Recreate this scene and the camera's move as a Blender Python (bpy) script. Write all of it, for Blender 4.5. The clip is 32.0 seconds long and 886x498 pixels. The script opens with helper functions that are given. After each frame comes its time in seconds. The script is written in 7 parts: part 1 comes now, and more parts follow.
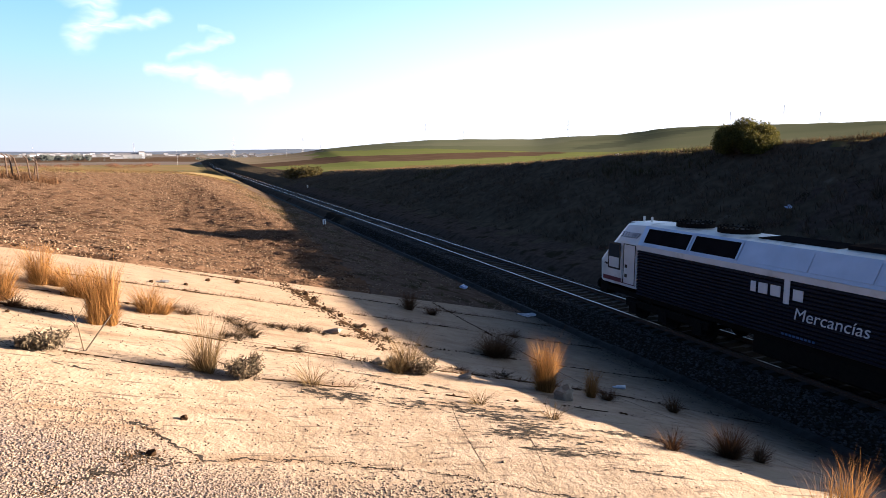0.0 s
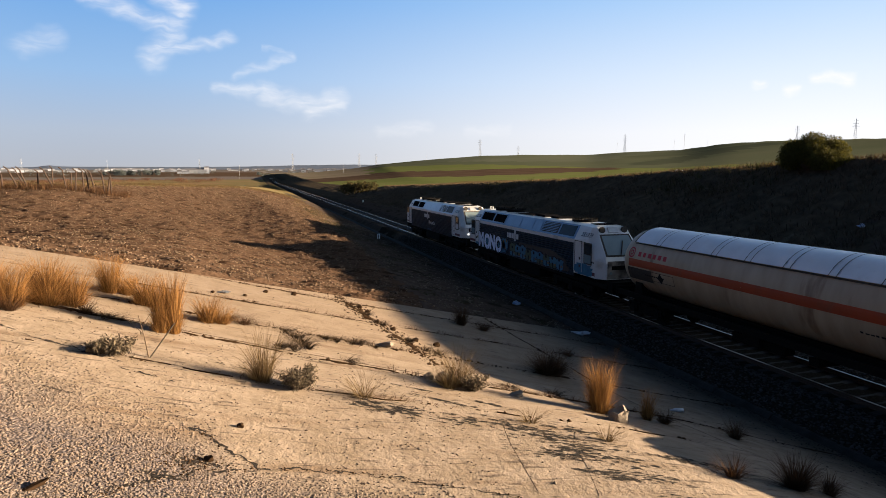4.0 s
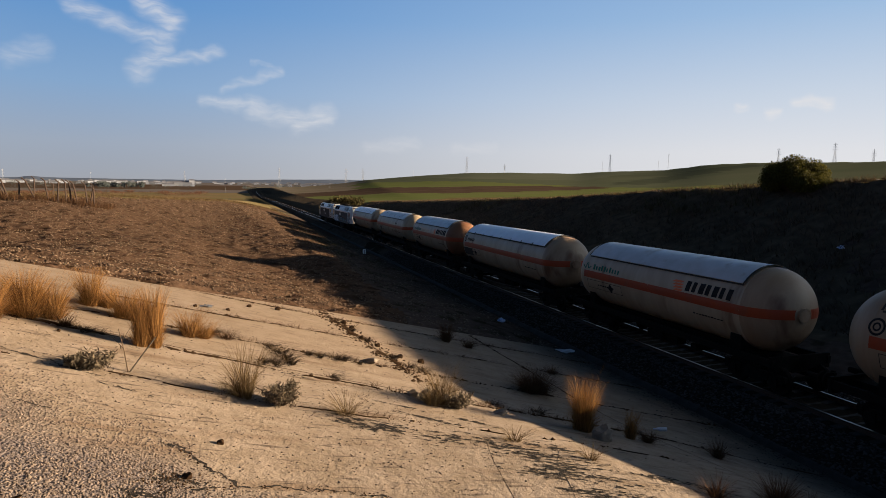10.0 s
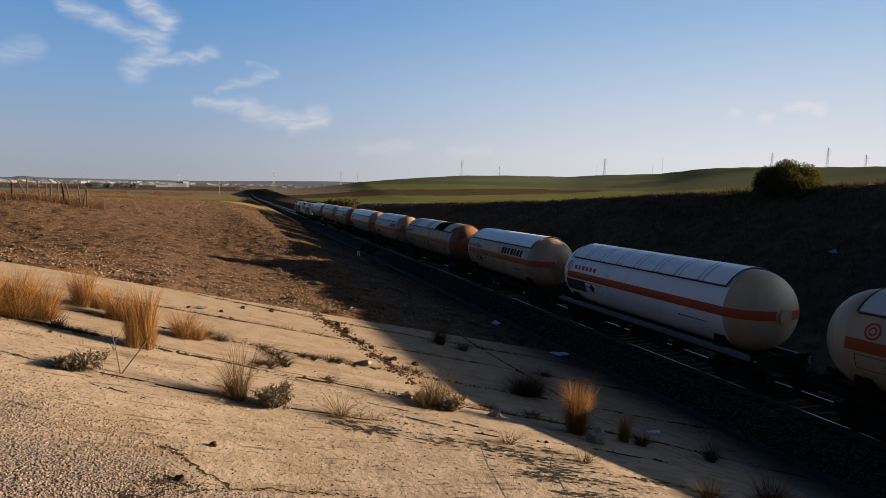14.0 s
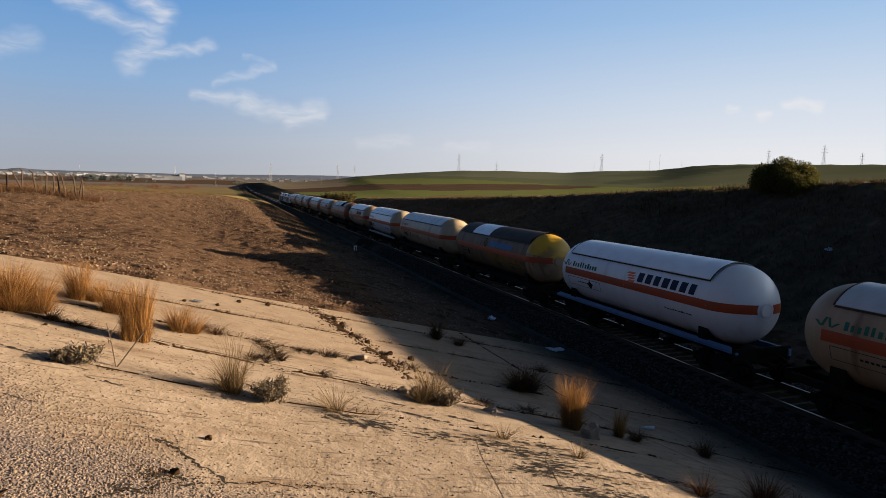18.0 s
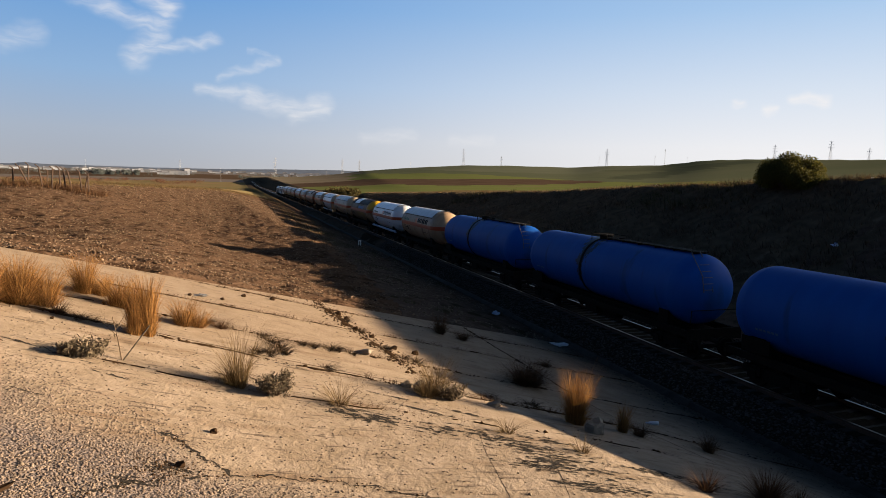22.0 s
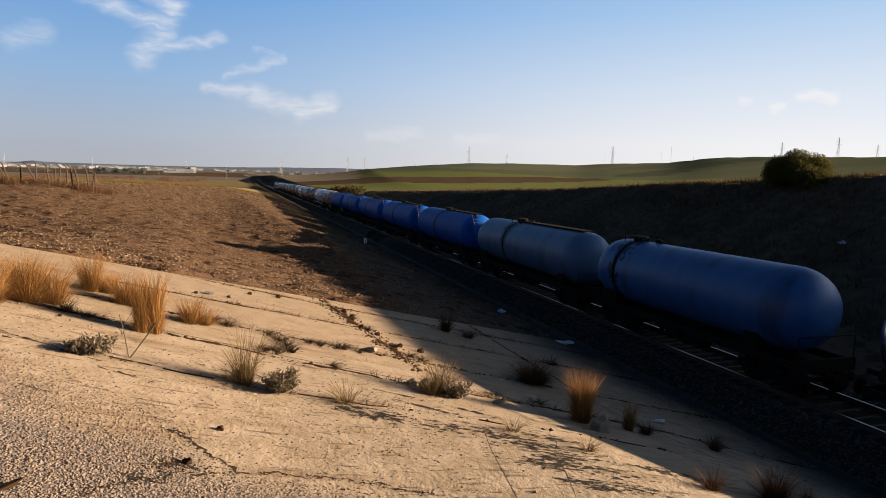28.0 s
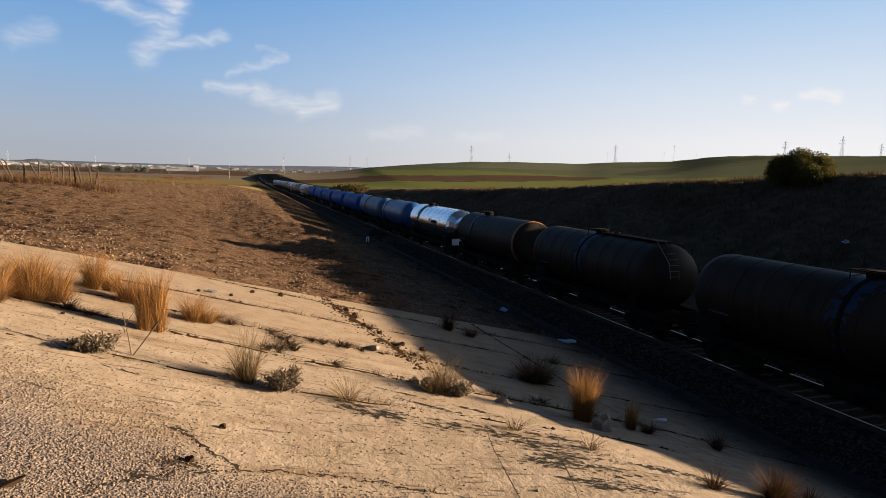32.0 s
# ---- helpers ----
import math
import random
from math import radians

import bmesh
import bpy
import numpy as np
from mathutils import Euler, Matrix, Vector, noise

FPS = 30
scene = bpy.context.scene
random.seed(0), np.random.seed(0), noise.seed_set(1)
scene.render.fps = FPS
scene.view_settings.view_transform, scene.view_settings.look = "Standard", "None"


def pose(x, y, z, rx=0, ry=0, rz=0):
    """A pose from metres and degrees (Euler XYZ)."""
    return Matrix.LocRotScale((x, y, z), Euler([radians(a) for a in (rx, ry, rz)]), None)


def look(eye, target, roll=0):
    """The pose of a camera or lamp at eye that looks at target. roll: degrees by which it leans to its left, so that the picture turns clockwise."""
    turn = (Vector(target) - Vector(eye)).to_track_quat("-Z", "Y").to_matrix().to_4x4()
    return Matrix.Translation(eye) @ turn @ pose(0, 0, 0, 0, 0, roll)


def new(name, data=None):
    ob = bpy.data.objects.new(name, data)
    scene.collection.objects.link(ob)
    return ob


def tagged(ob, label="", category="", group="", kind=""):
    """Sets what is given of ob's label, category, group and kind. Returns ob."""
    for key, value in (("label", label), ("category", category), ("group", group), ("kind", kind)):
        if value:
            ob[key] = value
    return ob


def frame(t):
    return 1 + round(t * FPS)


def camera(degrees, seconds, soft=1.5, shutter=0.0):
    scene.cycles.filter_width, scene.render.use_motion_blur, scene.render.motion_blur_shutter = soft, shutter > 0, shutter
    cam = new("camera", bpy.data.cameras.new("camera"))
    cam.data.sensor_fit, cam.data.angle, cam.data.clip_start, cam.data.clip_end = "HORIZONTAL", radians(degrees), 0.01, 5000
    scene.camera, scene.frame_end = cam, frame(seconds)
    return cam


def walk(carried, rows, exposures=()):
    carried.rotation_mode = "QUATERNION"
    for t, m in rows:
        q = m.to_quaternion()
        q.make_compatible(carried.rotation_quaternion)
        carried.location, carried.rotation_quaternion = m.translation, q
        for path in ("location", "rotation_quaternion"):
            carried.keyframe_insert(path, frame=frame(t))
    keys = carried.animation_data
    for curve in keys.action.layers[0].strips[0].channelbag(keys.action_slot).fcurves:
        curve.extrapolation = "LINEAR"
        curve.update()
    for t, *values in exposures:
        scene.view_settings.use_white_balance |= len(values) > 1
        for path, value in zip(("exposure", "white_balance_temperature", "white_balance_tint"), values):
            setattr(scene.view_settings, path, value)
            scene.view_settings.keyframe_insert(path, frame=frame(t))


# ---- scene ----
EYE = Vector((0.0, 0.0, 6.69))
cam = camera(71.0, 32.0, soft=0.5)
# seconds, turn to the left, tilt up, roll (degrees)
PATH = [
    (0, -21.57, -9.00, 0.00),
    (0.5, -21.00, -8.76, -0.09),
    (1, -20.48, -8.50, -0.14),
    (1.5, -19.89, -8.19, -0.24),
    (2, -19.23, -7.97, -0.27),
    (2.5, -18.65, -7.74, -0.20),
    (3, -17.97, -7.62, -0.05),
    (3.5, -16.90, -7.67, -0.05),
    (5.5, -16.45, -7.30, 0.13),
    (6, -16.73, -7.16, 0.21),
    (6.5, -17.01, -6.95, 0.16),
    (7, -17.40, -6.71, 0.28),
    (7.5, -17.39, -6.50, 0.45),
    (8, -17.43, -6.34, 0.82),
    (8.5, -17.58, -6.24, 0.81),
    (9, -17.79, -6.18, 0.81),
    (9.5, -17.87, -6.11, 0.82),
    (10, -17.95, -6.07, 0.95),
    (10.5, -18.00, -6.01, 1.00),
    (11, -18.09, -5.91, 0.99),
    (11.5, -18.12, -5.86, 1.12),
    (12, -18.16, -5.83, 1.02),
    (12.5, -18.23, -5.77, 0.98),
    (13, -18.30, -5.76, 1.05),
    (13.5, -18.33, -5.86, 1.18),
    (14, -18.45, -5.84, 1.28),
    (14.5, -18.52, -5.85, 1.41),
    (16.5, -18.71, -5.74, 1.32),
    (17, -18.73, -5.87, 1.51),
    (17.5, -18.76, -6.09, 1.65),
    (18, -18.77, -6.29, 1.68),
    (18.5, -18.82, -6.45, 1.57),
    (19, -18.80, -6.56, 1.63),
    (19.5, -18.74, -6.58, 1.57),
    (20, -18.74, -6.58, 1.56),
    (20.5, -18.73, -6.60, 1.55),
    (21, -18.56, -6.66, 1.71),
    (21.5, -18.53, -6.71, 1.73),
    (22, -18.38, -6.78, 1.75),
    (22.5, -18.25, -6.85, 1.69),
    (23, -18.16, -6.87, 1.69),
    (23.5, -18.10, -6.90, 1.65),
    (24, -18.08, -6.91, 1.73),
    (24.5, -18.07, -6.91, 1.76),
    (25, -18.04, -6.91, 1.95),
    (25.5, -18.04, -6.91, 1.91),
    (27.5, -17.91, -6.93, 1.55),
    (28, -17.88, -6.99, 1.68),
    (28.5, -17.87, -7.04, 1.59),
    (29, -17.86, -7.07, 1.61),
    (29.5, -17.84, -7.09, 1.52),
    (30, -17.81, -7.11, 1.64),
    (30.5, -17.80, -7.13, 1.61),
    (31, -17.79, -7.14, 1.77),
    (31.5, -17.75, -7.14, 1.87),
    (32, -17.67, -7.13, 1.74),
]


def aim(yaw, pitch, roll):
    a, b = radians(yaw), radians(pitch)
    ahead = Vector((-math.sin(a) * math.cos(b), math.cos(a) * math.cos(b), math.sin(b)))
    return look(EYE, EYE + ahead * 2, roll)


walk(cam, [(t, aim(a, b, c)) for t, a, b, c in PATH], exposures=[
    (0.0, 3.6, 5950, 15), (1.0, 3.34, 6050, 13), (2.0, 3.14, 6150, 12), (3.0, 2.94, 6330, 11), (6.0, 2.79, 6450, 11), (9.0, 2.46, 6400, 11), (13.0, 2.34, 6300, 11), (17.0, 2.50, 6380, 11), (19.0, 2.50, 6400, 11), (24.0, 2.68, 6550, 11), (32.0, 2.62, 6550, 11)])

# ---- light ----
SUN_EL, SUN_AZ = 10.1, 102.0      # degrees: height, and turn from the track's direction to the right
world = bpy.data.worlds.new("world")
scene.world = world
world.use_nodes = True
wn, wl = world.node_tree.nodes, world.node_tree.links
sky = wn.new("ShaderNodeTexSky")
sky.sky_type = "NISHITA"
sky.sun_disc = False
sky.sun_elevation, sky.sun_rotation = radians(SUN_EL), radians(SUN_AZ)
sky.air_density, sky.dust_density, sky.ozone_density = 1.0, 0.3, 2.0
bg = wn["Background"]
bg.inputs[1].default_value = 0.06
# the visible low sky: blue above, pale haze below, whiter towards the sun
place = wn.new("ShaderNodeTexCoord")
sep = wn.new("ShaderNodeSeparateXYZ")
wl.new(place.outputs["Generated"], sep.inputs[0])


def sky_ramp(stops):
    r = wn.new("ShaderNodeValToRGB")
    wl.new(sep.outputs[2], r.inputs[0])
    el = r.color_ramp.elements
    while len(el) < len(stops):
        el.new(0.5)
    for e, (at, c) in zip(el, stops):
        e.position, e.color = at, (*c, 1)
    return r.outputs[0]


def sky_mix(f, a, b):
    x = wn.new("ShaderNodeMix")
    x.data_type = "RGBA"
    for v, k in ((f, 0), (a, 6), (b, 7)):
        if isinstance(v, (tuple, float)):
            x.inputs[k].default_value = v
        else:
            wl.new(v, x.inputs[k])
    return x.outputs[2]


def sky_map(src, lo, hi, a=0.0, b=1.0):
    r = wn.new("ShaderNodeMapRange")
    r.interpolation_type = "SMOOTHSTEP"
    for k, v in enumerate((lo, hi, a, b), 1):
        r.inputs[k].default_value = v
    wl.new(src, r.inputs[0])
    return r.outputs[0]


def sky_op(op, a, b=None, kind="ShaderNodeMath"):
    m = wn.new(kind)
    m.operation = op
    for k, v in enumerate((a, b)):
        if v is None:
            continue
        if isinstance(v, (float, tuple)):
            m.inputs[k].default_value = v
        else:
            wl.new(v, m.inputs[k])
    return m


away = sky_ramp([(0.0, (0.43, 0.455, 0.50)), (0.05, (0.415, 0.485, 0.585)), (0.13, (0.29, 0.47, 0.72)), (0.24, (0.155, 0.365, 0.71)), (0.36, (0.085, 0.27, 0.64)), (0.7, (0.022, 0.085, 0.26))])
sunward = sky_ramp([(0.0, (0.94, 0.925, 0.92)), (0.05, (0.92, 0.925, 0.94)), (0.13, (0.72, 0.81, 0.92)), (0.24, (0.42, 0.62, 0.88)), (0.36, (0.25, 0.46, 0.80)), (0.7, (0.03, 0.095, 0.28))])
tone = sky_mix(sky_map(sep.outputs[0], -0.25, 0.85), away, sunward)
# thin wisps of cloud, by bearing and height in degrees
bearing = sky_op("MULTIPLY", sky_op("ARCTAN2", sep.outputs[0], sep.outputs[1]).outputs[0], 57.2958).outputs[0]
height = sky_op("MULTIPLY", sky_op("ARCSINE", sep.outputs[2]).outputs[0], 57.2958).outputs[0]
spot = wn.new("ShaderNodeCombineXYZ")
wl.new(bearing, spot.inputs[0])
wl.new(height, spot.inputs[1])
ripple = wn.new("ShaderNodeTexNoise")
ripple.inputs["Scale"].default_value, ripple.inputs["Detail"].default_value = 0.55, 2.5
wl.new(spot.outputs[0], ripple.inputs["Vector"])
shift = sky_op("SCALE", sky_op("SUBTRACT", ripple.outputs["Color"], (0.5, 0.5, 0.5), "ShaderNodeVectorMath").outputs[0], None, "ShaderNodeVectorMath")
shift.inputs["Scale"].default_value = 1.25
spot = sky_op("ADD", spot.outputs[0], shift.outputs[0], "ShaderNodeVectorMath").outputs[0]
wisps = None
for (ax, ay), (bx, by), width, dense in (((-12.5, 13.0), (-6.6, 11.2), 0.75, 0.6), ((-7.4, 14.0), (-5.2, 12.6), 1.0, 0.75), ((-5.3, 12.6), (-6.0, 10.9), 0.95, 0.6), ((-6.0, 10.8), (-7.8, 8.7), 1.0, 0.6),
                                         ((-7.6, 8.8), (-1.7, 10.6), 0.5, 0.6), ((-1.4, 7.6), (3.4, 9.4), 0.4, 0.4), ((3.5, 9.5), (1.0, 9.8), 0.25, 0.3), ((-2.9, 6.7), (4.0, 5.9), 0.5, 0.55), ((1.0, 6.2), (5.5, 5.3), 0.9, 0.6),
                                         ((4.8, 4.9), (7.4, 5.9), 0.9, 0.7), ((-16.6, 8.8), (-14.7, 9.6), 0.9, 0.35), ((42.9, 6.5), (43.4, 6.5), 0.4, 0.9), ((45.0, 5.8), (45.6, 5.9), 0.45, 0.9), ((46.9, 6.7), (49.2, 6.6), 0.45, 1.0),
                                         ((11.0, 3.2), (15.3, 3.5), 0.6, 0.3), ((19.0, 3.1), (22.5, 3.3), 0.5, 0.25)):
    pa = sky_op("SUBTRACT", spot, (ax, ay, 0.0), "ShaderNodeVectorMath").outputs[0]
    dot = sky_op("DOT_PRODUCT", pa, (bx - ax, by - ay, 0.0), "ShaderNodeVectorMath").outputs["Value"]
    h = sky_op("MULTIPLY", dot, 1.0 / ((bx - ax) ** 2 + (by - ay) ** 2))
    h.use_clamp = True
    along = sky_op("SCALE", (bx - ax, by - ay, 0.0), None, "ShaderNodeVectorMath")
    wl.new(h.outputs[0], along.inputs["Scale"])
    off = sky_op("LENGTH", sky_op("SUBTRACT", pa, along.outputs[0], "ShaderNodeVectorMath").outputs[0], None, "ShaderNodeVectorMath").outputs["Value"]
    one = sky_map(off, 0.0, width * 1.5, dense * 0.85, 0.0)
    wisps = one if wisps is None else sky_op("MAXIMUM", wisps, one).outputs[0]
fibre = wn.new("ShaderNodeTexNoise")
fibre.inputs["Scale"].default_value, fibre.inputs["Detail"].default_value = 1.0, 4.0
squash = sky_op("MULTIPLY", spot, (0.45, 2.4, 1.0), "ShaderNodeVectorMath").outputs[0]
wl.new(squash, fibre.inputs["Vector"])
cover = sky_op("MULTIPLY", wisps, sky_map(fibre.outputs[0], 0.25, 0.75, 0.35, 1.0)).outputs[0]
# the sky opposite the sun is duller
tone = sky_mix(sky_map(sep.outputs[0], -0.45, -1.0, 0.0, 0.75), tone, (0.10, 0.12, 0.17, 1.0))
tone = sky_mix(cover, tone, (0.95, 0.93, 0.92, 1.0))
ten = sky_op("SCALE", tone, None, "ShaderNodeVectorMath")
ten.inputs["Scale"].default_value = 2.6
up = sky_map(sep.outputs[2], 0.36, 0.75)
zenith = sky_op("SCALE", sky.outputs[0], None, "ShaderNodeVectorMath")
zenith.inputs["Scale"].default_value = 0.15
# the bright haze round the sun
_se, _sa = radians(SUN_EL), radians(SUN_AZ)
to_sun = sky_op("DOT_PRODUCT", place.outputs["Generated"], (math.sin(_sa) * math.cos(_se), math.cos(_sa) * math.cos(_se), math.sin(_se)), "ShaderNodeVectorMath").outputs["Value"]
near_sun = sky_op("POWER", sky_map(to_sun, 0.6, 1.0), 3.0).outputs[0]
haze = sky_op("SCALE", (4.5, 4.5, 4.2), None, "ShaderNodeVectorMath")
wl.new(near_sun, haze.inputs["Scale"])
wl.new(sky_op("ADD", sky_mix(up, ten.outputs[0], zenith.outputs[0]), haze.outputs[0], "ShaderNodeVectorMath").outputs[0], bg.inputs[0])
sun_data = bpy.data.lights.new("sun", "SUN")
sun_data.energy, sun_data.angle, sun_data.color = 4.0, radians(0.35), (1.0, 0.78, 0.52)
sun = new("sun", sun_data)
_e, _a = radians(SUN_EL), radians(SUN_AZ)
SUN_DIR = Vector((math.sin(_a) * math.cos(_e), math.cos(_a) * math.cos(_e), math.sin(_e)))
sun.matrix_world = look(SUN_DIR * 50, (0, 0, 0))

# ---- materials ----
def shade(name, base, other=None, scale=4.0, rough=0.8, metal=0.0, bump=0.0, bump_scale=30.0, spots=None, spot_scale=1.0, spot_at=0.55, vary=0.0, detail=6.0, spec=0.3, stretch=(1, 1, 1), deep=0.02):
    """Two colours mixed by grain, a third in larger stains, a bump; vary shifts the value from piece to piece."""
    m = bpy.data.materials.new(name)
    m.use_nodes = True
    n, l = m.node_tree.nodes, m.node_tree.links
    b = n["Principled BSDF"]
    b.inputs["Roughness"].default_value, b.inputs["Metallic"].default_value = rough, metal
    b.inputs["Specular IOR Level"].default_value = spec
    at = n.new("ShaderNodeTexCoord").outputs["Object"]
    if stretch != (1, 1, 1):
        mp = n.new("ShaderNodeMapping")
        mp.inputs["Scale"].default_value = stretch
        l.new(at, mp.inputs[0])
        at = mp.outputs[0]

    def grain(s, d=detail):
        t = n.new("ShaderNodeTexNoise")
        t.inputs["Scale"].default_value, t.inputs["Detail"].default_value = s, d
        l.new(at, t.inputs["Vector"])
        return t.outputs[0]

    def ramp(src, lo, hi):
        r = n.new("ShaderNodeMapRange")
        r.inputs[1].default_value, r.inputs[2].default_value = lo, hi
        l.new(src, r.inputs[0])
        return r.outputs[0]

    def mix(f, a, c):
        x = n.new("ShaderNodeMix")
        x.data_type = "RGBA"
        l.new(f, x.inputs[0])
        for v, k in ((a, 6), (c, 7)):
            if isinstance(v, tuple):
                x.inputs[k].default_value = (*v, 1)
            else:
                l.new(v, x.inputs[k])
        return x.outputs[2]
    col = base
    if other:
        col = mix(ramp(grain(scale), 0.3, 0.7), base, other)
    if spots:
        col = mix(ramp(grain(spot_scale, 8.0), spot_at, spot_at + 0.12), col, spots)
    if vary and not isinstance(col, tuple):
        h = n.new("ShaderNodeHueSaturation")
        l.new(ramp(n.new("ShaderNodeObjectInfo").outputs["Random"], -vary, 1 + vary), h.inputs["Value"])
        r = h.inputs["Value"].links[0].from_node
        r.inputs[1].default_value, r.inputs[2].default_value = 0, 1
        r.inputs[3].default_value, r.inputs[4].default_value = 1 - vary, 1 + vary
        l.new(col, h.inputs["Color"])
        col = h.outputs[0]
    if isinstance(col, tuple):
        b.inputs["Base Color"].default_value = (*col, 1)
    else:
        l.new(col, b.inputs["Base Color"])
    if bump:
        k = n.new("ShaderNodeBump")
        k.inputs["Strength"].default_value, k.inputs["Distance"].default_value = bump, deep
        l.new(grain(bump_scale), k.inputs["Height"])
        l.new(k.outputs[0], b.inputs["Normal"])
    return m


M_SOIL = shade("ploughed_soil", (0.056, 0.033, 0.021), (0.096, 0.060, 0.039), 5.0, 0.95, bump=1.0, bump_scale=11.0, spots=(0.034, 0.020, 0.013), spot_scale=1.6, spot_at=0.52, deep=0.10, spec=0.0, stretch=(0.55, 1.0, 1.0))
M_EARTH = shade("bare_earth", (0.04844, 0.03457, 0.02699), (0.07976, 0.05897, 0.04767), 2.5, 0.95, bump=1.0, bump_scale=14.0, spots=(0.02905, 0.02397, 0.01561), spot_scale=0.9, spot_at=0.53, deep=0.05, spec=0.0)
# shade of the cutting is put into the near ballast's dark colour
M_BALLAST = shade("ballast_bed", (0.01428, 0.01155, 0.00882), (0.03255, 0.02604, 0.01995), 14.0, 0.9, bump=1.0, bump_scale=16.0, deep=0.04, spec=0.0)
M_BANK = shade("dry_bank", (0.0457, 0.0366, 0.0254), (0.0857, 0.0662, 0.0459), 1.4, 0.95, bump=1.0, bump_scale=7.0, spots=(0.137, 0.1142, 0.0908), spot_scale=0.35, spot_at=0.66, deep=0.06, spec=0.0)
M_GREEN = shade("green_crop", (0.08479, 0.1009, 0.03086), (0.1026, 0.1114, 0.04114), 0.05, 0.95, bump=0.3, bump_scale=3.0, spots=(0.1116, 0.09528, 0.05143), spot_scale=0.012, spot_at=0.56, spec=0.0, stretch=(0.4, 2.5, 1))
M_SHOULDER = shade("dusty_track_shoulder", (0.0442, 0.0338, 0.026), (0.0754, 0.0598, 0.0468), 1.5, 0.95, bump=0.8, bump_scale=9.0, spots=(0.0286, 0.0247, 0.0169), spot_scale=0.3, spec=0.0)
M_DEEPHILL = shade("dark_green_swath", (0.046, 0.053, 0.034), (0.056, 0.062, 0.040), 0.02, 0.95, spec=0.0)
# the farther hill's green, paled by haze put into the colour
M_PALEHILL = shade("haze_paled_slope", (0.078, 0.086, 0.056), (0.094, 0.098, 0.066), 0.015, 0.95, spec=0.0)
M_HILL = shade("dull_green_hill", (0.0656, 0.0736, 0.044), (0.08, 0.0848, 0.0528), 0.012, 0.95, spots=(0.0464, 0.0496, 0.0336), spot_scale=0.007, spot_at=0.56, spec=0.0, stretch=(0.5, 2.0, 1))
M_TAN = shade("pale_tan_stubble", (0.140, 0.112, 0.078), (0.165, 0.136, 0.098), 0.03, 0.95, spots=(0.115, 0.105, 0.060), spot_scale=0.02, spec=0.0, stretch=(0.5, 2.0, 1))
M_FALLOW = shade("brown_fallow", (0.051, 0.034, 0.0238), (0.0748, 0.051, 0.0357), 0.06, 0.95, bump=0.5, bump_scale=2.0, spec=0.0)
M_STRAW = shade("dry_grass_ground", (0.136, 0.0986, 0.0493), (0.085, 0.0663, 0.0306), 0.35, 0.95, bump=0.8, bump_scale=4.0, spots=(0.0663, 0.0663, 0.0204), spot_scale=0.15, spec=0.0)
# a bluish-grey haze of distance is mixed into the plain's colour
M_PLAIN = shade("far_plain", (0.1215, 0.09315, 0.08732), (0.1013, 0.1013, 0.08732), 0.008, 0.95, spots=(0.081, 0.07088, 0.08295), spot_scale=0.004, spec=0.0)
M_MEADOW = shade("far_green_field", (0.1146, 0.1042, 0.04543), (0.1719, 0.1122, 0.06536), 0.02, 0.95, spec=0.0)


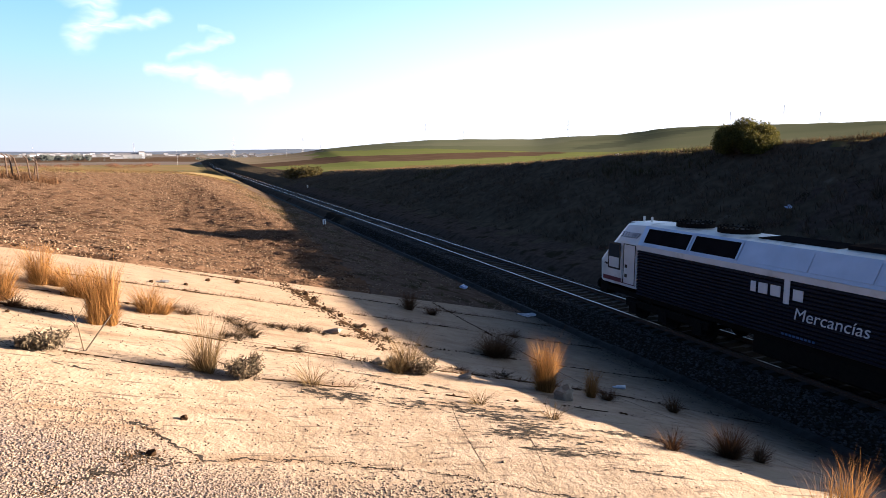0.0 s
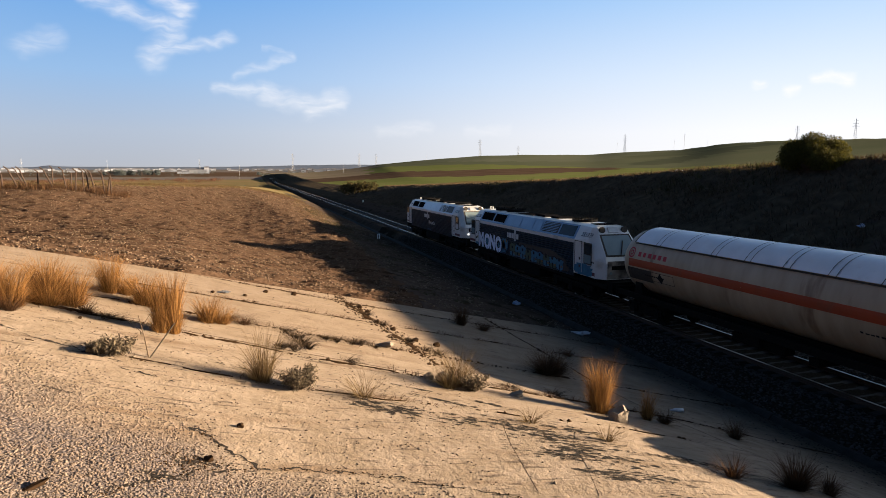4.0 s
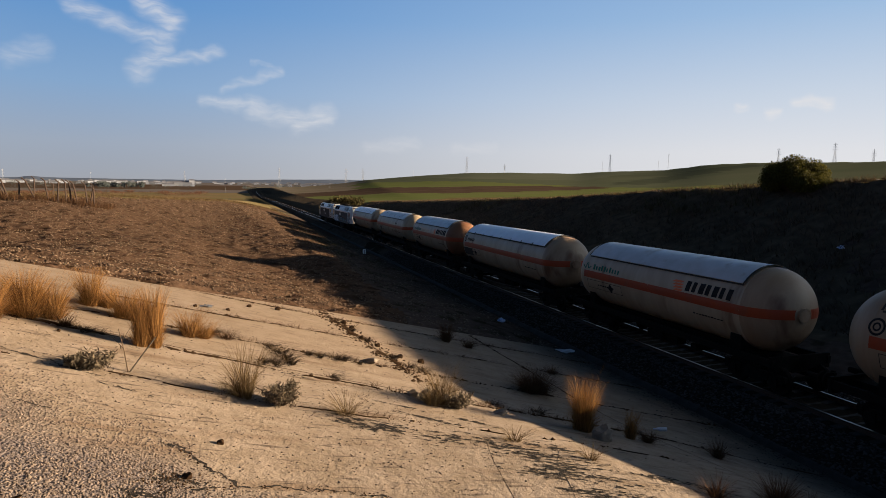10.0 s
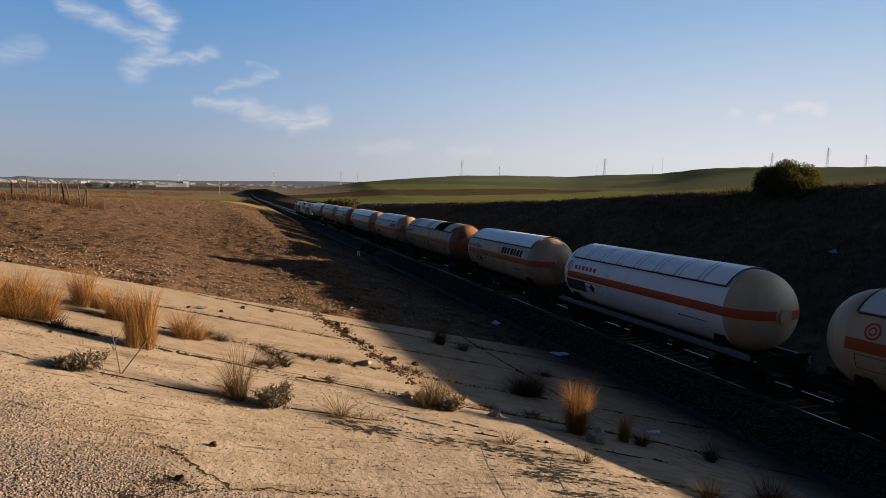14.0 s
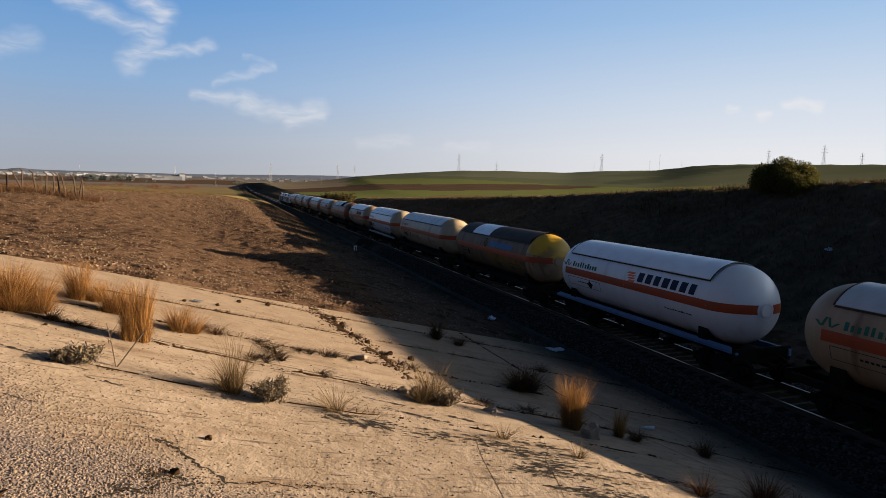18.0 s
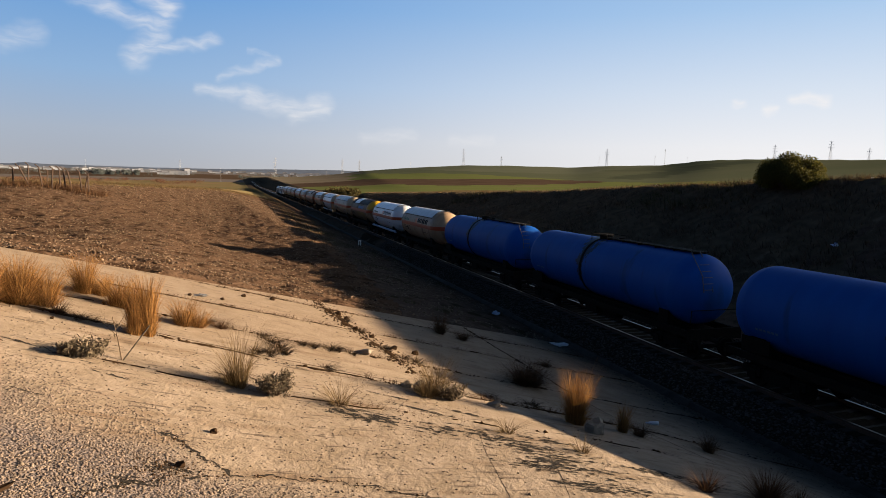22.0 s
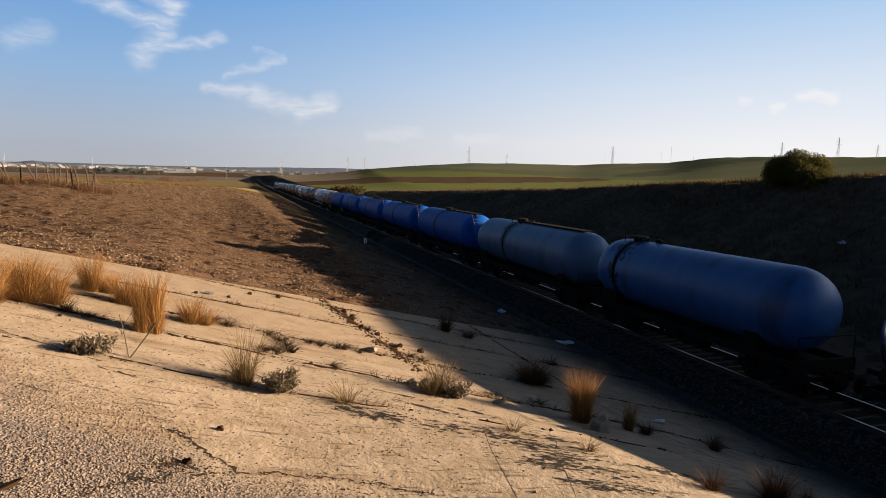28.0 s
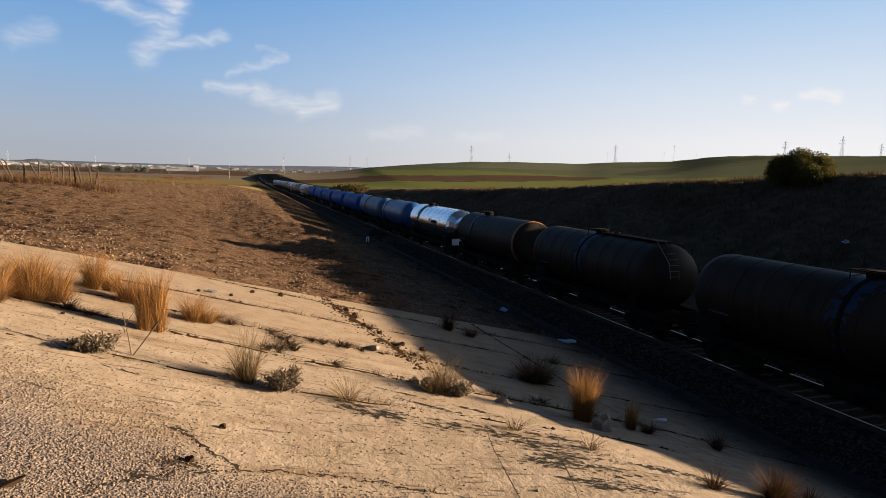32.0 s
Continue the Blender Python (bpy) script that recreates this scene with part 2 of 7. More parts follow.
def paving_material():
    """Pale weathered concrete: pebbly relief, streaks along the slope's contours, greyer and coarser near the road."""
    m = bpy.data.materials.new("old_concrete")
    m.use_nodes = True
    n, l = m.node_tree.nodes, m.node_tree.links
    b = n["Principled BSDF"]
    b.inputs["Roughness"].default_value, b.inputs["Specular IOR Level"].default_value = 0.95, 0.15
    at = n.new("ShaderNodeTexCoord").outputs["Object"]

    def dot(v):
        d = n.new("ShaderNodeVectorMath")
        d.operation = "DOT_PRODUCT"
        l.new(at, d.inputs[0])
        d.inputs[1].default_value = v
        return d.outputs["Value"]
    down, along = dot((0.0, 1.0, 0.0)), dot((1.0, 0.0, 0.0))
    flat = n.new("ShaderNodeCombineXYZ")
    l.new(down, flat.inputs[0])
    l.new(along, flat.inputs[1])

    def grain(scale, detail, stretch=None):
        t = n.new("ShaderNodeTexNoise")
        t.inputs["Scale"].default_value, t.inputs["Detail"].default_value = scale, detail
        src = at
        if stretch:
            q = n.new("ShaderNodeMapping")
            q.inputs["Scale"].default_value = stretch
            l.new(flat.outputs[0], q.inputs[0])
            src = q.outputs[0]
        l.new(src, t.inputs["Vector"])
        return t.outputs[0]

    def ramp(src, lo, hi, a=0.0, c=1.0):
        r = n.new("ShaderNodeMapRange")
        for k, v in enumerate((lo, hi, a, c), 1):
            r.inputs[k].default_value = v
        l.new(src, r.inputs[0])
        return r.outputs[0]

    def mix(f, a, c):
        x = n.new("ShaderNodeMix")
        x.data_type = "RGBA"
        l.new(f, x.inputs[0])
        for v, k in ((a, 6), (c, 7)):
            if isinstance(v, tuple):
                x.inputs[k].default_value = (*v, 1)
            else:
                l.new(v, x.inputs[k])
        return x.outputs[2]

    def maths(op, a, c):
        x = n.new("ShaderNodeMath")
        x.operation = op
        for k, v in enumerate((a, c)):
            if isinstance(v, float):
                x.inputs[k].default_value = v
            else:
                l.new(v, x.inputs[k])
        return x.outputs[0]
    col = mix(ramp(grain(2.2, 8.0), 0.35, 0.65), (0.1734, 0.1297, 0.0905), (0.2248, 0.1732, 0.1289))
    col = mix(ramp(grain(1.0, 6.0, (2.6, 0.35, 1)), 0.54, 0.72, 0.0, 0.75), col, (0.1196, 0.0757, 0.0443))
    col = mix(ramp(grain(1.0, 8.0, (11.0, 1.3, 1)), 0.60, 0.65, 0.0, 0.8), col, (0.060, 0.042, 0.030))
    col = mix(ramp(down, 12.3, 14.8, 0.0, 0.35), col, (0.142, 0.096, 0.060))
    worn = ramp(maths("ADD", dot((0.6, 1.0, 0.0)), maths("MULTIPLY", grain(0.9, 5.0), 2.4)), 8.7, 7.3)
    coarse = mix(ramp(grain(34.0, 4.0), 0.38, 0.62), (0.050, 0.040, 0.037), (0.165, 0.130, 0.113))
    col = mix(worn, col, coarse)
    col = mix(ramp(grain(90.0, 2.0), 0.60, 0.72, 0.0, 0.45), col, (0.058, 0.0435, 0.0319))
    # grime towards the drain, its band widened to paint the foot's shade too
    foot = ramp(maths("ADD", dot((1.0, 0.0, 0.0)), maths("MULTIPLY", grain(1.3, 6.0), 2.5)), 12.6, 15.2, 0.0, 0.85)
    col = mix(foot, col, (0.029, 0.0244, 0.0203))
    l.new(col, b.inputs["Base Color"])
    peb = n.new("ShaderNodeTexVoronoi")
    peb.inputs["Scale"].default_value = 34.0
    l.new(at, peb.inputs["Vector"])
    high = maths("ADD", maths("MULTIPLY", peb.outputs["Distance"], maths("SUBTRACT", maths("MULTIPLY", worn, -0.5), 0.26)), maths("MULTIPLY", grain(9.0, 10.0), 1.3))
    high = maths("ADD", high, maths("MULTIPLY", maths("MULTIPLY", worn, grain(26.0, 3.0)), 1.3))
    k = n.new("ShaderNodeBump")
    k.inputs["Strength"].default_value, k.inputs["Distance"].default_value = 1.0, 0.020
    l.new(high, k.inputs["Height"])
    l.new(k.outputs[0], b.inputs["Normal"])
    return m


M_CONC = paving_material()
M_STEEL = shade("worn_rail", (0.34, 0.32, 0.30), (0.42, 0.40, 0.38), 3.0, 0.3, metal=1.0)
M_RUST = shade("rusty_rail_web", (0.033, 0.01815, 0.01155), (0.0528, 0.0297, 0.0198), 12.0, 0.85)
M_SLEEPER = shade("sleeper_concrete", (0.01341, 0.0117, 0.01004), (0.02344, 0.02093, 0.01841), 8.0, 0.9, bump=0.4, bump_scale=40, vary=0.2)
M_BLUE = shade("blue_tank_paint", (0.001232, 0.0506, 0.2464), (0.001848, 0.06274, 0.2895), 1.0, 0.6, spots=(0.003696, 0.03542, 0.1232), spot_scale=0.6, spec=0.12, stretch=(1, 2.2, 0.45), spot_at=0.6)
M_DARK = shade("underframe_grime", (0.006, 0.0054, 0.0048), (0.0108, 0.009, 0.0072), 6.0, 0.9, spec=0.05)
M_NAVY = shade("navy_loco_paint", (0.007, 0.007, 0.013), (0.010, 0.010, 0.017), 2.0, 0.55, spec=0.15)


def tinted(name, low, high, rough=0.9, leaf=0.0):
    """A plant's colour that differs from blade to blade."""
    m = bpy.data.materials.new(name)
    m.use_nodes = True
    n, l = m.node_tree.nodes, m.node_tree.links
    b = n["Principled BSDF"]
    b.inputs["Roughness"].default_value = rough
    b.inputs["Specular IOR Level"].default_value = 0.15
    g = n.new("ShaderNodeNewGeometry")
    x = n.new("ShaderNodeMix")
    x.data_type = "RGBA"
    x.inputs[6].default_value, x.inputs[7].default_value = (*low, 1), (*high, 1)
    l.new(g.outputs["Random Per Island"], x.inputs[0])
    l.new(x.outputs[2], b.inputs["Base Color"])
    if leaf:
        t = n.new("ShaderNodeBsdfTranslucent")
        l.new(x.outputs[2], t.inputs["Color"])
        s = n.new("ShaderNodeMixShader")
        s.inputs[0].default_value = leaf
        l.new(b.outputs[0], s.inputs[1])
        l.new(t.outputs[0], s.inputs[2])
        l.new(s.outputs[0], n["Material Output"].inputs["Surface"])
    return m


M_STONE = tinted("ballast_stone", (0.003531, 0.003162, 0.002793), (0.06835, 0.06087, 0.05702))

# ---- helpers for meshes ----
def link_mesh(name, verts, faces, mats, index=None, smooth=False, parent=None, label=""):
    me = bpy.data.meshes.new(name)
    verts = np.asarray(verts, dtype=np.float32)
    if isinstance(faces, np.ndarray):
        k = faces.shape[1]
        me.vertices.add(len(verts))
        me.vertices.foreach_set("co", verts.ravel())
        me.loops.add(faces.size)
        me.loops.foreach_set("vertex_index", faces.ravel().astype(np.int32))
        me.polygons.add(len(faces))
        me.polygons.foreach_set("loop_start", np.arange(0, faces.size, k, dtype=np.int32))
        me.update(calc_edges=True)
    else:
        me.from_pydata([tuple(v) for v in verts.tolist()], [], faces)
    for m in mats if isinstance(mats, (list, tuple)) else [mats]:
        me.materials.append(m)
    if index is not None:
        me.polygons.foreach_set("material_index", np.asarray(index, dtype=np.int32))
    if smooth:
        me.polygons.foreach_set("use_smooth", np.ones(len(me.polygons), dtype=bool))
    me.update()
    ob = new(name, me)
    if parent:
        ob.parent = parent
    if label:
        ob["label"] = label
    return ob


def part(name, bm, material, parent, label="", smooth=False):
    me = bpy.data.meshes.new(name)
    bm.to_mesh(me)
    bm.free()
    for m in material if isinstance(material, (list, tuple)) else [material]:
        me.materials.append(m)
    if smooth:
        me.polygons.foreach_set("use_smooth", np.ones(len(me.polygons), dtype=bool))
    ob = new(name, me)
    ob.parent = parent
    if label:
        ob["label"] = label
    return ob


def noise2(x, y, scale, seed=0):
    """Smooth value noise, -1 to 1, for arrays."""
    x, y = np.asarray(x, float) * scale, np.asarray(y, float) * scale
    xi, yi = np.floor(x).astype(np.int64), np.floor(y).astype(np.int64)
    fx, fy = x - xi, y - yi
    fx, fy = fx * fx * (3 - 2 * fx), fy * fy * (3 - 2 * fy)

    def h(a, b):
        v = (a * 374761393 + b * 668265263 + seed * 974711) & 0x7FFFFFFF
        v = ((v ^ (v >> 13)) * 1274126177) & 0x7FFFFFFF
        return ((v ^ (v >> 16)) & 0xFFFF) / 32767.5 - 1
    return (h(xi, yi) * (1 - fx) + h(xi + 1, yi) * fx) * (1 - fy) + (h(xi, yi + 1) * (1 - fx) + h(xi + 1, yi + 1) * fx) * fy


def ease(a, b, x):
    t = np.clip((x - a) / (b - a), 0, 1)
    return t * t * (3 - 2 * t)


# ---- ground ----
TRACK_X, GRADE = 18.0, 0.0149
FOOT_X = 14.4                   # foot of the paving, beside the drain


def rail_z(y):
    return -GRADE * np.minimum(y, 620)


def plough_to(y):
    """The ploughed soil's border along the cutting."""
    return 6.3 + 0.055 * np.clip(y - 24, 0, 30) + 0.03 * np.clip(y - 54, 0, 80)


def field_edge(x):
    """How far the ploughed field reaches."""
    return np.clip(171 + (x - 2) * 4.1, 78, 175)


def field_z(x, y):
    near = 0.78 + 3.2 * ease(0, -22, x) * ease(30, 74, y) + 0.009 * np.clip(y - 35, 0, 110)
    past = y - field_edge(x)
    base = near + (-9.5 - near) * ease(-4, 210, past) - 5 * ease(300, 1500, y)
    # beside the paving the field lies as high as its edge
    xc = np.clip(x, -7, 14)
    rise = np.clip(revetment_z(xc, paved_to(xc)) - 0.78, 0, None)
    return base + rise * np.clip(1 - (y - paved_to(x)) / (20 + 27 * ease(4, -6, x)), 0, 1) ** 1.35


def paved_to(x):
    """How far the concrete reaches along the track."""
    return 20.75 + 0.32 * x


def revetment_z(x, y):
    """A sloping sheet, that bulges where it bends round the bridge's foot."""
    d = 13.5 - np.asarray(y, float)
    d = np.minimum(0.5 * (d + np.sqrt(d * d + 0.6)), 9.0)
    a = np.asarray(x, float) - 0.4
    t = 1 - (a + np.sqrt(a * a + 1.4)) / 10.8
    rise = 1 - 0.5 * (t + np.sqrt(t * t + 0.03))
    return 3.3 - 0.265 * x - 0.02 * y + 0.11 * d * rise * ease(FOOT_X, 8.0, x)


def past_revetment(x, y):
    """How far a place lies outside the concrete, in metres; negative on it."""
    return y - paved_to(x)


CREST_Y = [-450, -12, 5, 8.5, 13.7, 20, 27, 34, 41, 49, 57, 78, 132, 229, 400, 600, 900]
CREST_Z = [9.0, 7.9, 7.95, 8.16, 8.36, 8.1, 7.55, 7.25, 6.8, 6.42, 6.0, 4.75, 2.6, -0.9, -4.4, -5.0, -3.5]
RIDGE_AZ = [-3, 3, 10, 13.5, 17, 20.5, 24, 30, 32, 37.3, 41, 45, 51, 56, 75, 120]
RIDGE_EL = [-0.7, -0.45, 0.08, 0.42, 0.74, 0.97, 1.04, 1.04, 1.22, 1.43, 1.93, 2.1, 2.13, 2.2, 2.3, 2.3]

# strips of crop behind the crest: how far away each begins, by the distance aside
RIM_LINE = ([41, 99, 165, 218, 263, 310], [190, 292, 303, 330, 335, 320])
FALLOW_NEAR = ([69, 99, 130, 172, 230, 300], [434, 424, 392, 397, 423, 450])
FALLOW_FAR = ([96, 126, 167, 223, 282, 300], [606, 542, 504, 515, 500, 450])
HILL_FOOT = ([127, 162, 213, 250, 282, 296, 339, 387, 449, 518], [801, 694, 644, 576, 520, 449, 420, 400, 383, 395])


# paler and darker tones on the right-hand hills, by bearing and height over the eye's level in degrees
FAR_SLOPE = ([30.88, 32.81, 35.18, 37.48], [0.42, 0.83, 1.09, 1.43])
SWATH_TOP = ([33.33, 34.75, 37.52, 40.19, 44.43], [0.25, 0.44, 0.90, 1.49, 1.99])
SWATH_FOOT = ([35.25, 37.56, 41.08, 44.65], [0.11, 0.37, 1.23, 1.77])


def land_z(x, y):
    """The land without the railway."""
    x, y = np.asarray(x, float), np.asarray(y, float)
    left = field_z(x, y)
    r, az = np.hypot(x, y) + 1e-6, np.degrees(np.arctan2(x, y))
    crest = np.interp(y, CREST_Y, CREST_Z)
    ridge = 6.69 + np.clip(r, 150, 900) * np.tan(np.radians(np.interp(az, RIDGE_AZ, RIDGE_EL)))
    out = np.clip((r - 180) / 720, 0, 1) ** 1.25 * np.clip((x - 41) / (0.14 * r), 0, 1)
    right = crest + (ridge - crest) * out - 12 * np.clip(r / 900 - 1, 0, 3)
    z = left + (right - left) * ease(12, 41, x)
    far = ease(1200, 3000, r)
    return z * (1 - far) + far * (-14)


def ground_z(x, y):
    x, y = np.asarray(x, float), np.asarray(y, float)
    u, zr = x - TRACK_X, rail_z(y)
    land = land_z(x, y)
    field = field_z(x, y)
    # the cutting's left side
    toe = zr - 0.6
    side = toe + 0.258 * (FOOT_X - x)
    gap = np.clip(0.5 - np.abs(side - field) / 1.2, 0, 1)
    left = np.where(field < toe, field + (toe - field) * ease(2, FOOT_X, x), np.minimum(side, field) - 0.3 * gap ** 2)
    wide = np.where((y > 230) & (y < 560), toe - (FOOT_X - x) * 0.23, -99)
    left = np.maximum(left, np.where(x < FOOT_X, wide, -99))
    out = past_revetment(x, y)
    rev = revetment_z(x, y) - 0.12 * (out < 0.0)
    left = rev + (left - rev) * ease(0.0, 5.0, out)
    # the railway's bed
    bed = np.interp(u, [-3.6, -3.5, -3.05, -2.85, -1.95, 1.95, 3.5, 4.05, 5.25, 5.6, 9.0], [-0.72, -1.1, -1.1, -0.78, -0.19, -0.19, -0.75, -1.0, -0.38, -0.3, 0.5])
    crest = np.interp(y, CREST_Y, CREST_Z)
    right = zr + 0.5 + (crest - zr - 0.5) * np.clip((u - 9) / 14.0, 0, 1)
    z = np.where(u < -3.6, left, np.where(u < 9, zr + bed, np.where(u < 23, right, land)))
    # far off the railway lies level with the land
    return np.where((y > 700), np.minimum(land, np.where(np.abs(u) < 12, zr - 0.3, land)), z)


def steps(*runs):
    out = []
    for a, b, d in runs:
        out += list(np.arange(a, b, d))
    return np.array(out)


def ground():
    gx = np.r_[-np.geomspace(4600, 32, 40), steps((-30, -12, 0.3), (-12, 7, 0.22), (7, 24, 0.2), (24, 46, 0.4)), np.geomspace(46, 4600, 130)]
    gy = np.r_[steps((-450, -10, 20), (-10, 4, 1.0), (4, 20, 0.4), (20, 60, 0.22), (60, 95, 0.35), (95, 180, 0.6)), np.geomspace(181, 4600, 110)]
    xx, yy = np.meshgrid(gx, gy)
    zz = ground_z(xx, yy)
    # furrows and clods of the ploughed field
    ploughed = ((xx < 8.2) & (yy < field_edge(xx)) & (past_revetment(xx, yy) > 0.1) & (yy > 12)).astype(float) * ease(8.2, 6.5, xx)
    row = 0.75 * xx + 0.66 * yy
    zz += ploughed * (0.02 * np.sin(row * 2 * np.pi / 0.9) + 0.06 * noise2(xx, yy, 1.6, 1) + 0.15 * noise2(xx * 0.4, yy, 3.6, 2))
    bank = ((xx > 27) & (xx < 46) & (yy < 300)).astype(float) * ease(22, 30, yy)
    zz += bank * (0.25 * noise2(xx, yy, 0.45, 3) + 0.12 * noise2(xx, yy, 1.3, 4))
    cut = ((xx > 7.5) & (xx < 13.8) & (past_revetment(xx, yy) > 0.3)).astype(float)
    zz += cut * (0.06 * noise2(xx, yy, 1.1, 5) + 0.03 * noise2(xx, yy, 3.3, 6))
    ny, nx = xx.shape
    i = np.arange(ny * nx).reshape(ny, nx)
    quads = np.stack([i[:-1, :-1], i[:-1, 1:], i[1:, 1:], i[1:, :-1]], -1).reshape(-1, 4)
    cx, cy = (xx[:-1, :-1] + 0.5 * np.diff(xx, axis=1)[:-1]).ravel(), (yy[:-1, :-1] + 0.5 * np.diff(yy, axis=0)[:, :-1]).ravel()
    jag = 0.5 * noise2(cx, cy, 0.6, 7)
    u = cx - TRACK_X
    k = np.zeros(len(cx), int)                                  # soil
    k[cx + jag > plough_to(cy)] = 1                                     # earth of the cutting
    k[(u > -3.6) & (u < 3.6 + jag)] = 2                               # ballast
    # farther off the same bed has a lighter colour, without that shade
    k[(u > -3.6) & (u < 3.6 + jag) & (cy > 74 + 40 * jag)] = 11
    k[(u + jag * 3 > 8)] = 3                                    # bank
    rim = cx + jag * 3 - 41.5
    wave = 6 * noise2(cx, cy, 0.02, 12)                         # strips of crop behind the crest
    edge = [np.interp(cx, xs, ys) + wave for xs, ys in (RIM_LINE, FALLOW_NEAR, FALLOW_FAR, HILL_FOOT)]
    k[rim > 0] = 6                                              # dry grass of the rim
    k[(rim > 0) & (cy > edge[0])] = 4
    k[(rim > 0) & (cy > edge[1]) & (cy < edge[2])] = 7          # fallow strip
    k[(rim > 0) & (cy > edge[3])] = 8                           # hills
    far_az = np.degrees(np.arctan2(cx, cy))
    k[(rim > 0) & (cy > 560 + wave) & (far_az < 10 + 0.2 * wave)] = 10  # pale stubble beyond the line
    cz = ground_z(cx, cy)
    el = np.degrees(np.arctan2(cz - 6.69, np.hypot(cx, cy))) + 0.004 * wave
    hill = k == 8
    k[hill & (far_az < 37.8) & (el > np.interp(far_az, *FAR_SLOPE))] = 13
    k[hill & (far_az > 33) & (far_az < 44.5) & (el < np.interp(far_az, *SWATH_TOP)) & (el > np.interp(far_az, *SWATH_FOOT))] = 12
    past = cy - field_edge(cx)
    low = cx <= 13
    k[low & (past > 0)] = 6
    k[low & (past > 14) & (cy < 930)] = 9
    k[low & (cy > 930)] = 5
    k[low & (cy > 1280 + wave * 6) & (cy < 2200) & (cx > -900)] = 7
    k[(u > -9) & (u < 9) & (cy > 178) & ((u < -3.8) | (u > 3.6))] = 3
    k[(cx > -40) & (u < -4) & (cy > 232) & (cy < 558)] = 6
    k[(np.hypot(cx, cy) > 2200) & (np.degrees(np.arctan2(cx, cy)) < 14)] = 5
    k[low & (past > -3 + 2 * jag) & (past <= 0)] = 6
    bare = ((cx - 33.5) / 3.4) ** 2 + ((cy - 22.5) / 4.5) ** 2 + 0.9 * noise2(cx, cy, 0.7, 14) < 0.8
    k[bare & (u > 9)] = 1
    ob = link_mesh("ground", np.stack([xx, yy, zz], -1).reshape(-1, 3), quads, [M_SOIL, M_EARTH, M_BALLAST, M_BANK, M_GREEN, M_PLAIN, M_STRAW, M_FALLOW, M_HILL, M_MEADOW, M_TAN, M_SHOULDER, M_DEEPHILL, M_PALEHILL], k, smooth=True)
    tagged(ob, "ploughed field, railway cutting with weedy banks and green crops", "ground", kind="structure")


ground()


def clip_poly(poly, a, b, c):
    """The part of a plan polygon where a x + b y <= c."""
    out = []
    for p, q in zip(poly, poly[1:] + poly[:1]):
        dp, dq = a * p[0] + b * p[1] - c, a * q[0] + b * q[1] - c
        if dp <= 0:
            out.append(p)
        if dp * dq < 0:
            t = dp / (dp - dq)
            out.append((p[0] + (q[0] - p[0]) * t, p[1] + (q[1] - p[1]) * t))
    return out


def row_y(row, x):
    """A joint's place along the track; the rows fan out a little."""
    left, right = {23.0: (0.2, 0.3), 20.2: (0.08, 0.2), 17.3: (0.12, 0.13), 14.7: (0.0, 0.04), 12.65: (-0.14, -0.06), 10.4: (-0.13, -0.1)}.get(row, (0.0, 0.0))
    return row + left * np.minimum(x, 3.3) + right * np.maximum(x - 3.3, 0)


def revetment():
    """One sloping sheet of concrete, cast in bays with open joints."""
    root = tagged(new("pavement"), "sunlit weathered concrete slope paving with weedy joints", "paving", kind="structure")
    gap = 0.022
    for y1, y0 in zip(PAVED_ROWS, PAVED_ROWS[1:]):
        cols = PAVED_COLS if y0 > 14 else [c for c in PAVED_COLS if c != 3.3]
        for x0, x1 in zip(cols, cols[1:]):
            poly = []
            for x, y, g in ((x0, y0, gap), (x1, y0, -gap), (x1, y1, -gap), (x0, y1, gap)):
                sway = 0.19 * (17.5 - y) if abs(x - 3.3) < 0.1 else 0.035 * (19 - y) if abs(x - 8.85) < 0.1 else 0.0
                poly.append((x + g + sway, float(row_y(y, x)) + (1 if y == y0 else -1) * (0.005 if y == 10.4 else gap)))
            poly = clip_poly(poly, -0.32, 1.0, 20.75)
            if len(poly) < 3:
                continue
            bm = bmesh.new()
            lo = [bm.verts.new((x, y, float(revetment_z(x, y)) - 0.16)) for x, y in poly]
            hi = [bm.verts.new((x, y, float(revetment_z(x, y)))) for x, y in poly]
            bm.faces.new(hi)
            lo_set = set(lo)
            for a in range(len(poly)):
                b = (a + 1) % len(poly)
                bm.faces.new((lo[a], lo[b], hi[b], hi[a]))
            bmesh.ops.recalc_face_normals(bm, faces=bm.faces[:])
            if y0 < 17 and x1 > 1:
                for no, cuts in (((1, 0, 0), np.arange(-4.4, FOOT_X, 0.6)), ((0, 1, 0), np.arange(-3.6, 17, 0.6))):
                    for c in cuts:
                        bmesh.ops.bisect_plane(bm, geom=bm.verts[:] + bm.edges[:] + bm.faces[:], plane_co=tuple(c * q for q in no), plane_no=no)
                for v in bm.verts:
                    if v not in lo_set:
                        v.co.z = float(revetment_z(v.co.x, v.co.y))
            part("slab", bm, M_CONC, root, smooth=False)


PAVED_ROWS = [26.0, 23.0, 20.2, 17.3, 14.7, 12.65, 10.4, 2.0, -4.0]
PAVED_COLS = [-22.0, -13.3, -7.8, 3.3, 8.85, FOOT_X]
revetment()

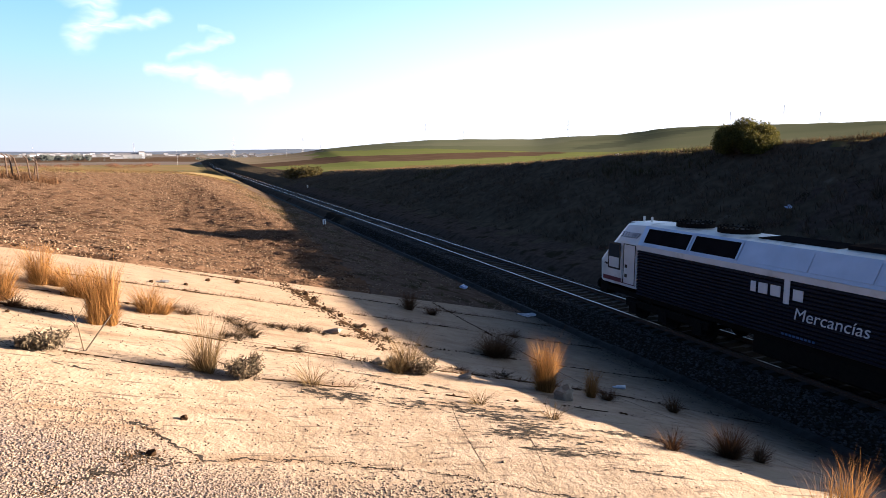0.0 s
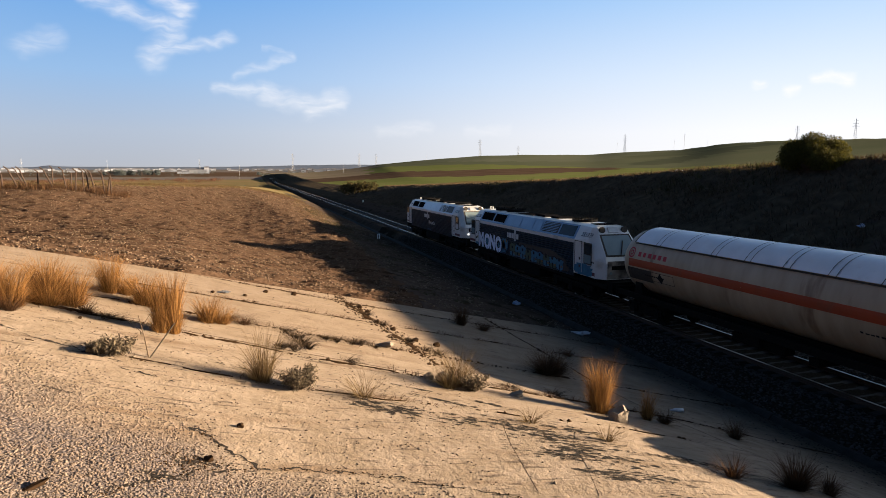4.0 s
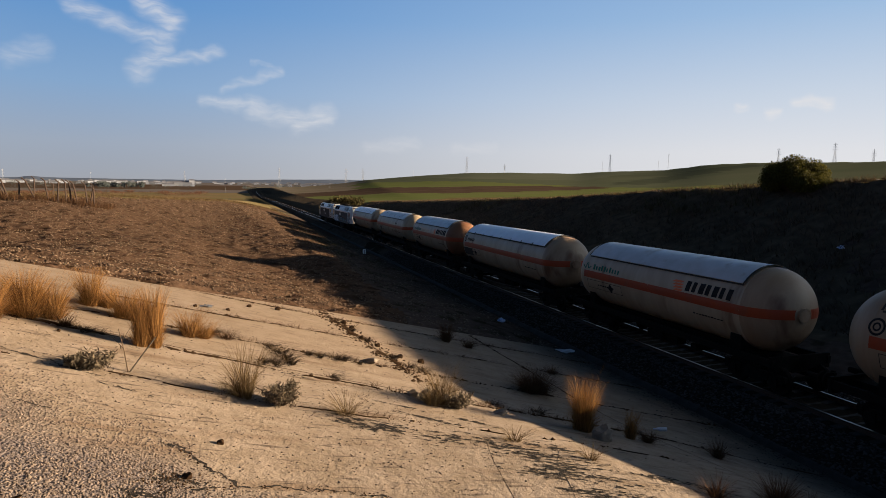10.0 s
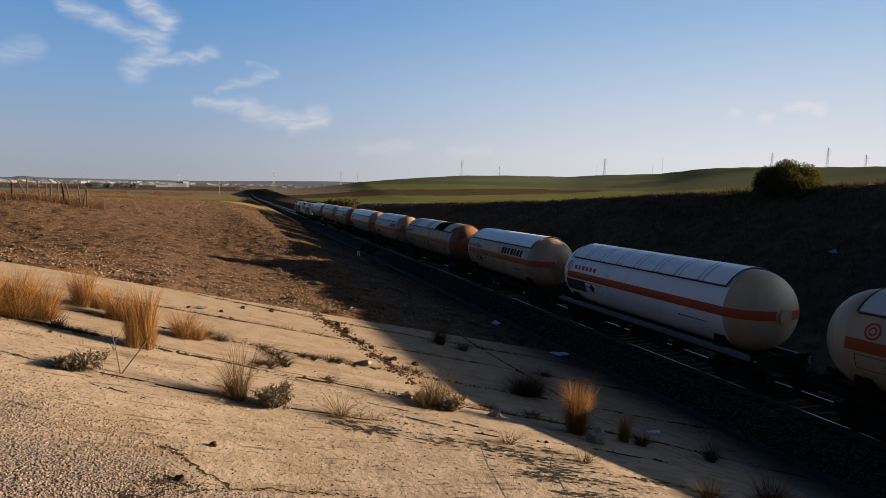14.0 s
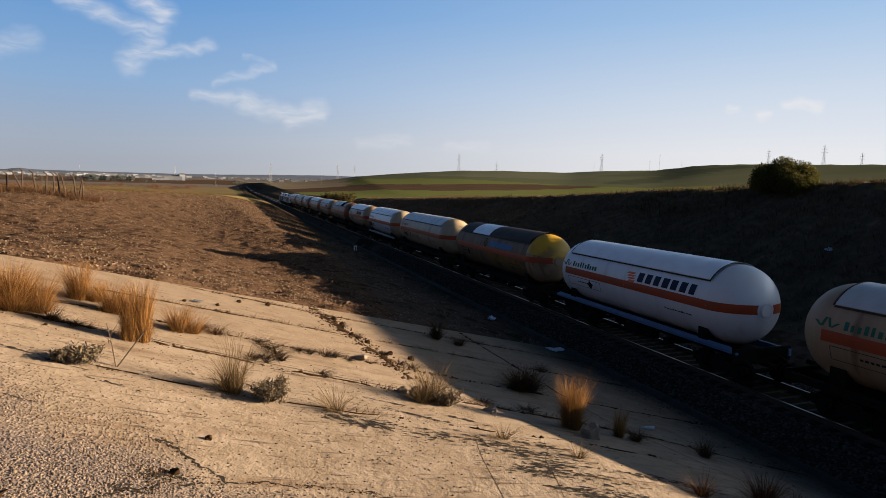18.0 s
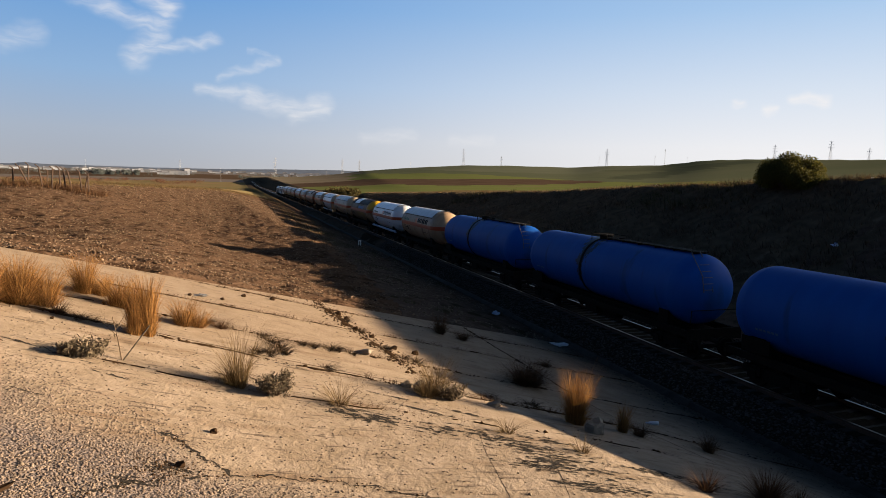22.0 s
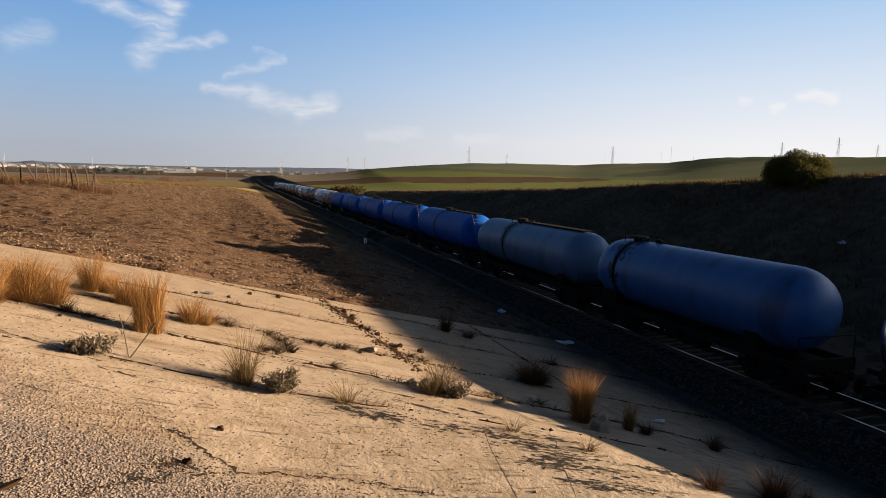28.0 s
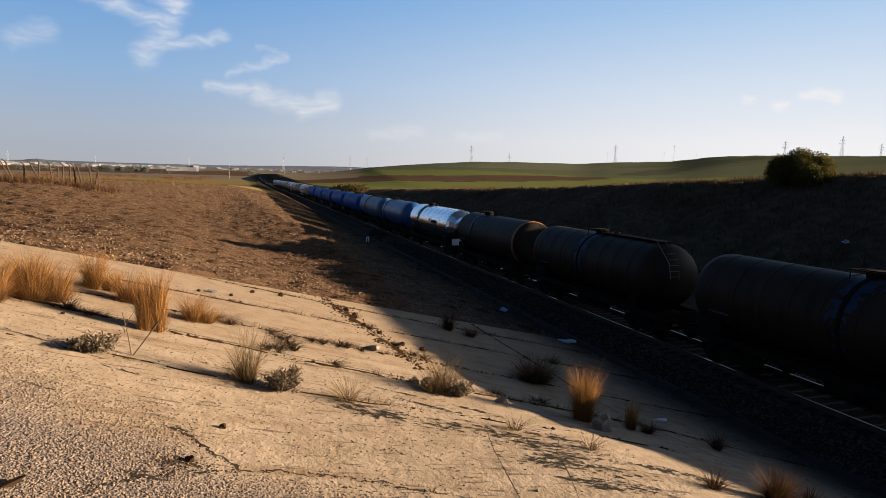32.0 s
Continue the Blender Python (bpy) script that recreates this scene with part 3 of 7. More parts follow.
# ---- track ----
def railway():
    root = tagged(new("railway_track"), "single railway track with shiny rails on concrete sleepers", "railway", kind="structure")
    for side in (-0.87, 0.87):
        prof = [(-0.07, -0.17), (0.07, -0.17), (0.07, -0.15), (0.012, -0.13), (0.012, -0.045), (0.036, -0.035), (0.036, -0.004), (0.028, 0), (-0.028, 0), (-0.036, -0.004), (-0.036, -0.035), (-0.012, -0.045), (-0.012, -0.13), (-0.07, -0.15)]
        vs, fs, ks = [], [], []
        n = len(prof)
        for y in (-450, 620, 900):
            vs += [(TRACK_X + side + a, y, rail_z(y) + b) for a, b in prof]
        for a in range(n):
            b = (a + 1) % n
            for o in (0, n):
                fs.append((o + a, o + n + a, o + n + b, o + b))
                ks.append(0 if a in (6, 7, 8) else 1)
        link_mesh("rail", vs, fs, [M_STEEL, M_RUST], ks, parent=root)
    # sleepers: those near the camera one by one, the rest joined
    prof = [(-1.3, -0.17), (-1.25, -0.15), (-0.55, -0.16), (-0.35, -0.19), (0.35, -0.19), (0.55, -0.16), (1.25, -0.15), (1.3, -0.17)]

    def sleeper(y, z):
        v = [(x, y + s, z + zz) for s in (-0.12, 0.12) for x, zz in prof] + [(x, y + s, z - 0.34) for s in (-0.14, 0.14) for x in (-1.32, 1.32)]
        f = [(k, k + 1, k + 9, k + 8) for k in range(7)]
        f += [(16, 17, 7, 6, 5, 4, 3, 2, 1, 0), (18, 8, 9, 10, 11, 12, 13, 14, 15, 19), (16, 0, 8, 18), (7, 17, 19, 15)]
        return v, f
    v, f = sleeper(0, 0)
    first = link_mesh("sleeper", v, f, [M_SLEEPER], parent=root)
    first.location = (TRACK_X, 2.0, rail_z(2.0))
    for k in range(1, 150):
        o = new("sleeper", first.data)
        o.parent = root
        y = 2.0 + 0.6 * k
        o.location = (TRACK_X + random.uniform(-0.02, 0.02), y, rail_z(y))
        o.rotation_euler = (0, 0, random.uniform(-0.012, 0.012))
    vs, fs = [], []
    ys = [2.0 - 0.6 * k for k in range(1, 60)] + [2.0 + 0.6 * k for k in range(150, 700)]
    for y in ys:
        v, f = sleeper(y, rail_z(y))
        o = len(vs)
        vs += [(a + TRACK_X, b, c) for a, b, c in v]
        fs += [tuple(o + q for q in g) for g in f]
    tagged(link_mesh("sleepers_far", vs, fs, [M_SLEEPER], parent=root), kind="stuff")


railway()


def drain_lining(name, piece, label, prof, x, drop):
    """A row of concrete blocks along one of the track's drains."""
    root = tagged(new(name), label, "drain", kind="structure")
    rnd = random.Random(int(x * 10))
    n = len(prof)
    v = [(a, y, z) for y in (-1.235, 1.235) for a, z in prof]
    f = [(k, (k + 1) % n, (k + 1) % n + n, k + n) for k in range(n)] + [tuple(range(n))[::-1], tuple(range(n, 2 * n))]
    first = None
    for k in range(60):
        y = -4.0 + 2.5 * k
        o = link_mesh(piece, v, f, [M_KERB], parent=root) if first is None else new(piece, first.data)
        first = first or o
        o.parent, o.location = root, (x + rnd.uniform(-0.02, 0.02), y, rail_z(y) - drop + rnd.uniform(-0.025, 0.015))
        o.rotation_euler = (-math.atan(GRADE), 0, rnd.uniform(-0.007, 0.007))


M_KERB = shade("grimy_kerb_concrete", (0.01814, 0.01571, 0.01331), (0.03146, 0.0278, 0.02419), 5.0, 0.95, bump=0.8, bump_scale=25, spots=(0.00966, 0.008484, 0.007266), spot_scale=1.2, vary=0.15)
drain_lining("drain_kerb", "kerb_block", "low grimy concrete kerb of the lineside drain", [(-0.42, -0.62), (-0.06, -0.05), (-0.02, 0.0), (0.11, 0.0), (0.13, -0.03), (0.13, -0.62)], 15.1, 0.72)
drain_lining("drain_slabs", "lining_slab", "sloping pale concrete slabs lining the far drain", [(-0.62, -0.38), (0.58, 0.25), (0.70, 0.25), (0.70, 0.1), (-0.62, -0.5)], 22.65, 0.66)


def scatter_stones(name, xs, ys, zs, sizes, mat, seed, label, category):
    """Many small angular stones, joined into one heap."""
    rs = np.random.RandomState(seed)
    n = len(xs)
    base = np.array([(1, 0, 0), (-0.8, 0.3, 0), (0.1, 1, 0), (0, -0.9, 0.1), (0.1, 0.1, 0.8), (0, 0, -0.8)], float)
    tri = np.array([(0, 2, 4), (2, 1, 4), (1, 3, 4), (3, 0, 4), (2, 0, 5), (1, 2, 5), (3, 1, 5), (0, 3, 5)])
    v = base[None] * rs.uniform(0.65, 1.25, (n, 6, 1)) + rs.uniform(-0.2, 0.2, (n, 6, 3))
    a = rs.uniform(0, 2 * np.pi, n)
    c, s = np.cos(a)[:, None], np.sin(a)[:, None]
    x, y = v[..., 0] * c - v[..., 1] * s, v[..., 0] * s + v[..., 1] * c
    v = np.stack([x, y, v[..., 2] * rs.uniform(0.5, 1.0, (n, 1))], -1) * np.asarray(sizes)[:, None, None]
    v += np.stack([xs, ys, zs], -1)[:, None]
    f = (tri[None] + 6 * np.arange(n)[:, None, None]).reshape(-1, 3)
    return tagged(link_mesh(name, v.reshape(-1, 3), f, [mat]), label, category, kind="stuff")


def ballast():
    rs = np.random.RandomState(3)
    n = 85000
    y = 4 + 66 * rs.rand(n) ** 1.5
    u = rs.uniform(-2.85, 3.6, n)
    z = ground_z(u + TRACK_X, y)
    keep = (np.abs(np.abs(u) - 0.87) > 0.09)
    u, y, z = u[keep], y[keep], z[keep]
    z = z - 0.055 * (np.abs(u) < 1.36)
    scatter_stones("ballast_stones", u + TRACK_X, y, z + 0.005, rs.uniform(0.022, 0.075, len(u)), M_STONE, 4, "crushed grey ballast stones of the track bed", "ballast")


ballast()

# ---- railway vehicles ----
M_ORANGE = shade("orange_stripe", (0.3096, 0.04241, 0.008424), (0.252, 0.03762, 0.009072), 2.0, 0.45, spots=(0.18, 0.04788, 0.01944), spot_scale=0.9, spot_at=0.62)
M_CREAM = shade("grimy_cream_paint", (0.3726, 0.2837, 0.1852), (0.2841, 0.2039, 0.1255), 1.1, 0.5, spots=(0.1627, 0.09253, 0.04919), spot_scale=0.55, spot_at=0.6, stretch=(1, 2.2, 0.5), spec=0.4)
M_BEIGE = shade("brown_streaked_paint", (0.3059, 0.2137, 0.1307), (0.2394, 0.1542, 0.08857), 1.1, 0.55, spots=(0.1331, 0.06512, 0.03127), spot_scale=0.6, spot_at=0.56, stretch=(1, 2.5, 0.45), spec=0.4)
M_CLEAN = shade("clean_white_paint", (0.5635, 0.5704, 0.5856), (0.5057, 0.5125, 0.527), 0.8, 0.35, spots=(0.419, 0.4046, 0.3834), spot_scale=0.8, spot_at=0.62, stretch=(1, 2, 0.5), spec=0.5)
M_SHIELD = shade("sun_shield_sheet", (0.486, 0.4941, 0.5103), (0.3888, 0.3888, 0.3888), 1.6, 0.42, spots=(0.3078, 0.2754, 0.243), spot_scale=1.1, spot_at=0.58, spec=0.5)
M_SHIELDW = shade("white_shield_sheet", (0.76, 0.77, 0.80), (0.66, 0.67, 0.70), 1.6, 0.38, spots=(0.55, 0.5, 0.45), spot_scale=1.3, spot_at=0.64, spec=0.5)
M_RUSTEND = shade("rust_stained_end", (0.1555, 0.06, 0.024), (0.1944, 0.093, 0.0456), 0.8, 0.6, spots=(0.0691, 0.021, 0.0084), spot_scale=0.8, spot_at=0.55)
M_BROWNSH = shade("dark_brown_sheet", (0.0248, 0.0126, 0.0077), (0.0405, 0.0203, 0.0113), 1.5, 0.6, spec=0.08)
M_YELLOW = shade("yellow_paint", (0.465, 0.27, 0.015), (0.375, 0.21, 0.015), 1.4, 0.5, spots=(0.225, 0.1275, 0.03), spot_scale=0.9)
M_BROWNT = shade("brown_faded_paint", (0.16, 0.105, 0.055), (0.11, 0.07, 0.04), 1.1, 0.6, spots=(0.06, 0.04, 0.025), spot_scale=0.6, stretch=(1, 2.5, 0.45), spec=0.2)
M_OCHRE = shade("dirty_ochre_paint", (0.20, 0.115, 0.02), (0.14, 0.08, 0.02), 1.4, 0.6, spots=(0.08, 0.05, 0.02), spot_scale=0.9, spec=0.2)
M_LINE = shade("black_grime_seam", (0.03, 0.024, 0.02), (0.06, 0.045, 0.03), 9.0, 0.8)
M_LOGO_DARK = shade("faded_black_lettering", (0.014, 0.013, 0.014), (0.03, 0.026, 0.024), 5.0, 0.7, spec=0.05)
M_LADDER = shade("dull_ladder_steel", (0.06, 0.062, 0.066), (0.10, 0.10, 0.105), 5.0, 0.6)
M_LOGO_NAVY = shade("navy_lettering", (0.012, 0.0144, 0.036), (0.018, 0.021, 0.048), 5.0, 0.5, spec=0.08)
M_LOGO_GREEN = shade("green_lettering", (0.015, 0.10, 0.065), (0.03, 0.12, 0.08), 5.0, 0.5, spec=0.08)
M_LOGO_RED = shade("red_lettering", (0.42, 0.035, 0.05), (0.34, 0.05, 0.05), 5.0, 0.5, spec=0.08)
M_LOGO_BLUE = shade("blue_lettering", (0.02, 0.12, 0.32), (0.03, 0.14, 0.30), 5.0, 0.5, spec=0.08)
M_LOGO_OR = shade("orange_emblem", (0.66, 0.16, 0.06), (0.55, 0.14, 0.06), 5.0, 0.5, spec=0.08)
M_GREYBLUE = shade("faded_grey_blue_paint", (0.052, 0.105, 0.185), (0.038, 0.085, 0.165), 0.9, 0.5, spots=(0.030, 0.055, 0.095), spot_scale=0.6, spec=0.25, stretch=(1, 2, 0.5))
M_BLUE2 = shade("dull_blue_paint", (0.0096, 0.057, 0.1848), (0.016, 0.076, 0.21), 0.9, 0.45, spots=(0.0096, 0.038, 0.1008), spot_scale=0.6, stretch=(1, 2, 0.5))
M_ALU = shade("bare_aluminium_cladding", (0.80, 0.80, 0.82), (0.70, 0.70, 0.72), 1.5, 0.2, metal=1.0, bump=0.12, bump_scale=2.0)
M_BLACKT = shade("oily_black_brown_tank", (0.012, 0.0088, 0.0064), (0.022, 0.0152, 0.01), 1.0, 0.6, spots=(0.008, 0.006, 0.0048), spot_scale=0.7, stretch=(1, 2, 0.5), spec=0.1)
M_OIL = shade("old_oil_film", (0.005, 0.018, 0.045), (0.010, 0.026, 0.060), 3.0, 0.5, spec=0.12)
# rust, made bright orange to paint in the low sun
M_RUSTCAP = shade("sunlit_rusty_edge", (0.30, 0.12, 0.04), (0.2, 0.08, 0.03), 3.0, 0.7)
M_SKIRT = shade("pale_blue_solebar", (0.06, 0.115, 0.2188), (0.048, 0.09, 0.175), 2.0, 0.5)
M_GREYPNL = shade("dark_louvre_panel", (0.006, 0.006, 0.007), (0.010, 0.010, 0.011), 2.0, 0.9, spec=0.0)
M_CABW = shade("white_cab_paint", (0.5904, 0.5735, 0.551), (0.5084, 0.4846, 0.4566), 1.3, 0.38, spots=(0.369, 0.3231, 0.2676), spot_scale=0.9, spot_at=0.6, spec=0.5)
# white panels, with the sky's blue reflection put into their colour
M_UPPER = shade("sky_tinted_upper_panel", (0.408, 0.504, 0.636), (0.336, 0.42, 0.54), 1.5, 0.3, spec=0.6)
M_UPPER2 = shade("dull_blue_upper_panel", (0.102, 0.184, 0.324), (0.078, 0.144, 0.2592), 1.5, 0.35, spec=0.5)
M_GRIME = shade("sooty_white_paint", (0.30, 0.27, 0.24), (0.10, 0.085, 0.07), 1.6, 0.6, spots=(0.04, 0.032, 0.026), spot_scale=1.4, spot_at=0.5)
M_ROOF = shade("loco_roof_paint", (0.66, 0.64, 0.60), (0.52, 0.49, 0.45), 1.2, 0.5, spots=(0.3, 0.26, 0.22), spot_scale=1.2)
M_MAROON = shade("maroon_band", (0.10, 0.018, 0.025), None, rough=0.5)
M_GLASS = shade("cab_glass", (0.03, 0.035, 0.04), None, rough=0.06, spec=0.8)
M_SCREEN = shade("pale_windscreen", (0.20, 0.25, 0.26), (0.15, 0.19, 0.20), 1.0, 0.12, spec=0.8)
M_GREY2 = shade("grey_livery_side", (0.008, 0.017, 0.028), (0.013, 0.024, 0.037), 2.0, 0.5, spec=0.15)
M_GR_CYAN = shade("cyan_spray_paint", (0.01462, 0.08775, 0.1755), (0.02925, 0.1365, 0.2145), 3.0, 0.5)
M_GR_RUST = shade("rust_brown_spray_paint", (0.042, 0.0192, 0.0108), (0.024, 0.0132, 0.0096), 2.0, 0.55)
M_GR_OLIVE = shade("olive_spray_paint", (0.0462, 0.0539, 0.0154), (0.0385, 0.0693, 0.0462), 2.0, 0.55)
M_GR_PALE = shade("silver_spray_paint", (0.7425, 0.783, 0.891), (0.6075, 0.648, 0.783), 3.0, 0.5, spots=(0.22, 0.30, 0.46), spot_scale=2.5, spot_at=0.52)
M_LAMP = bpy.data.materials.new("lit_headlamp")
M_LAMP.use_nodes = True
M_LAMP.node_tree.nodes["Principled BSDF"].inputs["Emission Color"].default_value = (1, 0.97, 0.9, 1)
M_LAMP.node_tree.nodes["Principled BSDF"].inputs["Emission Strength"].default_value = 0.25


def box(bm, x0, x1, y0, y1, z0, z1):
    v = [bm.verts.new((x, y, z)) for z in (z0, z1) for x, y in ((x0, y0), (x1, y0), (x1, y1), (x0, y1))]
    for q in ((3, 2, 1, 0), (4, 5, 6, 7), (0, 1, 5, 4), (1, 2, 6, 5), (2, 3, 7, 6), (3, 0, 4, 7)):
        bm.faces.new([v[a] for a in q])


def boxes(name, spans, material, parent, label="", bevel=0.0):
    bm = bmesh.new()
    for s in spans:
        box(bm, *s)
    if bevel:
        bmesh.ops.bevel(bm, geom=bm.edges[:], offset=bevel, segments=1, affect="EDGES")
    return part(name, bm, material, parent, label)


def tube(bm, a, b, r, seg=8):
    """A capped rod from a to b."""
    a, b = Vector(a), Vector(b)
    m = (b - a).to_track_quat("Z", "Y").to_matrix().to_4x4()
    n = (b - a).length
    p = [bm.verts.new(a + m @ Vector((r * math.cos(2 * math.pi * k / seg), r * math.sin(2 * math.pi * k / seg), 0))) for k in range(seg)]
    q = [bm.verts.new(a + m @ Vector((r * math.cos(2 * math.pi * k / seg), r * math.sin(2 * math.pi * k / seg), n))) for k in range(seg)]
    for k in range(seg):
        bm.faces.new((p[k], p[(k + 1) % seg], q[(k + 1) % seg], q[k]))
    bm.faces.new(p[::-1])
    bm.faces.new(q)


def slab_quad(bm, pts, thick):
    """A thin plate on four or more points, that stands out along its normal."""
    pts = [Vector(p) for p in pts]
    n = (pts[1] - pts[0]).cross(pts[2] - pts[0]).normalized() * thick
    lo, hi = [bm.verts.new(p) for p in pts], [bm.verts.new(p + n) for p in pts]
    k = len(pts)
    bm.faces.new(hi)
    bm.faces.new(lo[::-1])
    for a in range(k):
        b = (a + 1) % k
        bm.faces.new((lo[a], lo[b], hi[b], hi[a]))


TANK_Z = 2.66


def curved(bm, r, a0, a1, y0, y1, na=6, ny=1, zc=TANK_Z, slant=0.0):
    """A patch of a cylinder's skin; angles in degrees from the top, minus on the camera's side."""
    g = []
    for j in range(ny + 1):
        row = []
        for i in range(na + 1):
            a = radians(a0 + (a1 - a0) * i / na)
            y = y0 + (y1 - y0) * j / ny + slant * (i / na - 0.5)
            row.append(bm.verts.new((r * math.sin(a), y, zc + r * math.cos(a))))
        g.append(row)
    for p, q in zip(g, g[1:]):
        for i in range(na):
            bm.faces.new((p[i], p[i + 1], q[i + 1], q[i]))


def lathe(bm, rings, seg=56, zc=TANK_Z):
    rows = []
    for y, r in rings:
        if r < 1e-4:
            rows.append([bm.verts.new((0, y, zc))])
        else:
            rows.append([bm.verts.new((r * math.sin(2 * math.pi * a / seg), y, zc + r * math.cos(2 * math.pi * a / seg))) for a in range(seg)])
    for p, q in zip(rows, rows[1:]):
        for a in range(seg):
            b = (a + 1) % seg
            if len(p) == 1:
                bm.faces.new((p[0], q[a], q[b]))
            elif len(q) == 1:
                bm.faces.new((p[b], p[a], q[0]))
            else:
                bm.faces.new((p[b], p[a], q[a], q[b]))


def dome_rings(y_seam, out, r, depth, n=9, square=0.75):
    """Rings of a dished end from its seam outwards; out is +1 to the front, -1 to the rear."""
    return [(y_seam + out * depth * math.sin(k / n * math.pi / 2), r * max(0.0, math.cos(k / n * math.pi / 2)) ** square if k < n else 0.0) for k in range(n + 1)]


SHARED = {}


def shared(name, key, parent, m, make, material, label="", smooth=False):
    """A part on a mesh that alike parts have in common."""
    if key not in SHARED:
        bm = bmesh.new()
        make(bm)
        me = bpy.data.meshes.new(name)
        bm.to_mesh(me)
        bm.free()
        me.materials.append(material)
        if smooth:
            me.polygons.foreach_set("use_smooth", np.ones(len(me.polygons), dtype=bool))
        SHARED[key] = me
    ob = new(name, SHARED[key])
    ob.parent, ob.matrix_basis = parent, m
    if label:
        ob["label"] = label
    return ob


def wheelset_mesh(bm):
    for s in (-1, 1):
        rings = [(0.0, 0.47), (0.03, 0.475), (0.10, 0.455), (0.135, 0.45)]
        seg = 24
        rows = [[bm.verts.new((s * (0.77 + w), r * math.sin(2 * math.pi * k / seg), r * math.cos(2 * math.pi * k / seg))) for k in range(seg)] for w, r in rings]
        for p, q in zip(rows, rows[1:]):
            for k in range(seg):
                bm.faces.new((p[k], p[(k + 1) % seg], q[(k + 1) % seg], q[k]))
        bm.faces.new(rows[0])
        bm.faces.new(rows[-1])
    tube(bm, (-1.05, 0, 0), (1.05, 0, 0), 0.08)


def bogie_mesh(bm):
    for s in (-1, 1):
        x0, x1 = sorted((s * 1.0, s * 1.12))
        box(bm, x0, x1, -1.35, 1.35, 0.52, 0.72)
        box(bm, x0, x1, -0.5, 0.5, 0.32, 0.55)
        for y in (-0.9, 0.9):
            box(bm, min(s * 0.98, s * 1.2), max(s * 0.98, s * 1.2), y - 0.17, y + 0.17, 0.33, 0.62)
            box(bm, min(s * 1.12, s * 1.18), max(s * 1.12, s * 1.18), y - 0.35, y - 0.22, 0.45, 0.75)
            box(bm, min(s * 1.12, s * 1.18), max(s * 1.12, s * 1.18), y + 0.22, y + 0.35, 0.45, 0.75)
    box(bm, -1.1, 1.1, -0.3, 0.3, 0.55, 0.85)


def running_gear(root, n, centres, base=0.9):
    for c in centres:
        b = shared("bogie", "bogie", root, pose(0, c, 0), bogie_mesh, M_DARK)
        for y in (-0.9, 0.9):
            shared("wheelset", "wheelset", b, pose(0, y, 0.47), wheelset_mesh, M_DARK)
    for y, s in ((-0.62, 1), (-n + 0.62, -1)):
        for x in (-0.88, 0.88):
            def buf(bm):
                tube(bm, (0, 0, 0), (0, 0.5, 0), 0.09, 10)
                tube(bm, (0, 0.5, 0), (0, 0.56, 0), 0.24, 16)
            shared("buffer", "buffer", root, pose(x, y, 1.05, 0, 0, 0 if s > 0 else 180), buf, M_DARK)


def glyph_bars(root, name, r, y0, y1, z0, z1, count, material, label="", slant=0.0, fill=0.72, lift=0.009):
    """Plain bars in the place of lettering, from y0 (front) back to y1, on a tank's camera side."""
    bm = bmesh.new()
    a = [-(90 - math.degrees(math.asin((z - TANK_Z) / r))) for z in (z0, z1)]
    step = (y1 - y0) / count
    rnd = random.Random(count * 7 + int(abs(y0) * 10))
    for k in range(count):
        ya = y0 + step * (k + (1 - fill) / 2)
        tall = 1.0 if count != 10 or k in (0, 3, 4, 6) else 0.72
        curved(bm, r + lift, a[0], a[0] + (a[1] - a[0]) * tall, ya, ya + step * fill * rnd.uniform(0.68, 1.06), na=4, slant=slant)
    bmesh.ops.recalc_face_normals(bm, faces=bm.faces[:])
    return tagged(part(name, bm, material, root, label), kind="stuff")


def emblem_ring(root, r, y, z, size, material, label="ring emblem in faded red"):
    bm = bmesh.new()
    seg = 20
    for r0, r1 in ((size, size * 0.74), (size * 0.5, size * 0.3)):
        pts = []
        for k in range(seg + 1):
            t = 2 * math.pi * k / seg
            row = []
            for q in (r0, r1):
                zz = z + q * math.sin(t) - TANK_Z
                a = -math.acos(max(-1, min(1, zz / r)))
                row.append(bm.verts.new(((r + 0.009) * math.sin(a), y + q * math.cos(t), TANK_Z + (r + 0.009) * math.cos(a))))
            pts.append(row)
        for p, q in zip(pts, pts[1:]):
            bm.faces.new((p[0], p[1], q[1], q[0]))
    return part("emblem", bm, material, root, label)


def emblem_slashes(root, r, y, z, material):
    bm = bmesh.new()
    for k in range(4):
        zz = z + 0.16 - 0.11 * k
        a0 = -(90 - math.degrees(math.asin((zz - TANK_Z) / r)))
        a1 = -(90 - math.degrees(math.asin((zz - 0.085 - TANK_Z) / r)))
        curved(bm, r + 0.009, a1, a0, y + 0.28 - 0.05 * k, y - 0.25 - 0.02 * k, na=2, slant=-0.15)
    bmesh.ops.recalc_face_normals(bm, faces=bm.faces[:])
    return part("emblem", bm, material, root, "slanted brush-stroke emblem")


def emblem_leaves(root, r, y, z, material):
    bm = bmesh.new()
    for k, (dy, s) in enumerate(((0.33, 0.2), (0.16, -0.1), (-0.02, 0.1), (-0.2, -0.2))):
        a0 = -(90 - math.degrees(math.asin((z - 0.13 - TANK_Z) / r)))
        a1 = -(90 - math.degrees(math.asin((z + (0.14 if k in (1, 2) else 0.02) - TANK_Z) / r)))
        curved(bm, r + 0.009, a0, a1, y + dy, y + dy - 0.09, na=3, slant=s)
    bmesh.ops.recalc_face_normals(bm, faces=bm.faces[:])
    return part("emblem", bm, material, root, "green leaf-stroke emblem")


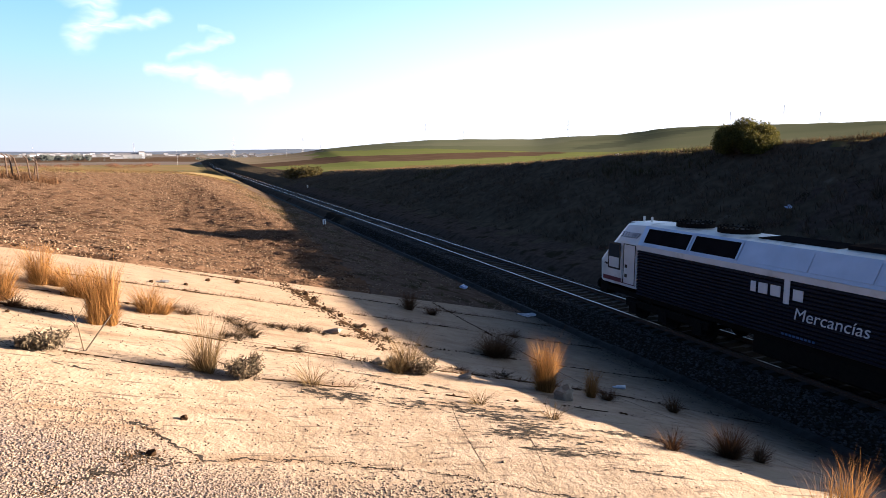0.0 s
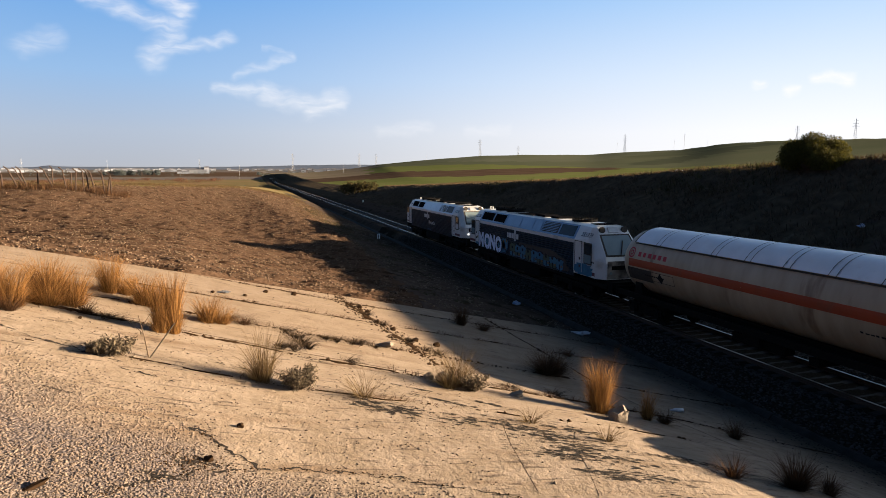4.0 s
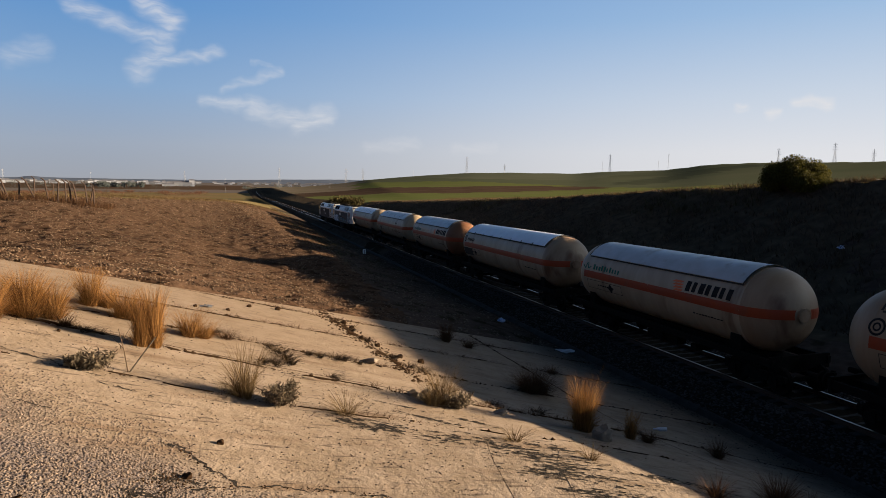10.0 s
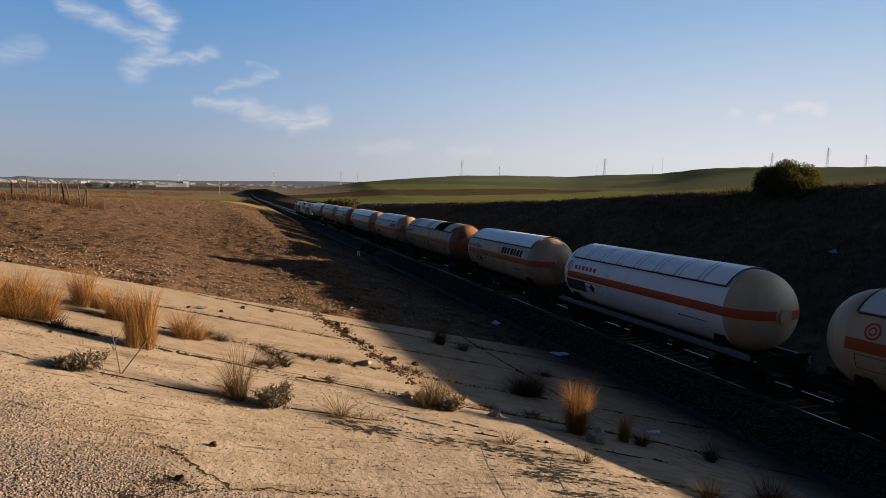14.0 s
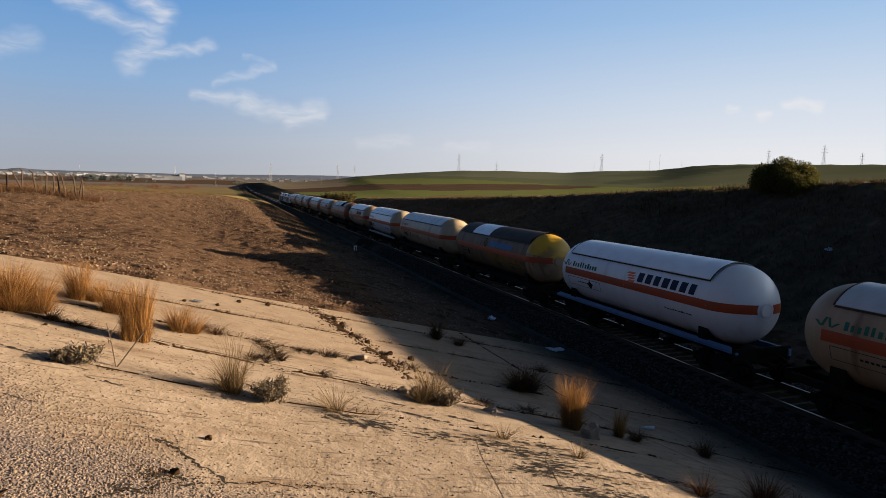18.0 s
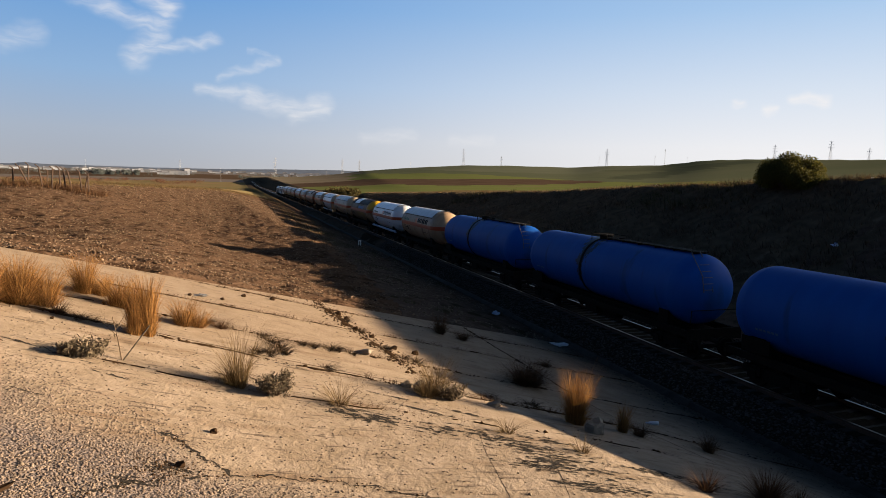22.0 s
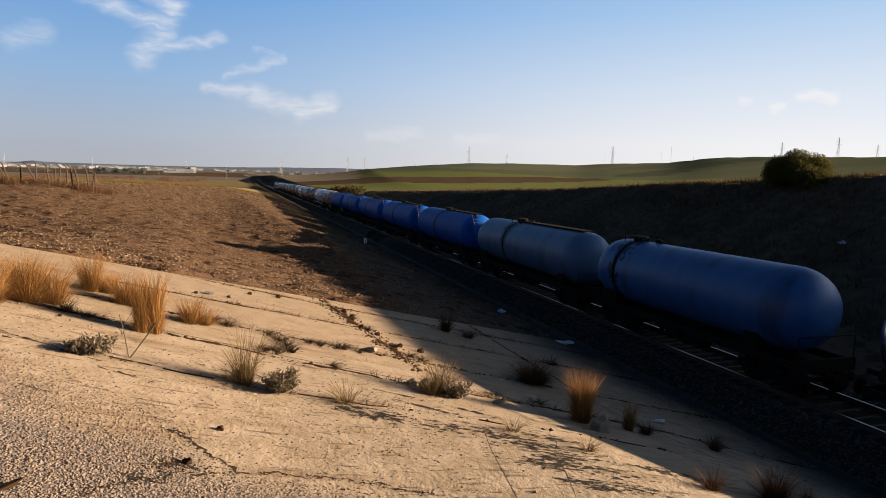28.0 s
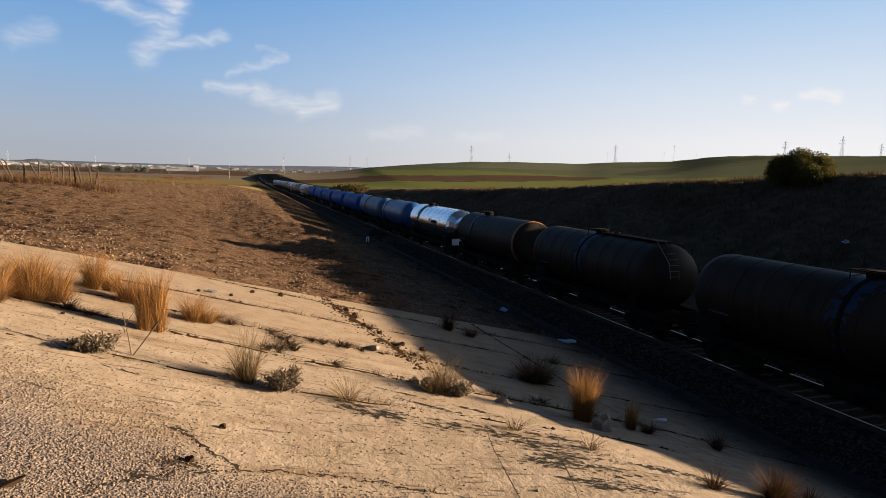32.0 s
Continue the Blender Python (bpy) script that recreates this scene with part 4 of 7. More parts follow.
VEHICLES = []
LENGTHS = [22.33, 22.57, 18.77, 17.56, 15.41, 17.95, 15.13, 18.16, 14.61, 15.75, 17.45, 16.6, 15.0, 14.77, 16.3, 16.3, 17.0, 16.72, 16.72, 17.0, 14.2, 15.99, 13.74, 14.5, 15.5]
STARTS = [0.0]
for _l in LENGTHS:
    STARTS.append(STARTS[-1] + _l)
STARTS = [s - 0.75 * (k > 1) - 0.4 * (k == 20) for k, s in enumerate(STARTS)]


def gas_wagon(n, label, paint, end, shield, ribs="none", logo=(), stripe=M_ORANGE, skirt=None, r=1.5, black_panel=False, shield_panels=None, graffiti=None):
    """A bogie wagon for liquid gas: a round white tank with an orange belt under a sun shield."""
    root = tagged(new("tank_wagon"), label, "tank wagon", group="wagons of the goods train")
    f, b = -0.45, -n + 1.7
    depth = 1.3
    ys, yr = f - depth, b + depth
    bm = bmesh.new()
    lathe(bm, [(ys, r), (yr, r)])
    part("tank", bm, paint, root, smooth=True)
    bm = bmesh.new()
    lathe(bm, dome_rings(ys, 1, r, depth, 14, 0.95)[::-1])
    part("tank_end", bm, paint, root, smooth=True)
    bm = bmesh.new()
    lathe(bm, dome_rings(yr, -1, r, depth, 14, 0.95))
    rear = part("tank_end", bm, end, root, smooth=True)
    # belt
    bm = bmesh.new()
    for s in (-1, 1):
        curved(bm, r + 0.006, s * 82.5, s * 95.5, ys, yr, na=3)
    rr = dome_rings(yr, -1, r, depth, 14, 0.95)[:14]
    z0, z1 = TANK_Z + r * math.cos(radians(82.5)), TANK_Z + r * math.cos(radians(95.5))
    for (ya, ra), (yb, rb) in zip(rr, rr[1:]):
        if rb < 0.3:
            continue
        for s in (-1, 1):
            for i in range(3):
                q = []
                for y, rad in ((ya, ra), (yb, rb)):
                    for z in (z0 + (z1 - z0) * i / 3, z0 + (z1 - z0) * (i + 1) / 3):
                        x = math.sqrt(max(0.0, (rad + 0.01) ** 2 - (z - TANK_Z) ** 2))
                        q.append(bm.verts.new((s * x, y - 0.012 * (r - rad) / r, z)))
                bm.faces.new((q[0], q[1], q[3], q[2]) if s < 0 else (q[2], q[3], q[1], q[0]))
    part("belt_stripe", bm, stripe, root, "orange belt round the tank")
    # weld seams
    for y in (ys, yr, (ys + yr) / 2):
        bm = bmesh.new()
        lathe(bm, [(y - 0.012, r + 0.001), (y - 0.008, r + 0.006), (y + 0.008, r + 0.006), (y + 0.012, r + 0.001)])
        part("weld_seam", bm, paint, root)
    # sun shield
    s0, s1 = ys - 0.15, yr + 0.1
    if shield:
        cut = shield_panels or [(s0, s1, shield)]
        for ya, yb, m in cut:
            bm = bmesh.new()
            curved(bm, r + 0.075, -53, 53, ya, yb, na=22)
            ext = bmesh.ops.extrude_face_region(bm, geom=bm.faces[:])
            for v in [g for g in ext["geom"] if isinstance(g, bmesh.types.BMVert)]:
                d = Vector((v.co.x, 0, v.co.z - TANK_Z)).normalized()
                v.co -= d * 0.012
            bmesh.ops.recalc_face_normals(bm, faces=bm.faces[:])
            part("sun_shield", bm, m, root, "weathered sheet-metal sun shield", smooth=False)
        bm = bmesh.new()
        for s in (-1, 1):
            curved(bm, r + 0.035, s * 53.2, s * 55.6, s0, s1, na=1)
        for y in (s0, s1):
            curved(bm, r + 0.079, -54, 54, y - 0.035, y + 0.035, na=22)
        part("shield_edge", bm, M_LINE, root, "dark grimy edge of the shield")
        if ribs != "none":
            k = {"panels": 5, "double": 7, "clips": 7}[ribs]
            for j in range(1, k + (ribs != "panels")):
                y = s0 + (s1 - s0) * j / (k + (ribs != "panels"))
                for dy in ((-0.14, 0.14) if ribs == "double" else (0.0,)):
                    w = {"panels": 0.03, "double": 0.014, "clips": 0.05}[ribs]
                    for a0, a1 in ((-58, -50), (50, 58)) if ribs == "clips" else ((-56, 56),):
                        bm = bmesh.new()
                        curved(bm, r + 0.10, a0, a1, y + dy - w, y + dy + w, na=22 if ribs != "clips" else 2)
                        part("shield_rib" if ribs != "clips" else "shield_clip", bm, M_LINE, root)
    # lettering and marks
    for what, ya, yb in logo:
        move = min(0.0, ys - 0.15 - ya) + max(0.0, yr + 0.05 - yb)
        ya, yb = ya + move, yb + move
        if what == "green":
            emblem_leaves(root, r, ya, 3.08, M_LOGO_GREEN)
            glyph_bars(root, "lettering", r, ya - 0.5, yb, 2.95, 3.2, 10, M_LOGO_GREEN, "green bars of a company's lettering")
        elif what in ("dark", "navy"):
            emblem_slashes(root, r, ya, 3.12, M_LOGO_OR)
            glyph_bars(root, "lettering", r, ya - 0.45, yb, 2.93, 3.32, 7, M_LOGO_DARK if what == "dark" else M_LOGO_NAVY, "bold dark bars of a company's lettering", slant=-0.05, fill=0.8)
        elif what in ("red", "darkred"):
            m = M_LOGO_RED if what == "red" else M_LOGO_DARK
            emblem_ring(root, r, ya, 3.13, 0.24, m)
            glyph_bars(root, "lettering", r, ya - 0.45, yb, 3.0, 3.2, 6, m, "red bars of a company's lettering", fill=0.68)
        elif what == "small":
            glyph_bars(root, "lettering", r, ya, yb, 3.0, 3.14, 4, M_LOGO_DARK, fill=0.7)
    glyph_bars(root, "data_marking", r, ys - 1.2, ys - 2.6, 2.2, 2.26, 9, M_LOGO_DARK, fill=0.8)
    glyph_bars(root, "data_marking", r, yr + 2.4, yr + 0.8, 2.12, 2.18, 10, M_LOGO_DARK, fill=0.8)
    bm = bmesh.new()
    for ya, yb in ((ys - 0.3, ys - 3.2),):
        for z in (2.02, 2.42):
            a = -(90 + math.degrees(math.asin((TANK_Z - z) / r)))
            curved(bm, r + 0.007, a - 0.4, a + 0.4, ya, yb, na=1)
        for y in (ya, yb):
            curved(bm, r + 0.007, -115, -99, y - 0.012, y + 0.012, na=2)
    part("panel_outline", bm, M_LINE, root)
    if black_panel:
        bm = bmesh.new()
        curved(bm, r + 0.008, -120, -98, ys + 0.1, ys - 1.7, na=4)
        bmesh.ops.recalc_face_normals(bm, faces=bm.faces[:])
        part("data_panel", bm, M_LINE, root, "black data panel")
    # hazard sign
    bm = bmesh.new()
    zc, h = 2.2, 0.22
    q = []
    for dy, dz in ((h, 0), (0, h), (-h, 0), (0, -h)):
        a = -math.acos((zc + dz - TANK_Z) / r)
        q.append(bm.verts.new(((r + 0.012) * math.sin(a), ys - 2.3 + dy, TANK_Z + (r + 0.012) * math.cos(a))))
    bm.faces.new(q)
    part("hazard_sign", bm, M_LOGO_DARK, root)
    if graffiti:
        rnd = random.Random(5)
        bm = bmesh.new()
        ya, yb, z0, z1 = graffiti
        y = ya
        while y > yb:
            w = rnd.uniform(0.08, 0.3)
            za, zb = z0 + rnd.uniform(0, 0.12), z1 - rnd.uniform(0, 0.25)
            a0, a1 = [-math.degrees(math.acos((zz - TANK_Z) / r)) for zz in (za, zb)]
            curved(bm, r + 0.01, a0, a1, y, y - rnd.uniform(0.03, 0.08), na=3, slant=rnd.uniform(-0.4, 0.4))
            y -= w
        bmesh.ops.recalc_face_normals(bm, faces=bm.faces[:])
        part("graffiti", bm, M_LOGO_DARK, root, "scrawled black graffiti strokes")
    # manhole on the rear end
    bm = bmesh.new()
    tube(bm, (0.0, b + 0.12, 2.66), (0.0, b - 0.06, 2.66), 0.26, 20)
    for k in range(14):
        t = 2 * math.pi * k / 14
        tube(bm, (0.22 * math.cos(t), b - 0.05, 2.66 + 0.22 * math.sin(t)), (0.22 * math.cos(t), b - 0.09, 2.66 + 0.22 * math.sin(t)), 0.018, 6)
    part("manhole", bm, end, root)
    # frame
    boxes("solebar", [(-1.28, -1.16, b - 0.05, f + 0.05, 0.95 if not skirt else 1.12, 1.2)], skirt or M_DARK, root, "pale flanged solebar" if skirt else "")
    boxes("solebar", [(1.16, 1.28, b - 0.05, f + 0.05, 0.95, 1.2)], skirt or M_DARK, root)
    if skirt:
        bm = bmesh.new()
        slab_quad(bm, [(-1.28, f - 0.1, 1.2), (-1.28, b + 0.1, 1.2), (-1.15, b + 0.3, 1.32), (-1.15, f - 0.3, 1.32)], 0.02)
        part("tank_saddle_plate", bm, skirt, root)
    boxes("centre_sill", [(-0.35, 0.35, b, f, 0.72, 1.15), (-1.3, 1.3, f - 0.1, f, 0.8, 1.3), (-1.3, 1.3, b, b + 0.1, 0.8, 1.3)], M_DARK, root)
    for y in (ys - 0.4, yr + 0.4):
        bm = bmesh.new()
        box(bm, -1.2, 1.2, y - 0.25, y + 0.25, 1.15, 1.75)
        part("saddle", bm, M_DARK, root)
    boxes("brake_gear", [(-0.95, -0.5, -n * 0.55, -n * 0.42, 0.5, 0.8), (-1.15, -1.0, -n * 0.5, -n * 0.46, 0.55, 0.95), (-0.9, 0.9, -n * 0.62, -n * 0.6, 0.5, 0.75)], M_DARK, root)
    running_gear(root, n, (-2.6, -n + 2.6))
    VEHICLES.append(root)
    return root


def oil_wagon(n, label, paint, end, r=1.47, band=7.0, dome=1.1, walkway=True, ladder=True, ribs=0, cone=False, logo=False, board=False, fittings=True, square=0.75, back=1.5, rim=False):
    """A bogie wagon for liquids with a strapped tank, a roof walkway and a rear ladder."""
    root = tagged(new("tank_wagon"), label, "tank wagon", group="wagons of the goods train")
    f, b = -0.5, -n + back
    ys, yr = f - dome * 0.8, b + dome
    bm = bmesh.new()
    lathe(bm, [(ys, r), (yr, r)])
    part("tank", bm, paint, root, smooth=True)
    bm = bmesh.new()
    lathe(bm, dome_rings(ys, 1, r, dome * 0.8, square=square)[::-1])
    part("tank_end", bm, paint, root, smooth=True)
    bm = bmesh.new()
    if cone:
        lathe(bm, [(yr, r), (yr - 0.35, r * 0.9), (yr - 0.7, r * 0.62), (b, 0.0)], seg=16)
    else:
        lathe(bm, dome_rings(yr, -1, r, dome, square=square))
    part("tank_end", bm, end, root, smooth=not cone)
    if rim:
        # rust ring whose bright colour also draws the sunlit edge
        bm = bmesh.new()
        lathe(bm, [(yr + 0.05, r + 0.002), (yr + 0.03, r + 0.02), (yr - 0.14, r + 0.015), (yr - 0.2, r * 0.93)])
        part("rusty_rim", bm, M_RUSTCAP, root, "rusty rim of the tank's end, painted bright as if sunlit", smooth=True)
    bm = bmesh.new()
    lathe(bm, [(-band - 0.09, r + 0.002), (-band - 0.08, r + 0.025), (-band + 0.08, r + 0.025), (-band + 0.09, r + 0.002)])
    part("tank_strap", bm, M_DARK, root, "dark strap round the tank")
    # oil run down from the manlid, in ragged flakes
    ga, gy = np.meshgrid(np.arange(-118, 119, 2.2), np.arange(-1.15, 1.16, 0.055))
    ga, gy = ga.ravel(), gy.ravel()
    near = 0.28 + 0.62 * np.clip(1 - np.abs(ga) / 105, 0, 1)
    m = 1 - np.abs(gy) / near + 0.5 * noise2(ga * 0.05, gy * 4, 1.0, int(n * 10)) + 0.45 * noise2(ga * 0.22, gy * 9, 1.0, int(n * 10) + 1) > 0.32
    bm = bmesh.new()
    for p, q in zip(ga[m], gy[m]):
        curved(bm, r + 0.007, p - 1.15, p + 1.15, -band + q - 0.029, -band + q + 0.029, na=1)
    tagged(part("oil_stain", bm, M_OIL, root, "dark oil run over the tank's side"), kind="stuff")
    if ribs:
        bm = bmesh.new()
        for k in range(ribs):
            y = ys + (yr - ys) * (k + 0.5) / ribs
            lathe(bm, [(y - 0.02, r + 0.001), (y - 0.012, r + 0.014), (y + 0.012, r + 0.014), (y + 0.02, r + 0.001)])
        part("cladding_band", bm, paint, root, smooth=True)
    if fittings:
        bm = bmesh.new()
        tube(bm, (0, -band, r + TANK_Z - 0.1), (0, -band, r + TANK_Z + 0.22), 0.34, 18)
        part("manlid", bm, M_DARK, root)
        bm = bmesh.new()
        tube(bm, (0.1, -band - 1.2, r + TANK_Z - 0.1), (0.1, -band - 1.2, r + TANK_Z + 0.15), 0.16, 12)
        part("valve", bm, M_DARK, root)
        bm = bmesh.new()
        for y in (-band + 0.5, -band - 0.9):
            for x in (-0.55, 0.55):
                tube(bm, (x, y, r + TANK_Z - 0.15), (x, y, r + TANK_Z + 0.2), 0.018, 6)
        for x in (-0.55, 0.55):
            tube(bm, (x, -band + 0.5, r + TANK_Z + 0.2), (x, -band - 0.9, r + TANK_Z + 0.2), 0.018, 6)
        tube(bm, (-0.55, -band + 0.5, r + TANK_Z + 0.2), (0.55, -band + 0.5, r + TANK_Z + 0.2), 0.018, 6)
        part("hand_rail", bm, M_DARK, root)
    if walkway:
        boxes("walkway", [(-0.3, 0.3, yr - 0.2, -band - 0.4, r + TANK_Z + 0.04, r + TANK_Z + 0.08)] + [(-0.3, 0.3, y - 0.03, y + 0.03, r + TANK_Z - 0.06, r + TANK_Z + 0.05) for y in np.linspace(yr, -band - 0.6, 6)], M_DARK, root)
    if ladder:
        bm = bmesh.new()
        for x in (-0.62, -0.18):
            tube(bm, (x, b - 0.02, 2.7), (x, b + 0.12, 3.35), 0.02, 6)
            tube(bm, (x, b + 0.12, 3.35), (x, yr - 0.25, r + TANK_Z + 0.1), 0.02, 6)
        for k in range(5):
            t = k / 5
            tube(bm, (-0.62, b - 0.02 + 0.5 * t * t, 2.8 + 1.2 * t), (-0.18, b - 0.02 + 0.5 * t * t, 2.8 + 1.2 * t), 0.014, 6)
        part("ladder", bm, M_LADDER, root, "steel ladder over the tank's end")
    if logo:
        emblem_slashes(root, r, -8.35, 2.95, M_LOGO_OR)
        glyph_bars(root, "lettering", r, -8.9, -10.9, 2.72, 3.0, 7, M_LOGO_DARK, "black bars of a company's lettering", slant=-0.05, fill=0.8, lift=0.016)
    if board:
        boxes("end_board", [(-1.2, 1.2, b - 0.18, b - 0.14, 1.15, 1.7)], M_CLEAN, root, "white board under the tank's end")
    glyph_bars(root, "data_marking", r, ys - 0.5, ys - 1.5, 2.05, 2.13, 6, M_SKIRT, fill=0.8)
    boxes("data_plate", [(-1.3, -1.27, ys - 1.1, ys + 0.1, 1.25, 1.75)], M_DARK, root)
    boxes("solebar", [(-1.28, -1.16, b - 0.1, f + 0.05, 0.92, 1.18)], M_DARK, root)
    boxes("solebar", [(1.16, 1.28, b - 0.1, f + 0.05, 0.92, 1.18)], M_DARK, root)
    boxes("centre_sill", [(-0.35, 0.35, b, f, 0.72, 1.15), (-1.3, 1.3, f - 0.1, f, 0.8, 1.25), (-1.3, 1.3, b - 0.1, b, 0.8, 1.25)], M_DARK, root)
    for y in (ys - 0.5, yr + 0.5):
        boxes("saddle", [(-1.2, 1.2, y - 0.3, y + 0.3, 1.12, 1.75)], M_DARK, root)
    boxes("brake_gear", [(-0.95, -0.5, -n * 0.58, -n * 0.42, 0.5, 0.8), (-1.2, -1.05, -n * 0.5, -n * 0.44, 0.55, 0.95)], M_DARK, root)
    bm = bmesh.new()
    for x in (-1.2, 1.2):
        tube(bm, (x, b - 0.08, 1.2), (x, b - 0.08, 2.0), 0.02, 6)
    tube(bm, (-1.2, b - 0.08, 2.0), (1.2, b - 0.08, 2.0), 0.02, 6)
    part("end_rail", bm, M_DARK, root)
    running_gear(root, n, (-2.6, -n + 2.6))
    VEHICLES.append(root)
    return root


def text_part(name, words, parent, m, size, material, label="", shear=0.0, bold=0.0):
    cu = bpy.data.curves.new(name, "FONT")
    cu.body, cu.size, cu.shear, cu.extrude, cu.offset = words, size, shear, 0.004, bold
    tmp = bpy.data.objects.new(name, cu)
    scene.collection.objects.link(tmp)
    me = bpy.data.meshes.new_from_object(tmp.evaluated_get(bpy.context.evaluated_depsgraph_get()))
    bpy.data.objects.remove(tmp)
    me.name = name
    me.materials.clear()
    me.materials.append(material)
    ob = new(name, me)
    ob.parent, ob.matrix_basis = parent, m
    if label:
        ob["label"] = label
    return ob


def on_side(y, z, x=-1.45, lean=0.0):
    """Axes for lettering on the camera's side: it reads from the front to the rear."""
    c, s = math.cos(radians(lean)), math.sin(radians(lean))
    return Matrix(((0, s, -c, x), (-1, 0, 0, y), (0, c, s, z), (0, 0, 0, 1)))


def locomotive(label, side, upper, number, graffiti):
    root = tagged(new("locomotive"), label, "locomotive", group="diesel locomotives")
    n, f, b = 22.33, -3.1, -18.2
    w = 1.42
    bm = bmesh.new()
    prof = [(-w, 1.15), (-w, 3.02), (-w, 3.2), (-1.02, 3.95), (-0.6, 4.03), (0.6, 4.03), (1.02, 3.95), (w, 3.2), (w, 3.02), (w, 1.15)]
    for lo, hi, name, mt in ((3, 6, "roof", M_ROOF),):
        q = [[bm.verts.new((x, y, z)) for x, z in prof[lo:hi + 1]] for y in (f, b)]
        for k in range(hi - lo):
            bm.faces.new((q[0][k], q[1][k], q[1][k + 1], q[0][k + 1]))
        bmesh.ops.recalc_face_normals(bm, faces=bm.faces[:])
        part(name, bm, mt, root)
    boxes("body_core", [(-1.36, 1.36, b, f, 1.12, 3.2)], M_DARK, root)
    for s in (-1, 1):
        bm = bmesh.new()
        pts = [(s * w, f, 3.2), (s * 1.02, f, 3.95), (s * 1.02, b, 3.95), (s * w, b, 3.2)]
        slab_quad(bm, pts if s > 0 else pts[::-1], 0.02)
        part("upper_panel", bm, upper, root, "blue-grey sloping upper panel")
        boxes("white_stripe", [(min(s * 1.38, s * 1.45), max(s * 1.38, s * 1.45), b, f, 3.0, 3.2)], M_CABW, root)
        # ribbed side
        for k in range(15):
            z = 1.14 + k * 0.124

            def slat(bm):
                v = [bm.verts.new((x, y, zz)) for y in (f, b) for x, zz in ((0, 0), (-0.075, 0.03), (-0.075, 0.09), (0, 0.12))]
                for i in range(3):
                    bm.faces.new((v[i], v[i + 1], v[i + 5], v[i + 4]))
                bm.faces.new(v[:4])
                bm.faces.new(v[4:][::-1])
                bmesh.ops.recalc_face_normals(bm, faces=bm.faces[:])
            shared("side_slat", "slat" + side.name, root, pose(s * 1.36, 0 if s < 0 else f + b, z, 0, 0, 0 if s < 0 else 180), slat, side)
        # openings of the upper panel
        lean = math.degrees(math.atan2(0.40, 0.75))

        def on_panel(ya, yb, t0, t1, out=0.03):
            p = []
            for y, t in ((ya, t0), (ya, t1), (yb, t1), (yb, t0)):
                p.append((s * (w - 0.40 * t), y, 3.2 + 0.75 * t))
            p = [Vector(q) + Vector((s * 0.88, 0, 0.47)) * out for q in p]
            return p if s > 0 else p[::-1]
        for name, ya, yb, mt in (("louvre_opening", -3.4, -5.75, M_GREYPNL), ("louvre_opening", -5.95, -8.0, M_GREYPNL), ("access_panel", -8.6, -10.65, upper), ("access_panel", -10.75, -12.6, upper), ("access_panel", -12.7, -13.8, upper), ("grille", -14.0, -16.05, M_LINE), ("mesh_panel", -16.25, -18.0, M_GREY2)):
            bm = bmesh.new()
            slab_quad(bm, on_panel(ya, yb, 0.14, 0.88), 0.015)
            op = part(name, bm, mt, root)
            if name == "grille":
                bm = bmesh.new()
                for k in range(6):
                    t = 0.2 + k * 0.115
                    slab_quad(bm, on_panel(ya - 0.05, yb + 0.05, t, t + 0.04, 0.05), 0.02)
                part("grille_bar", bm, upper, op)
            if name == "louvre_opening":
                bm = bmesh.new()
                for ta, tb, y0, y1 in ((0.1, 0.15, ya + 0.05, yb - 0.05), (0.87, 0.92, ya + 0.05, yb - 0.05), (0.1, 0.92, ya + 0.07, ya), (0.1, 0.92, yb, yb - 0.07)):
                    slab_quad(bm, on_panel(y0, y1, ta, tb, 0.035), 0.02)
                part("opening_frame", bm, upper, op)
    # lettering in bars on the side
    for k, (h0, h1, y, wide) in enumerate(((0, .34, -8.75, .2), (0, .34, -9.05, .34), (0, .34, -9.5, .36), (-.16, .58, -9.98, .2), (0, .34, -10.3, .34))):
        boxes("lettering", [(-1.462, -1.445, y - wide, y, 2.42 + h0, 2.42 + h1)], M_CLEAN, root, "white bar of a company's lettering")
    if not graffiti:
        text_part("lettering", "Mercancías", root, on_side(-10.35, 1.85), 0.52, M_CLEAN, "white lettering on the ribbed side", shear=0.15)
    bm = bmesh.new()
    for k in range(9):
        box(bm, -1.458, -1.445, -10.0 - k * 0.13 - 0.08, -10.0 - k * 0.13, 1.28, 1.35)
    tagged(part("data_marking", bm, M_SKIRT, root), kind="stuff")
    for s in (-1, 1):
        text_part("fleet_number", number, root, on_side(-1.85 if s > 0 else -18.75, 3.42, -1.345, 28), 0.36, M_LOGO_NAVY, "grey-blue fleet number", shear=0.1)
    # roof gear
    def fan(bm, r=0.72):
        tube(bm, (0, 0, 0), (0, 0, 0.2), r, 28)
        for k in range(24):
            t = 2 * math.pi * k / 24
            tube(bm, (r * 0.96 * math.cos(t), r * 0.96 * math.sin(t), 0.2), (r * 0.96 * math.cos(t), r * 0.96 * math.sin(t), 0.26), 0.035, 6)
        for k in range(4):
            t = math.pi * k / 4
            tube(bm, (-r * math.cos(t), -r * math.sin(t), 0.215), (r * math.cos(t), r * math.sin(t), 0.215), 0.02, 6)
    for y in (-4.6, -6.7):
        shared("roof_fan", "fan", root, pose(0.1, y, 4.0), fan, M_DARK, "black round roof fan")
    shared("roof_fan", "fan", root, pose(0.1, -16.6, 3.95), fan, M_DARK, "black round roof fan")
    boxes("roof_box", [(-0.5, 0.5, -12.6, -11.2, 4.02, 4.16)], M_GREYPNL, root)
    boxes("roof_box", [(-0.45, 0.55, -14.4, -13.4, 4.02, 4.14)], M_GREYPNL, root)
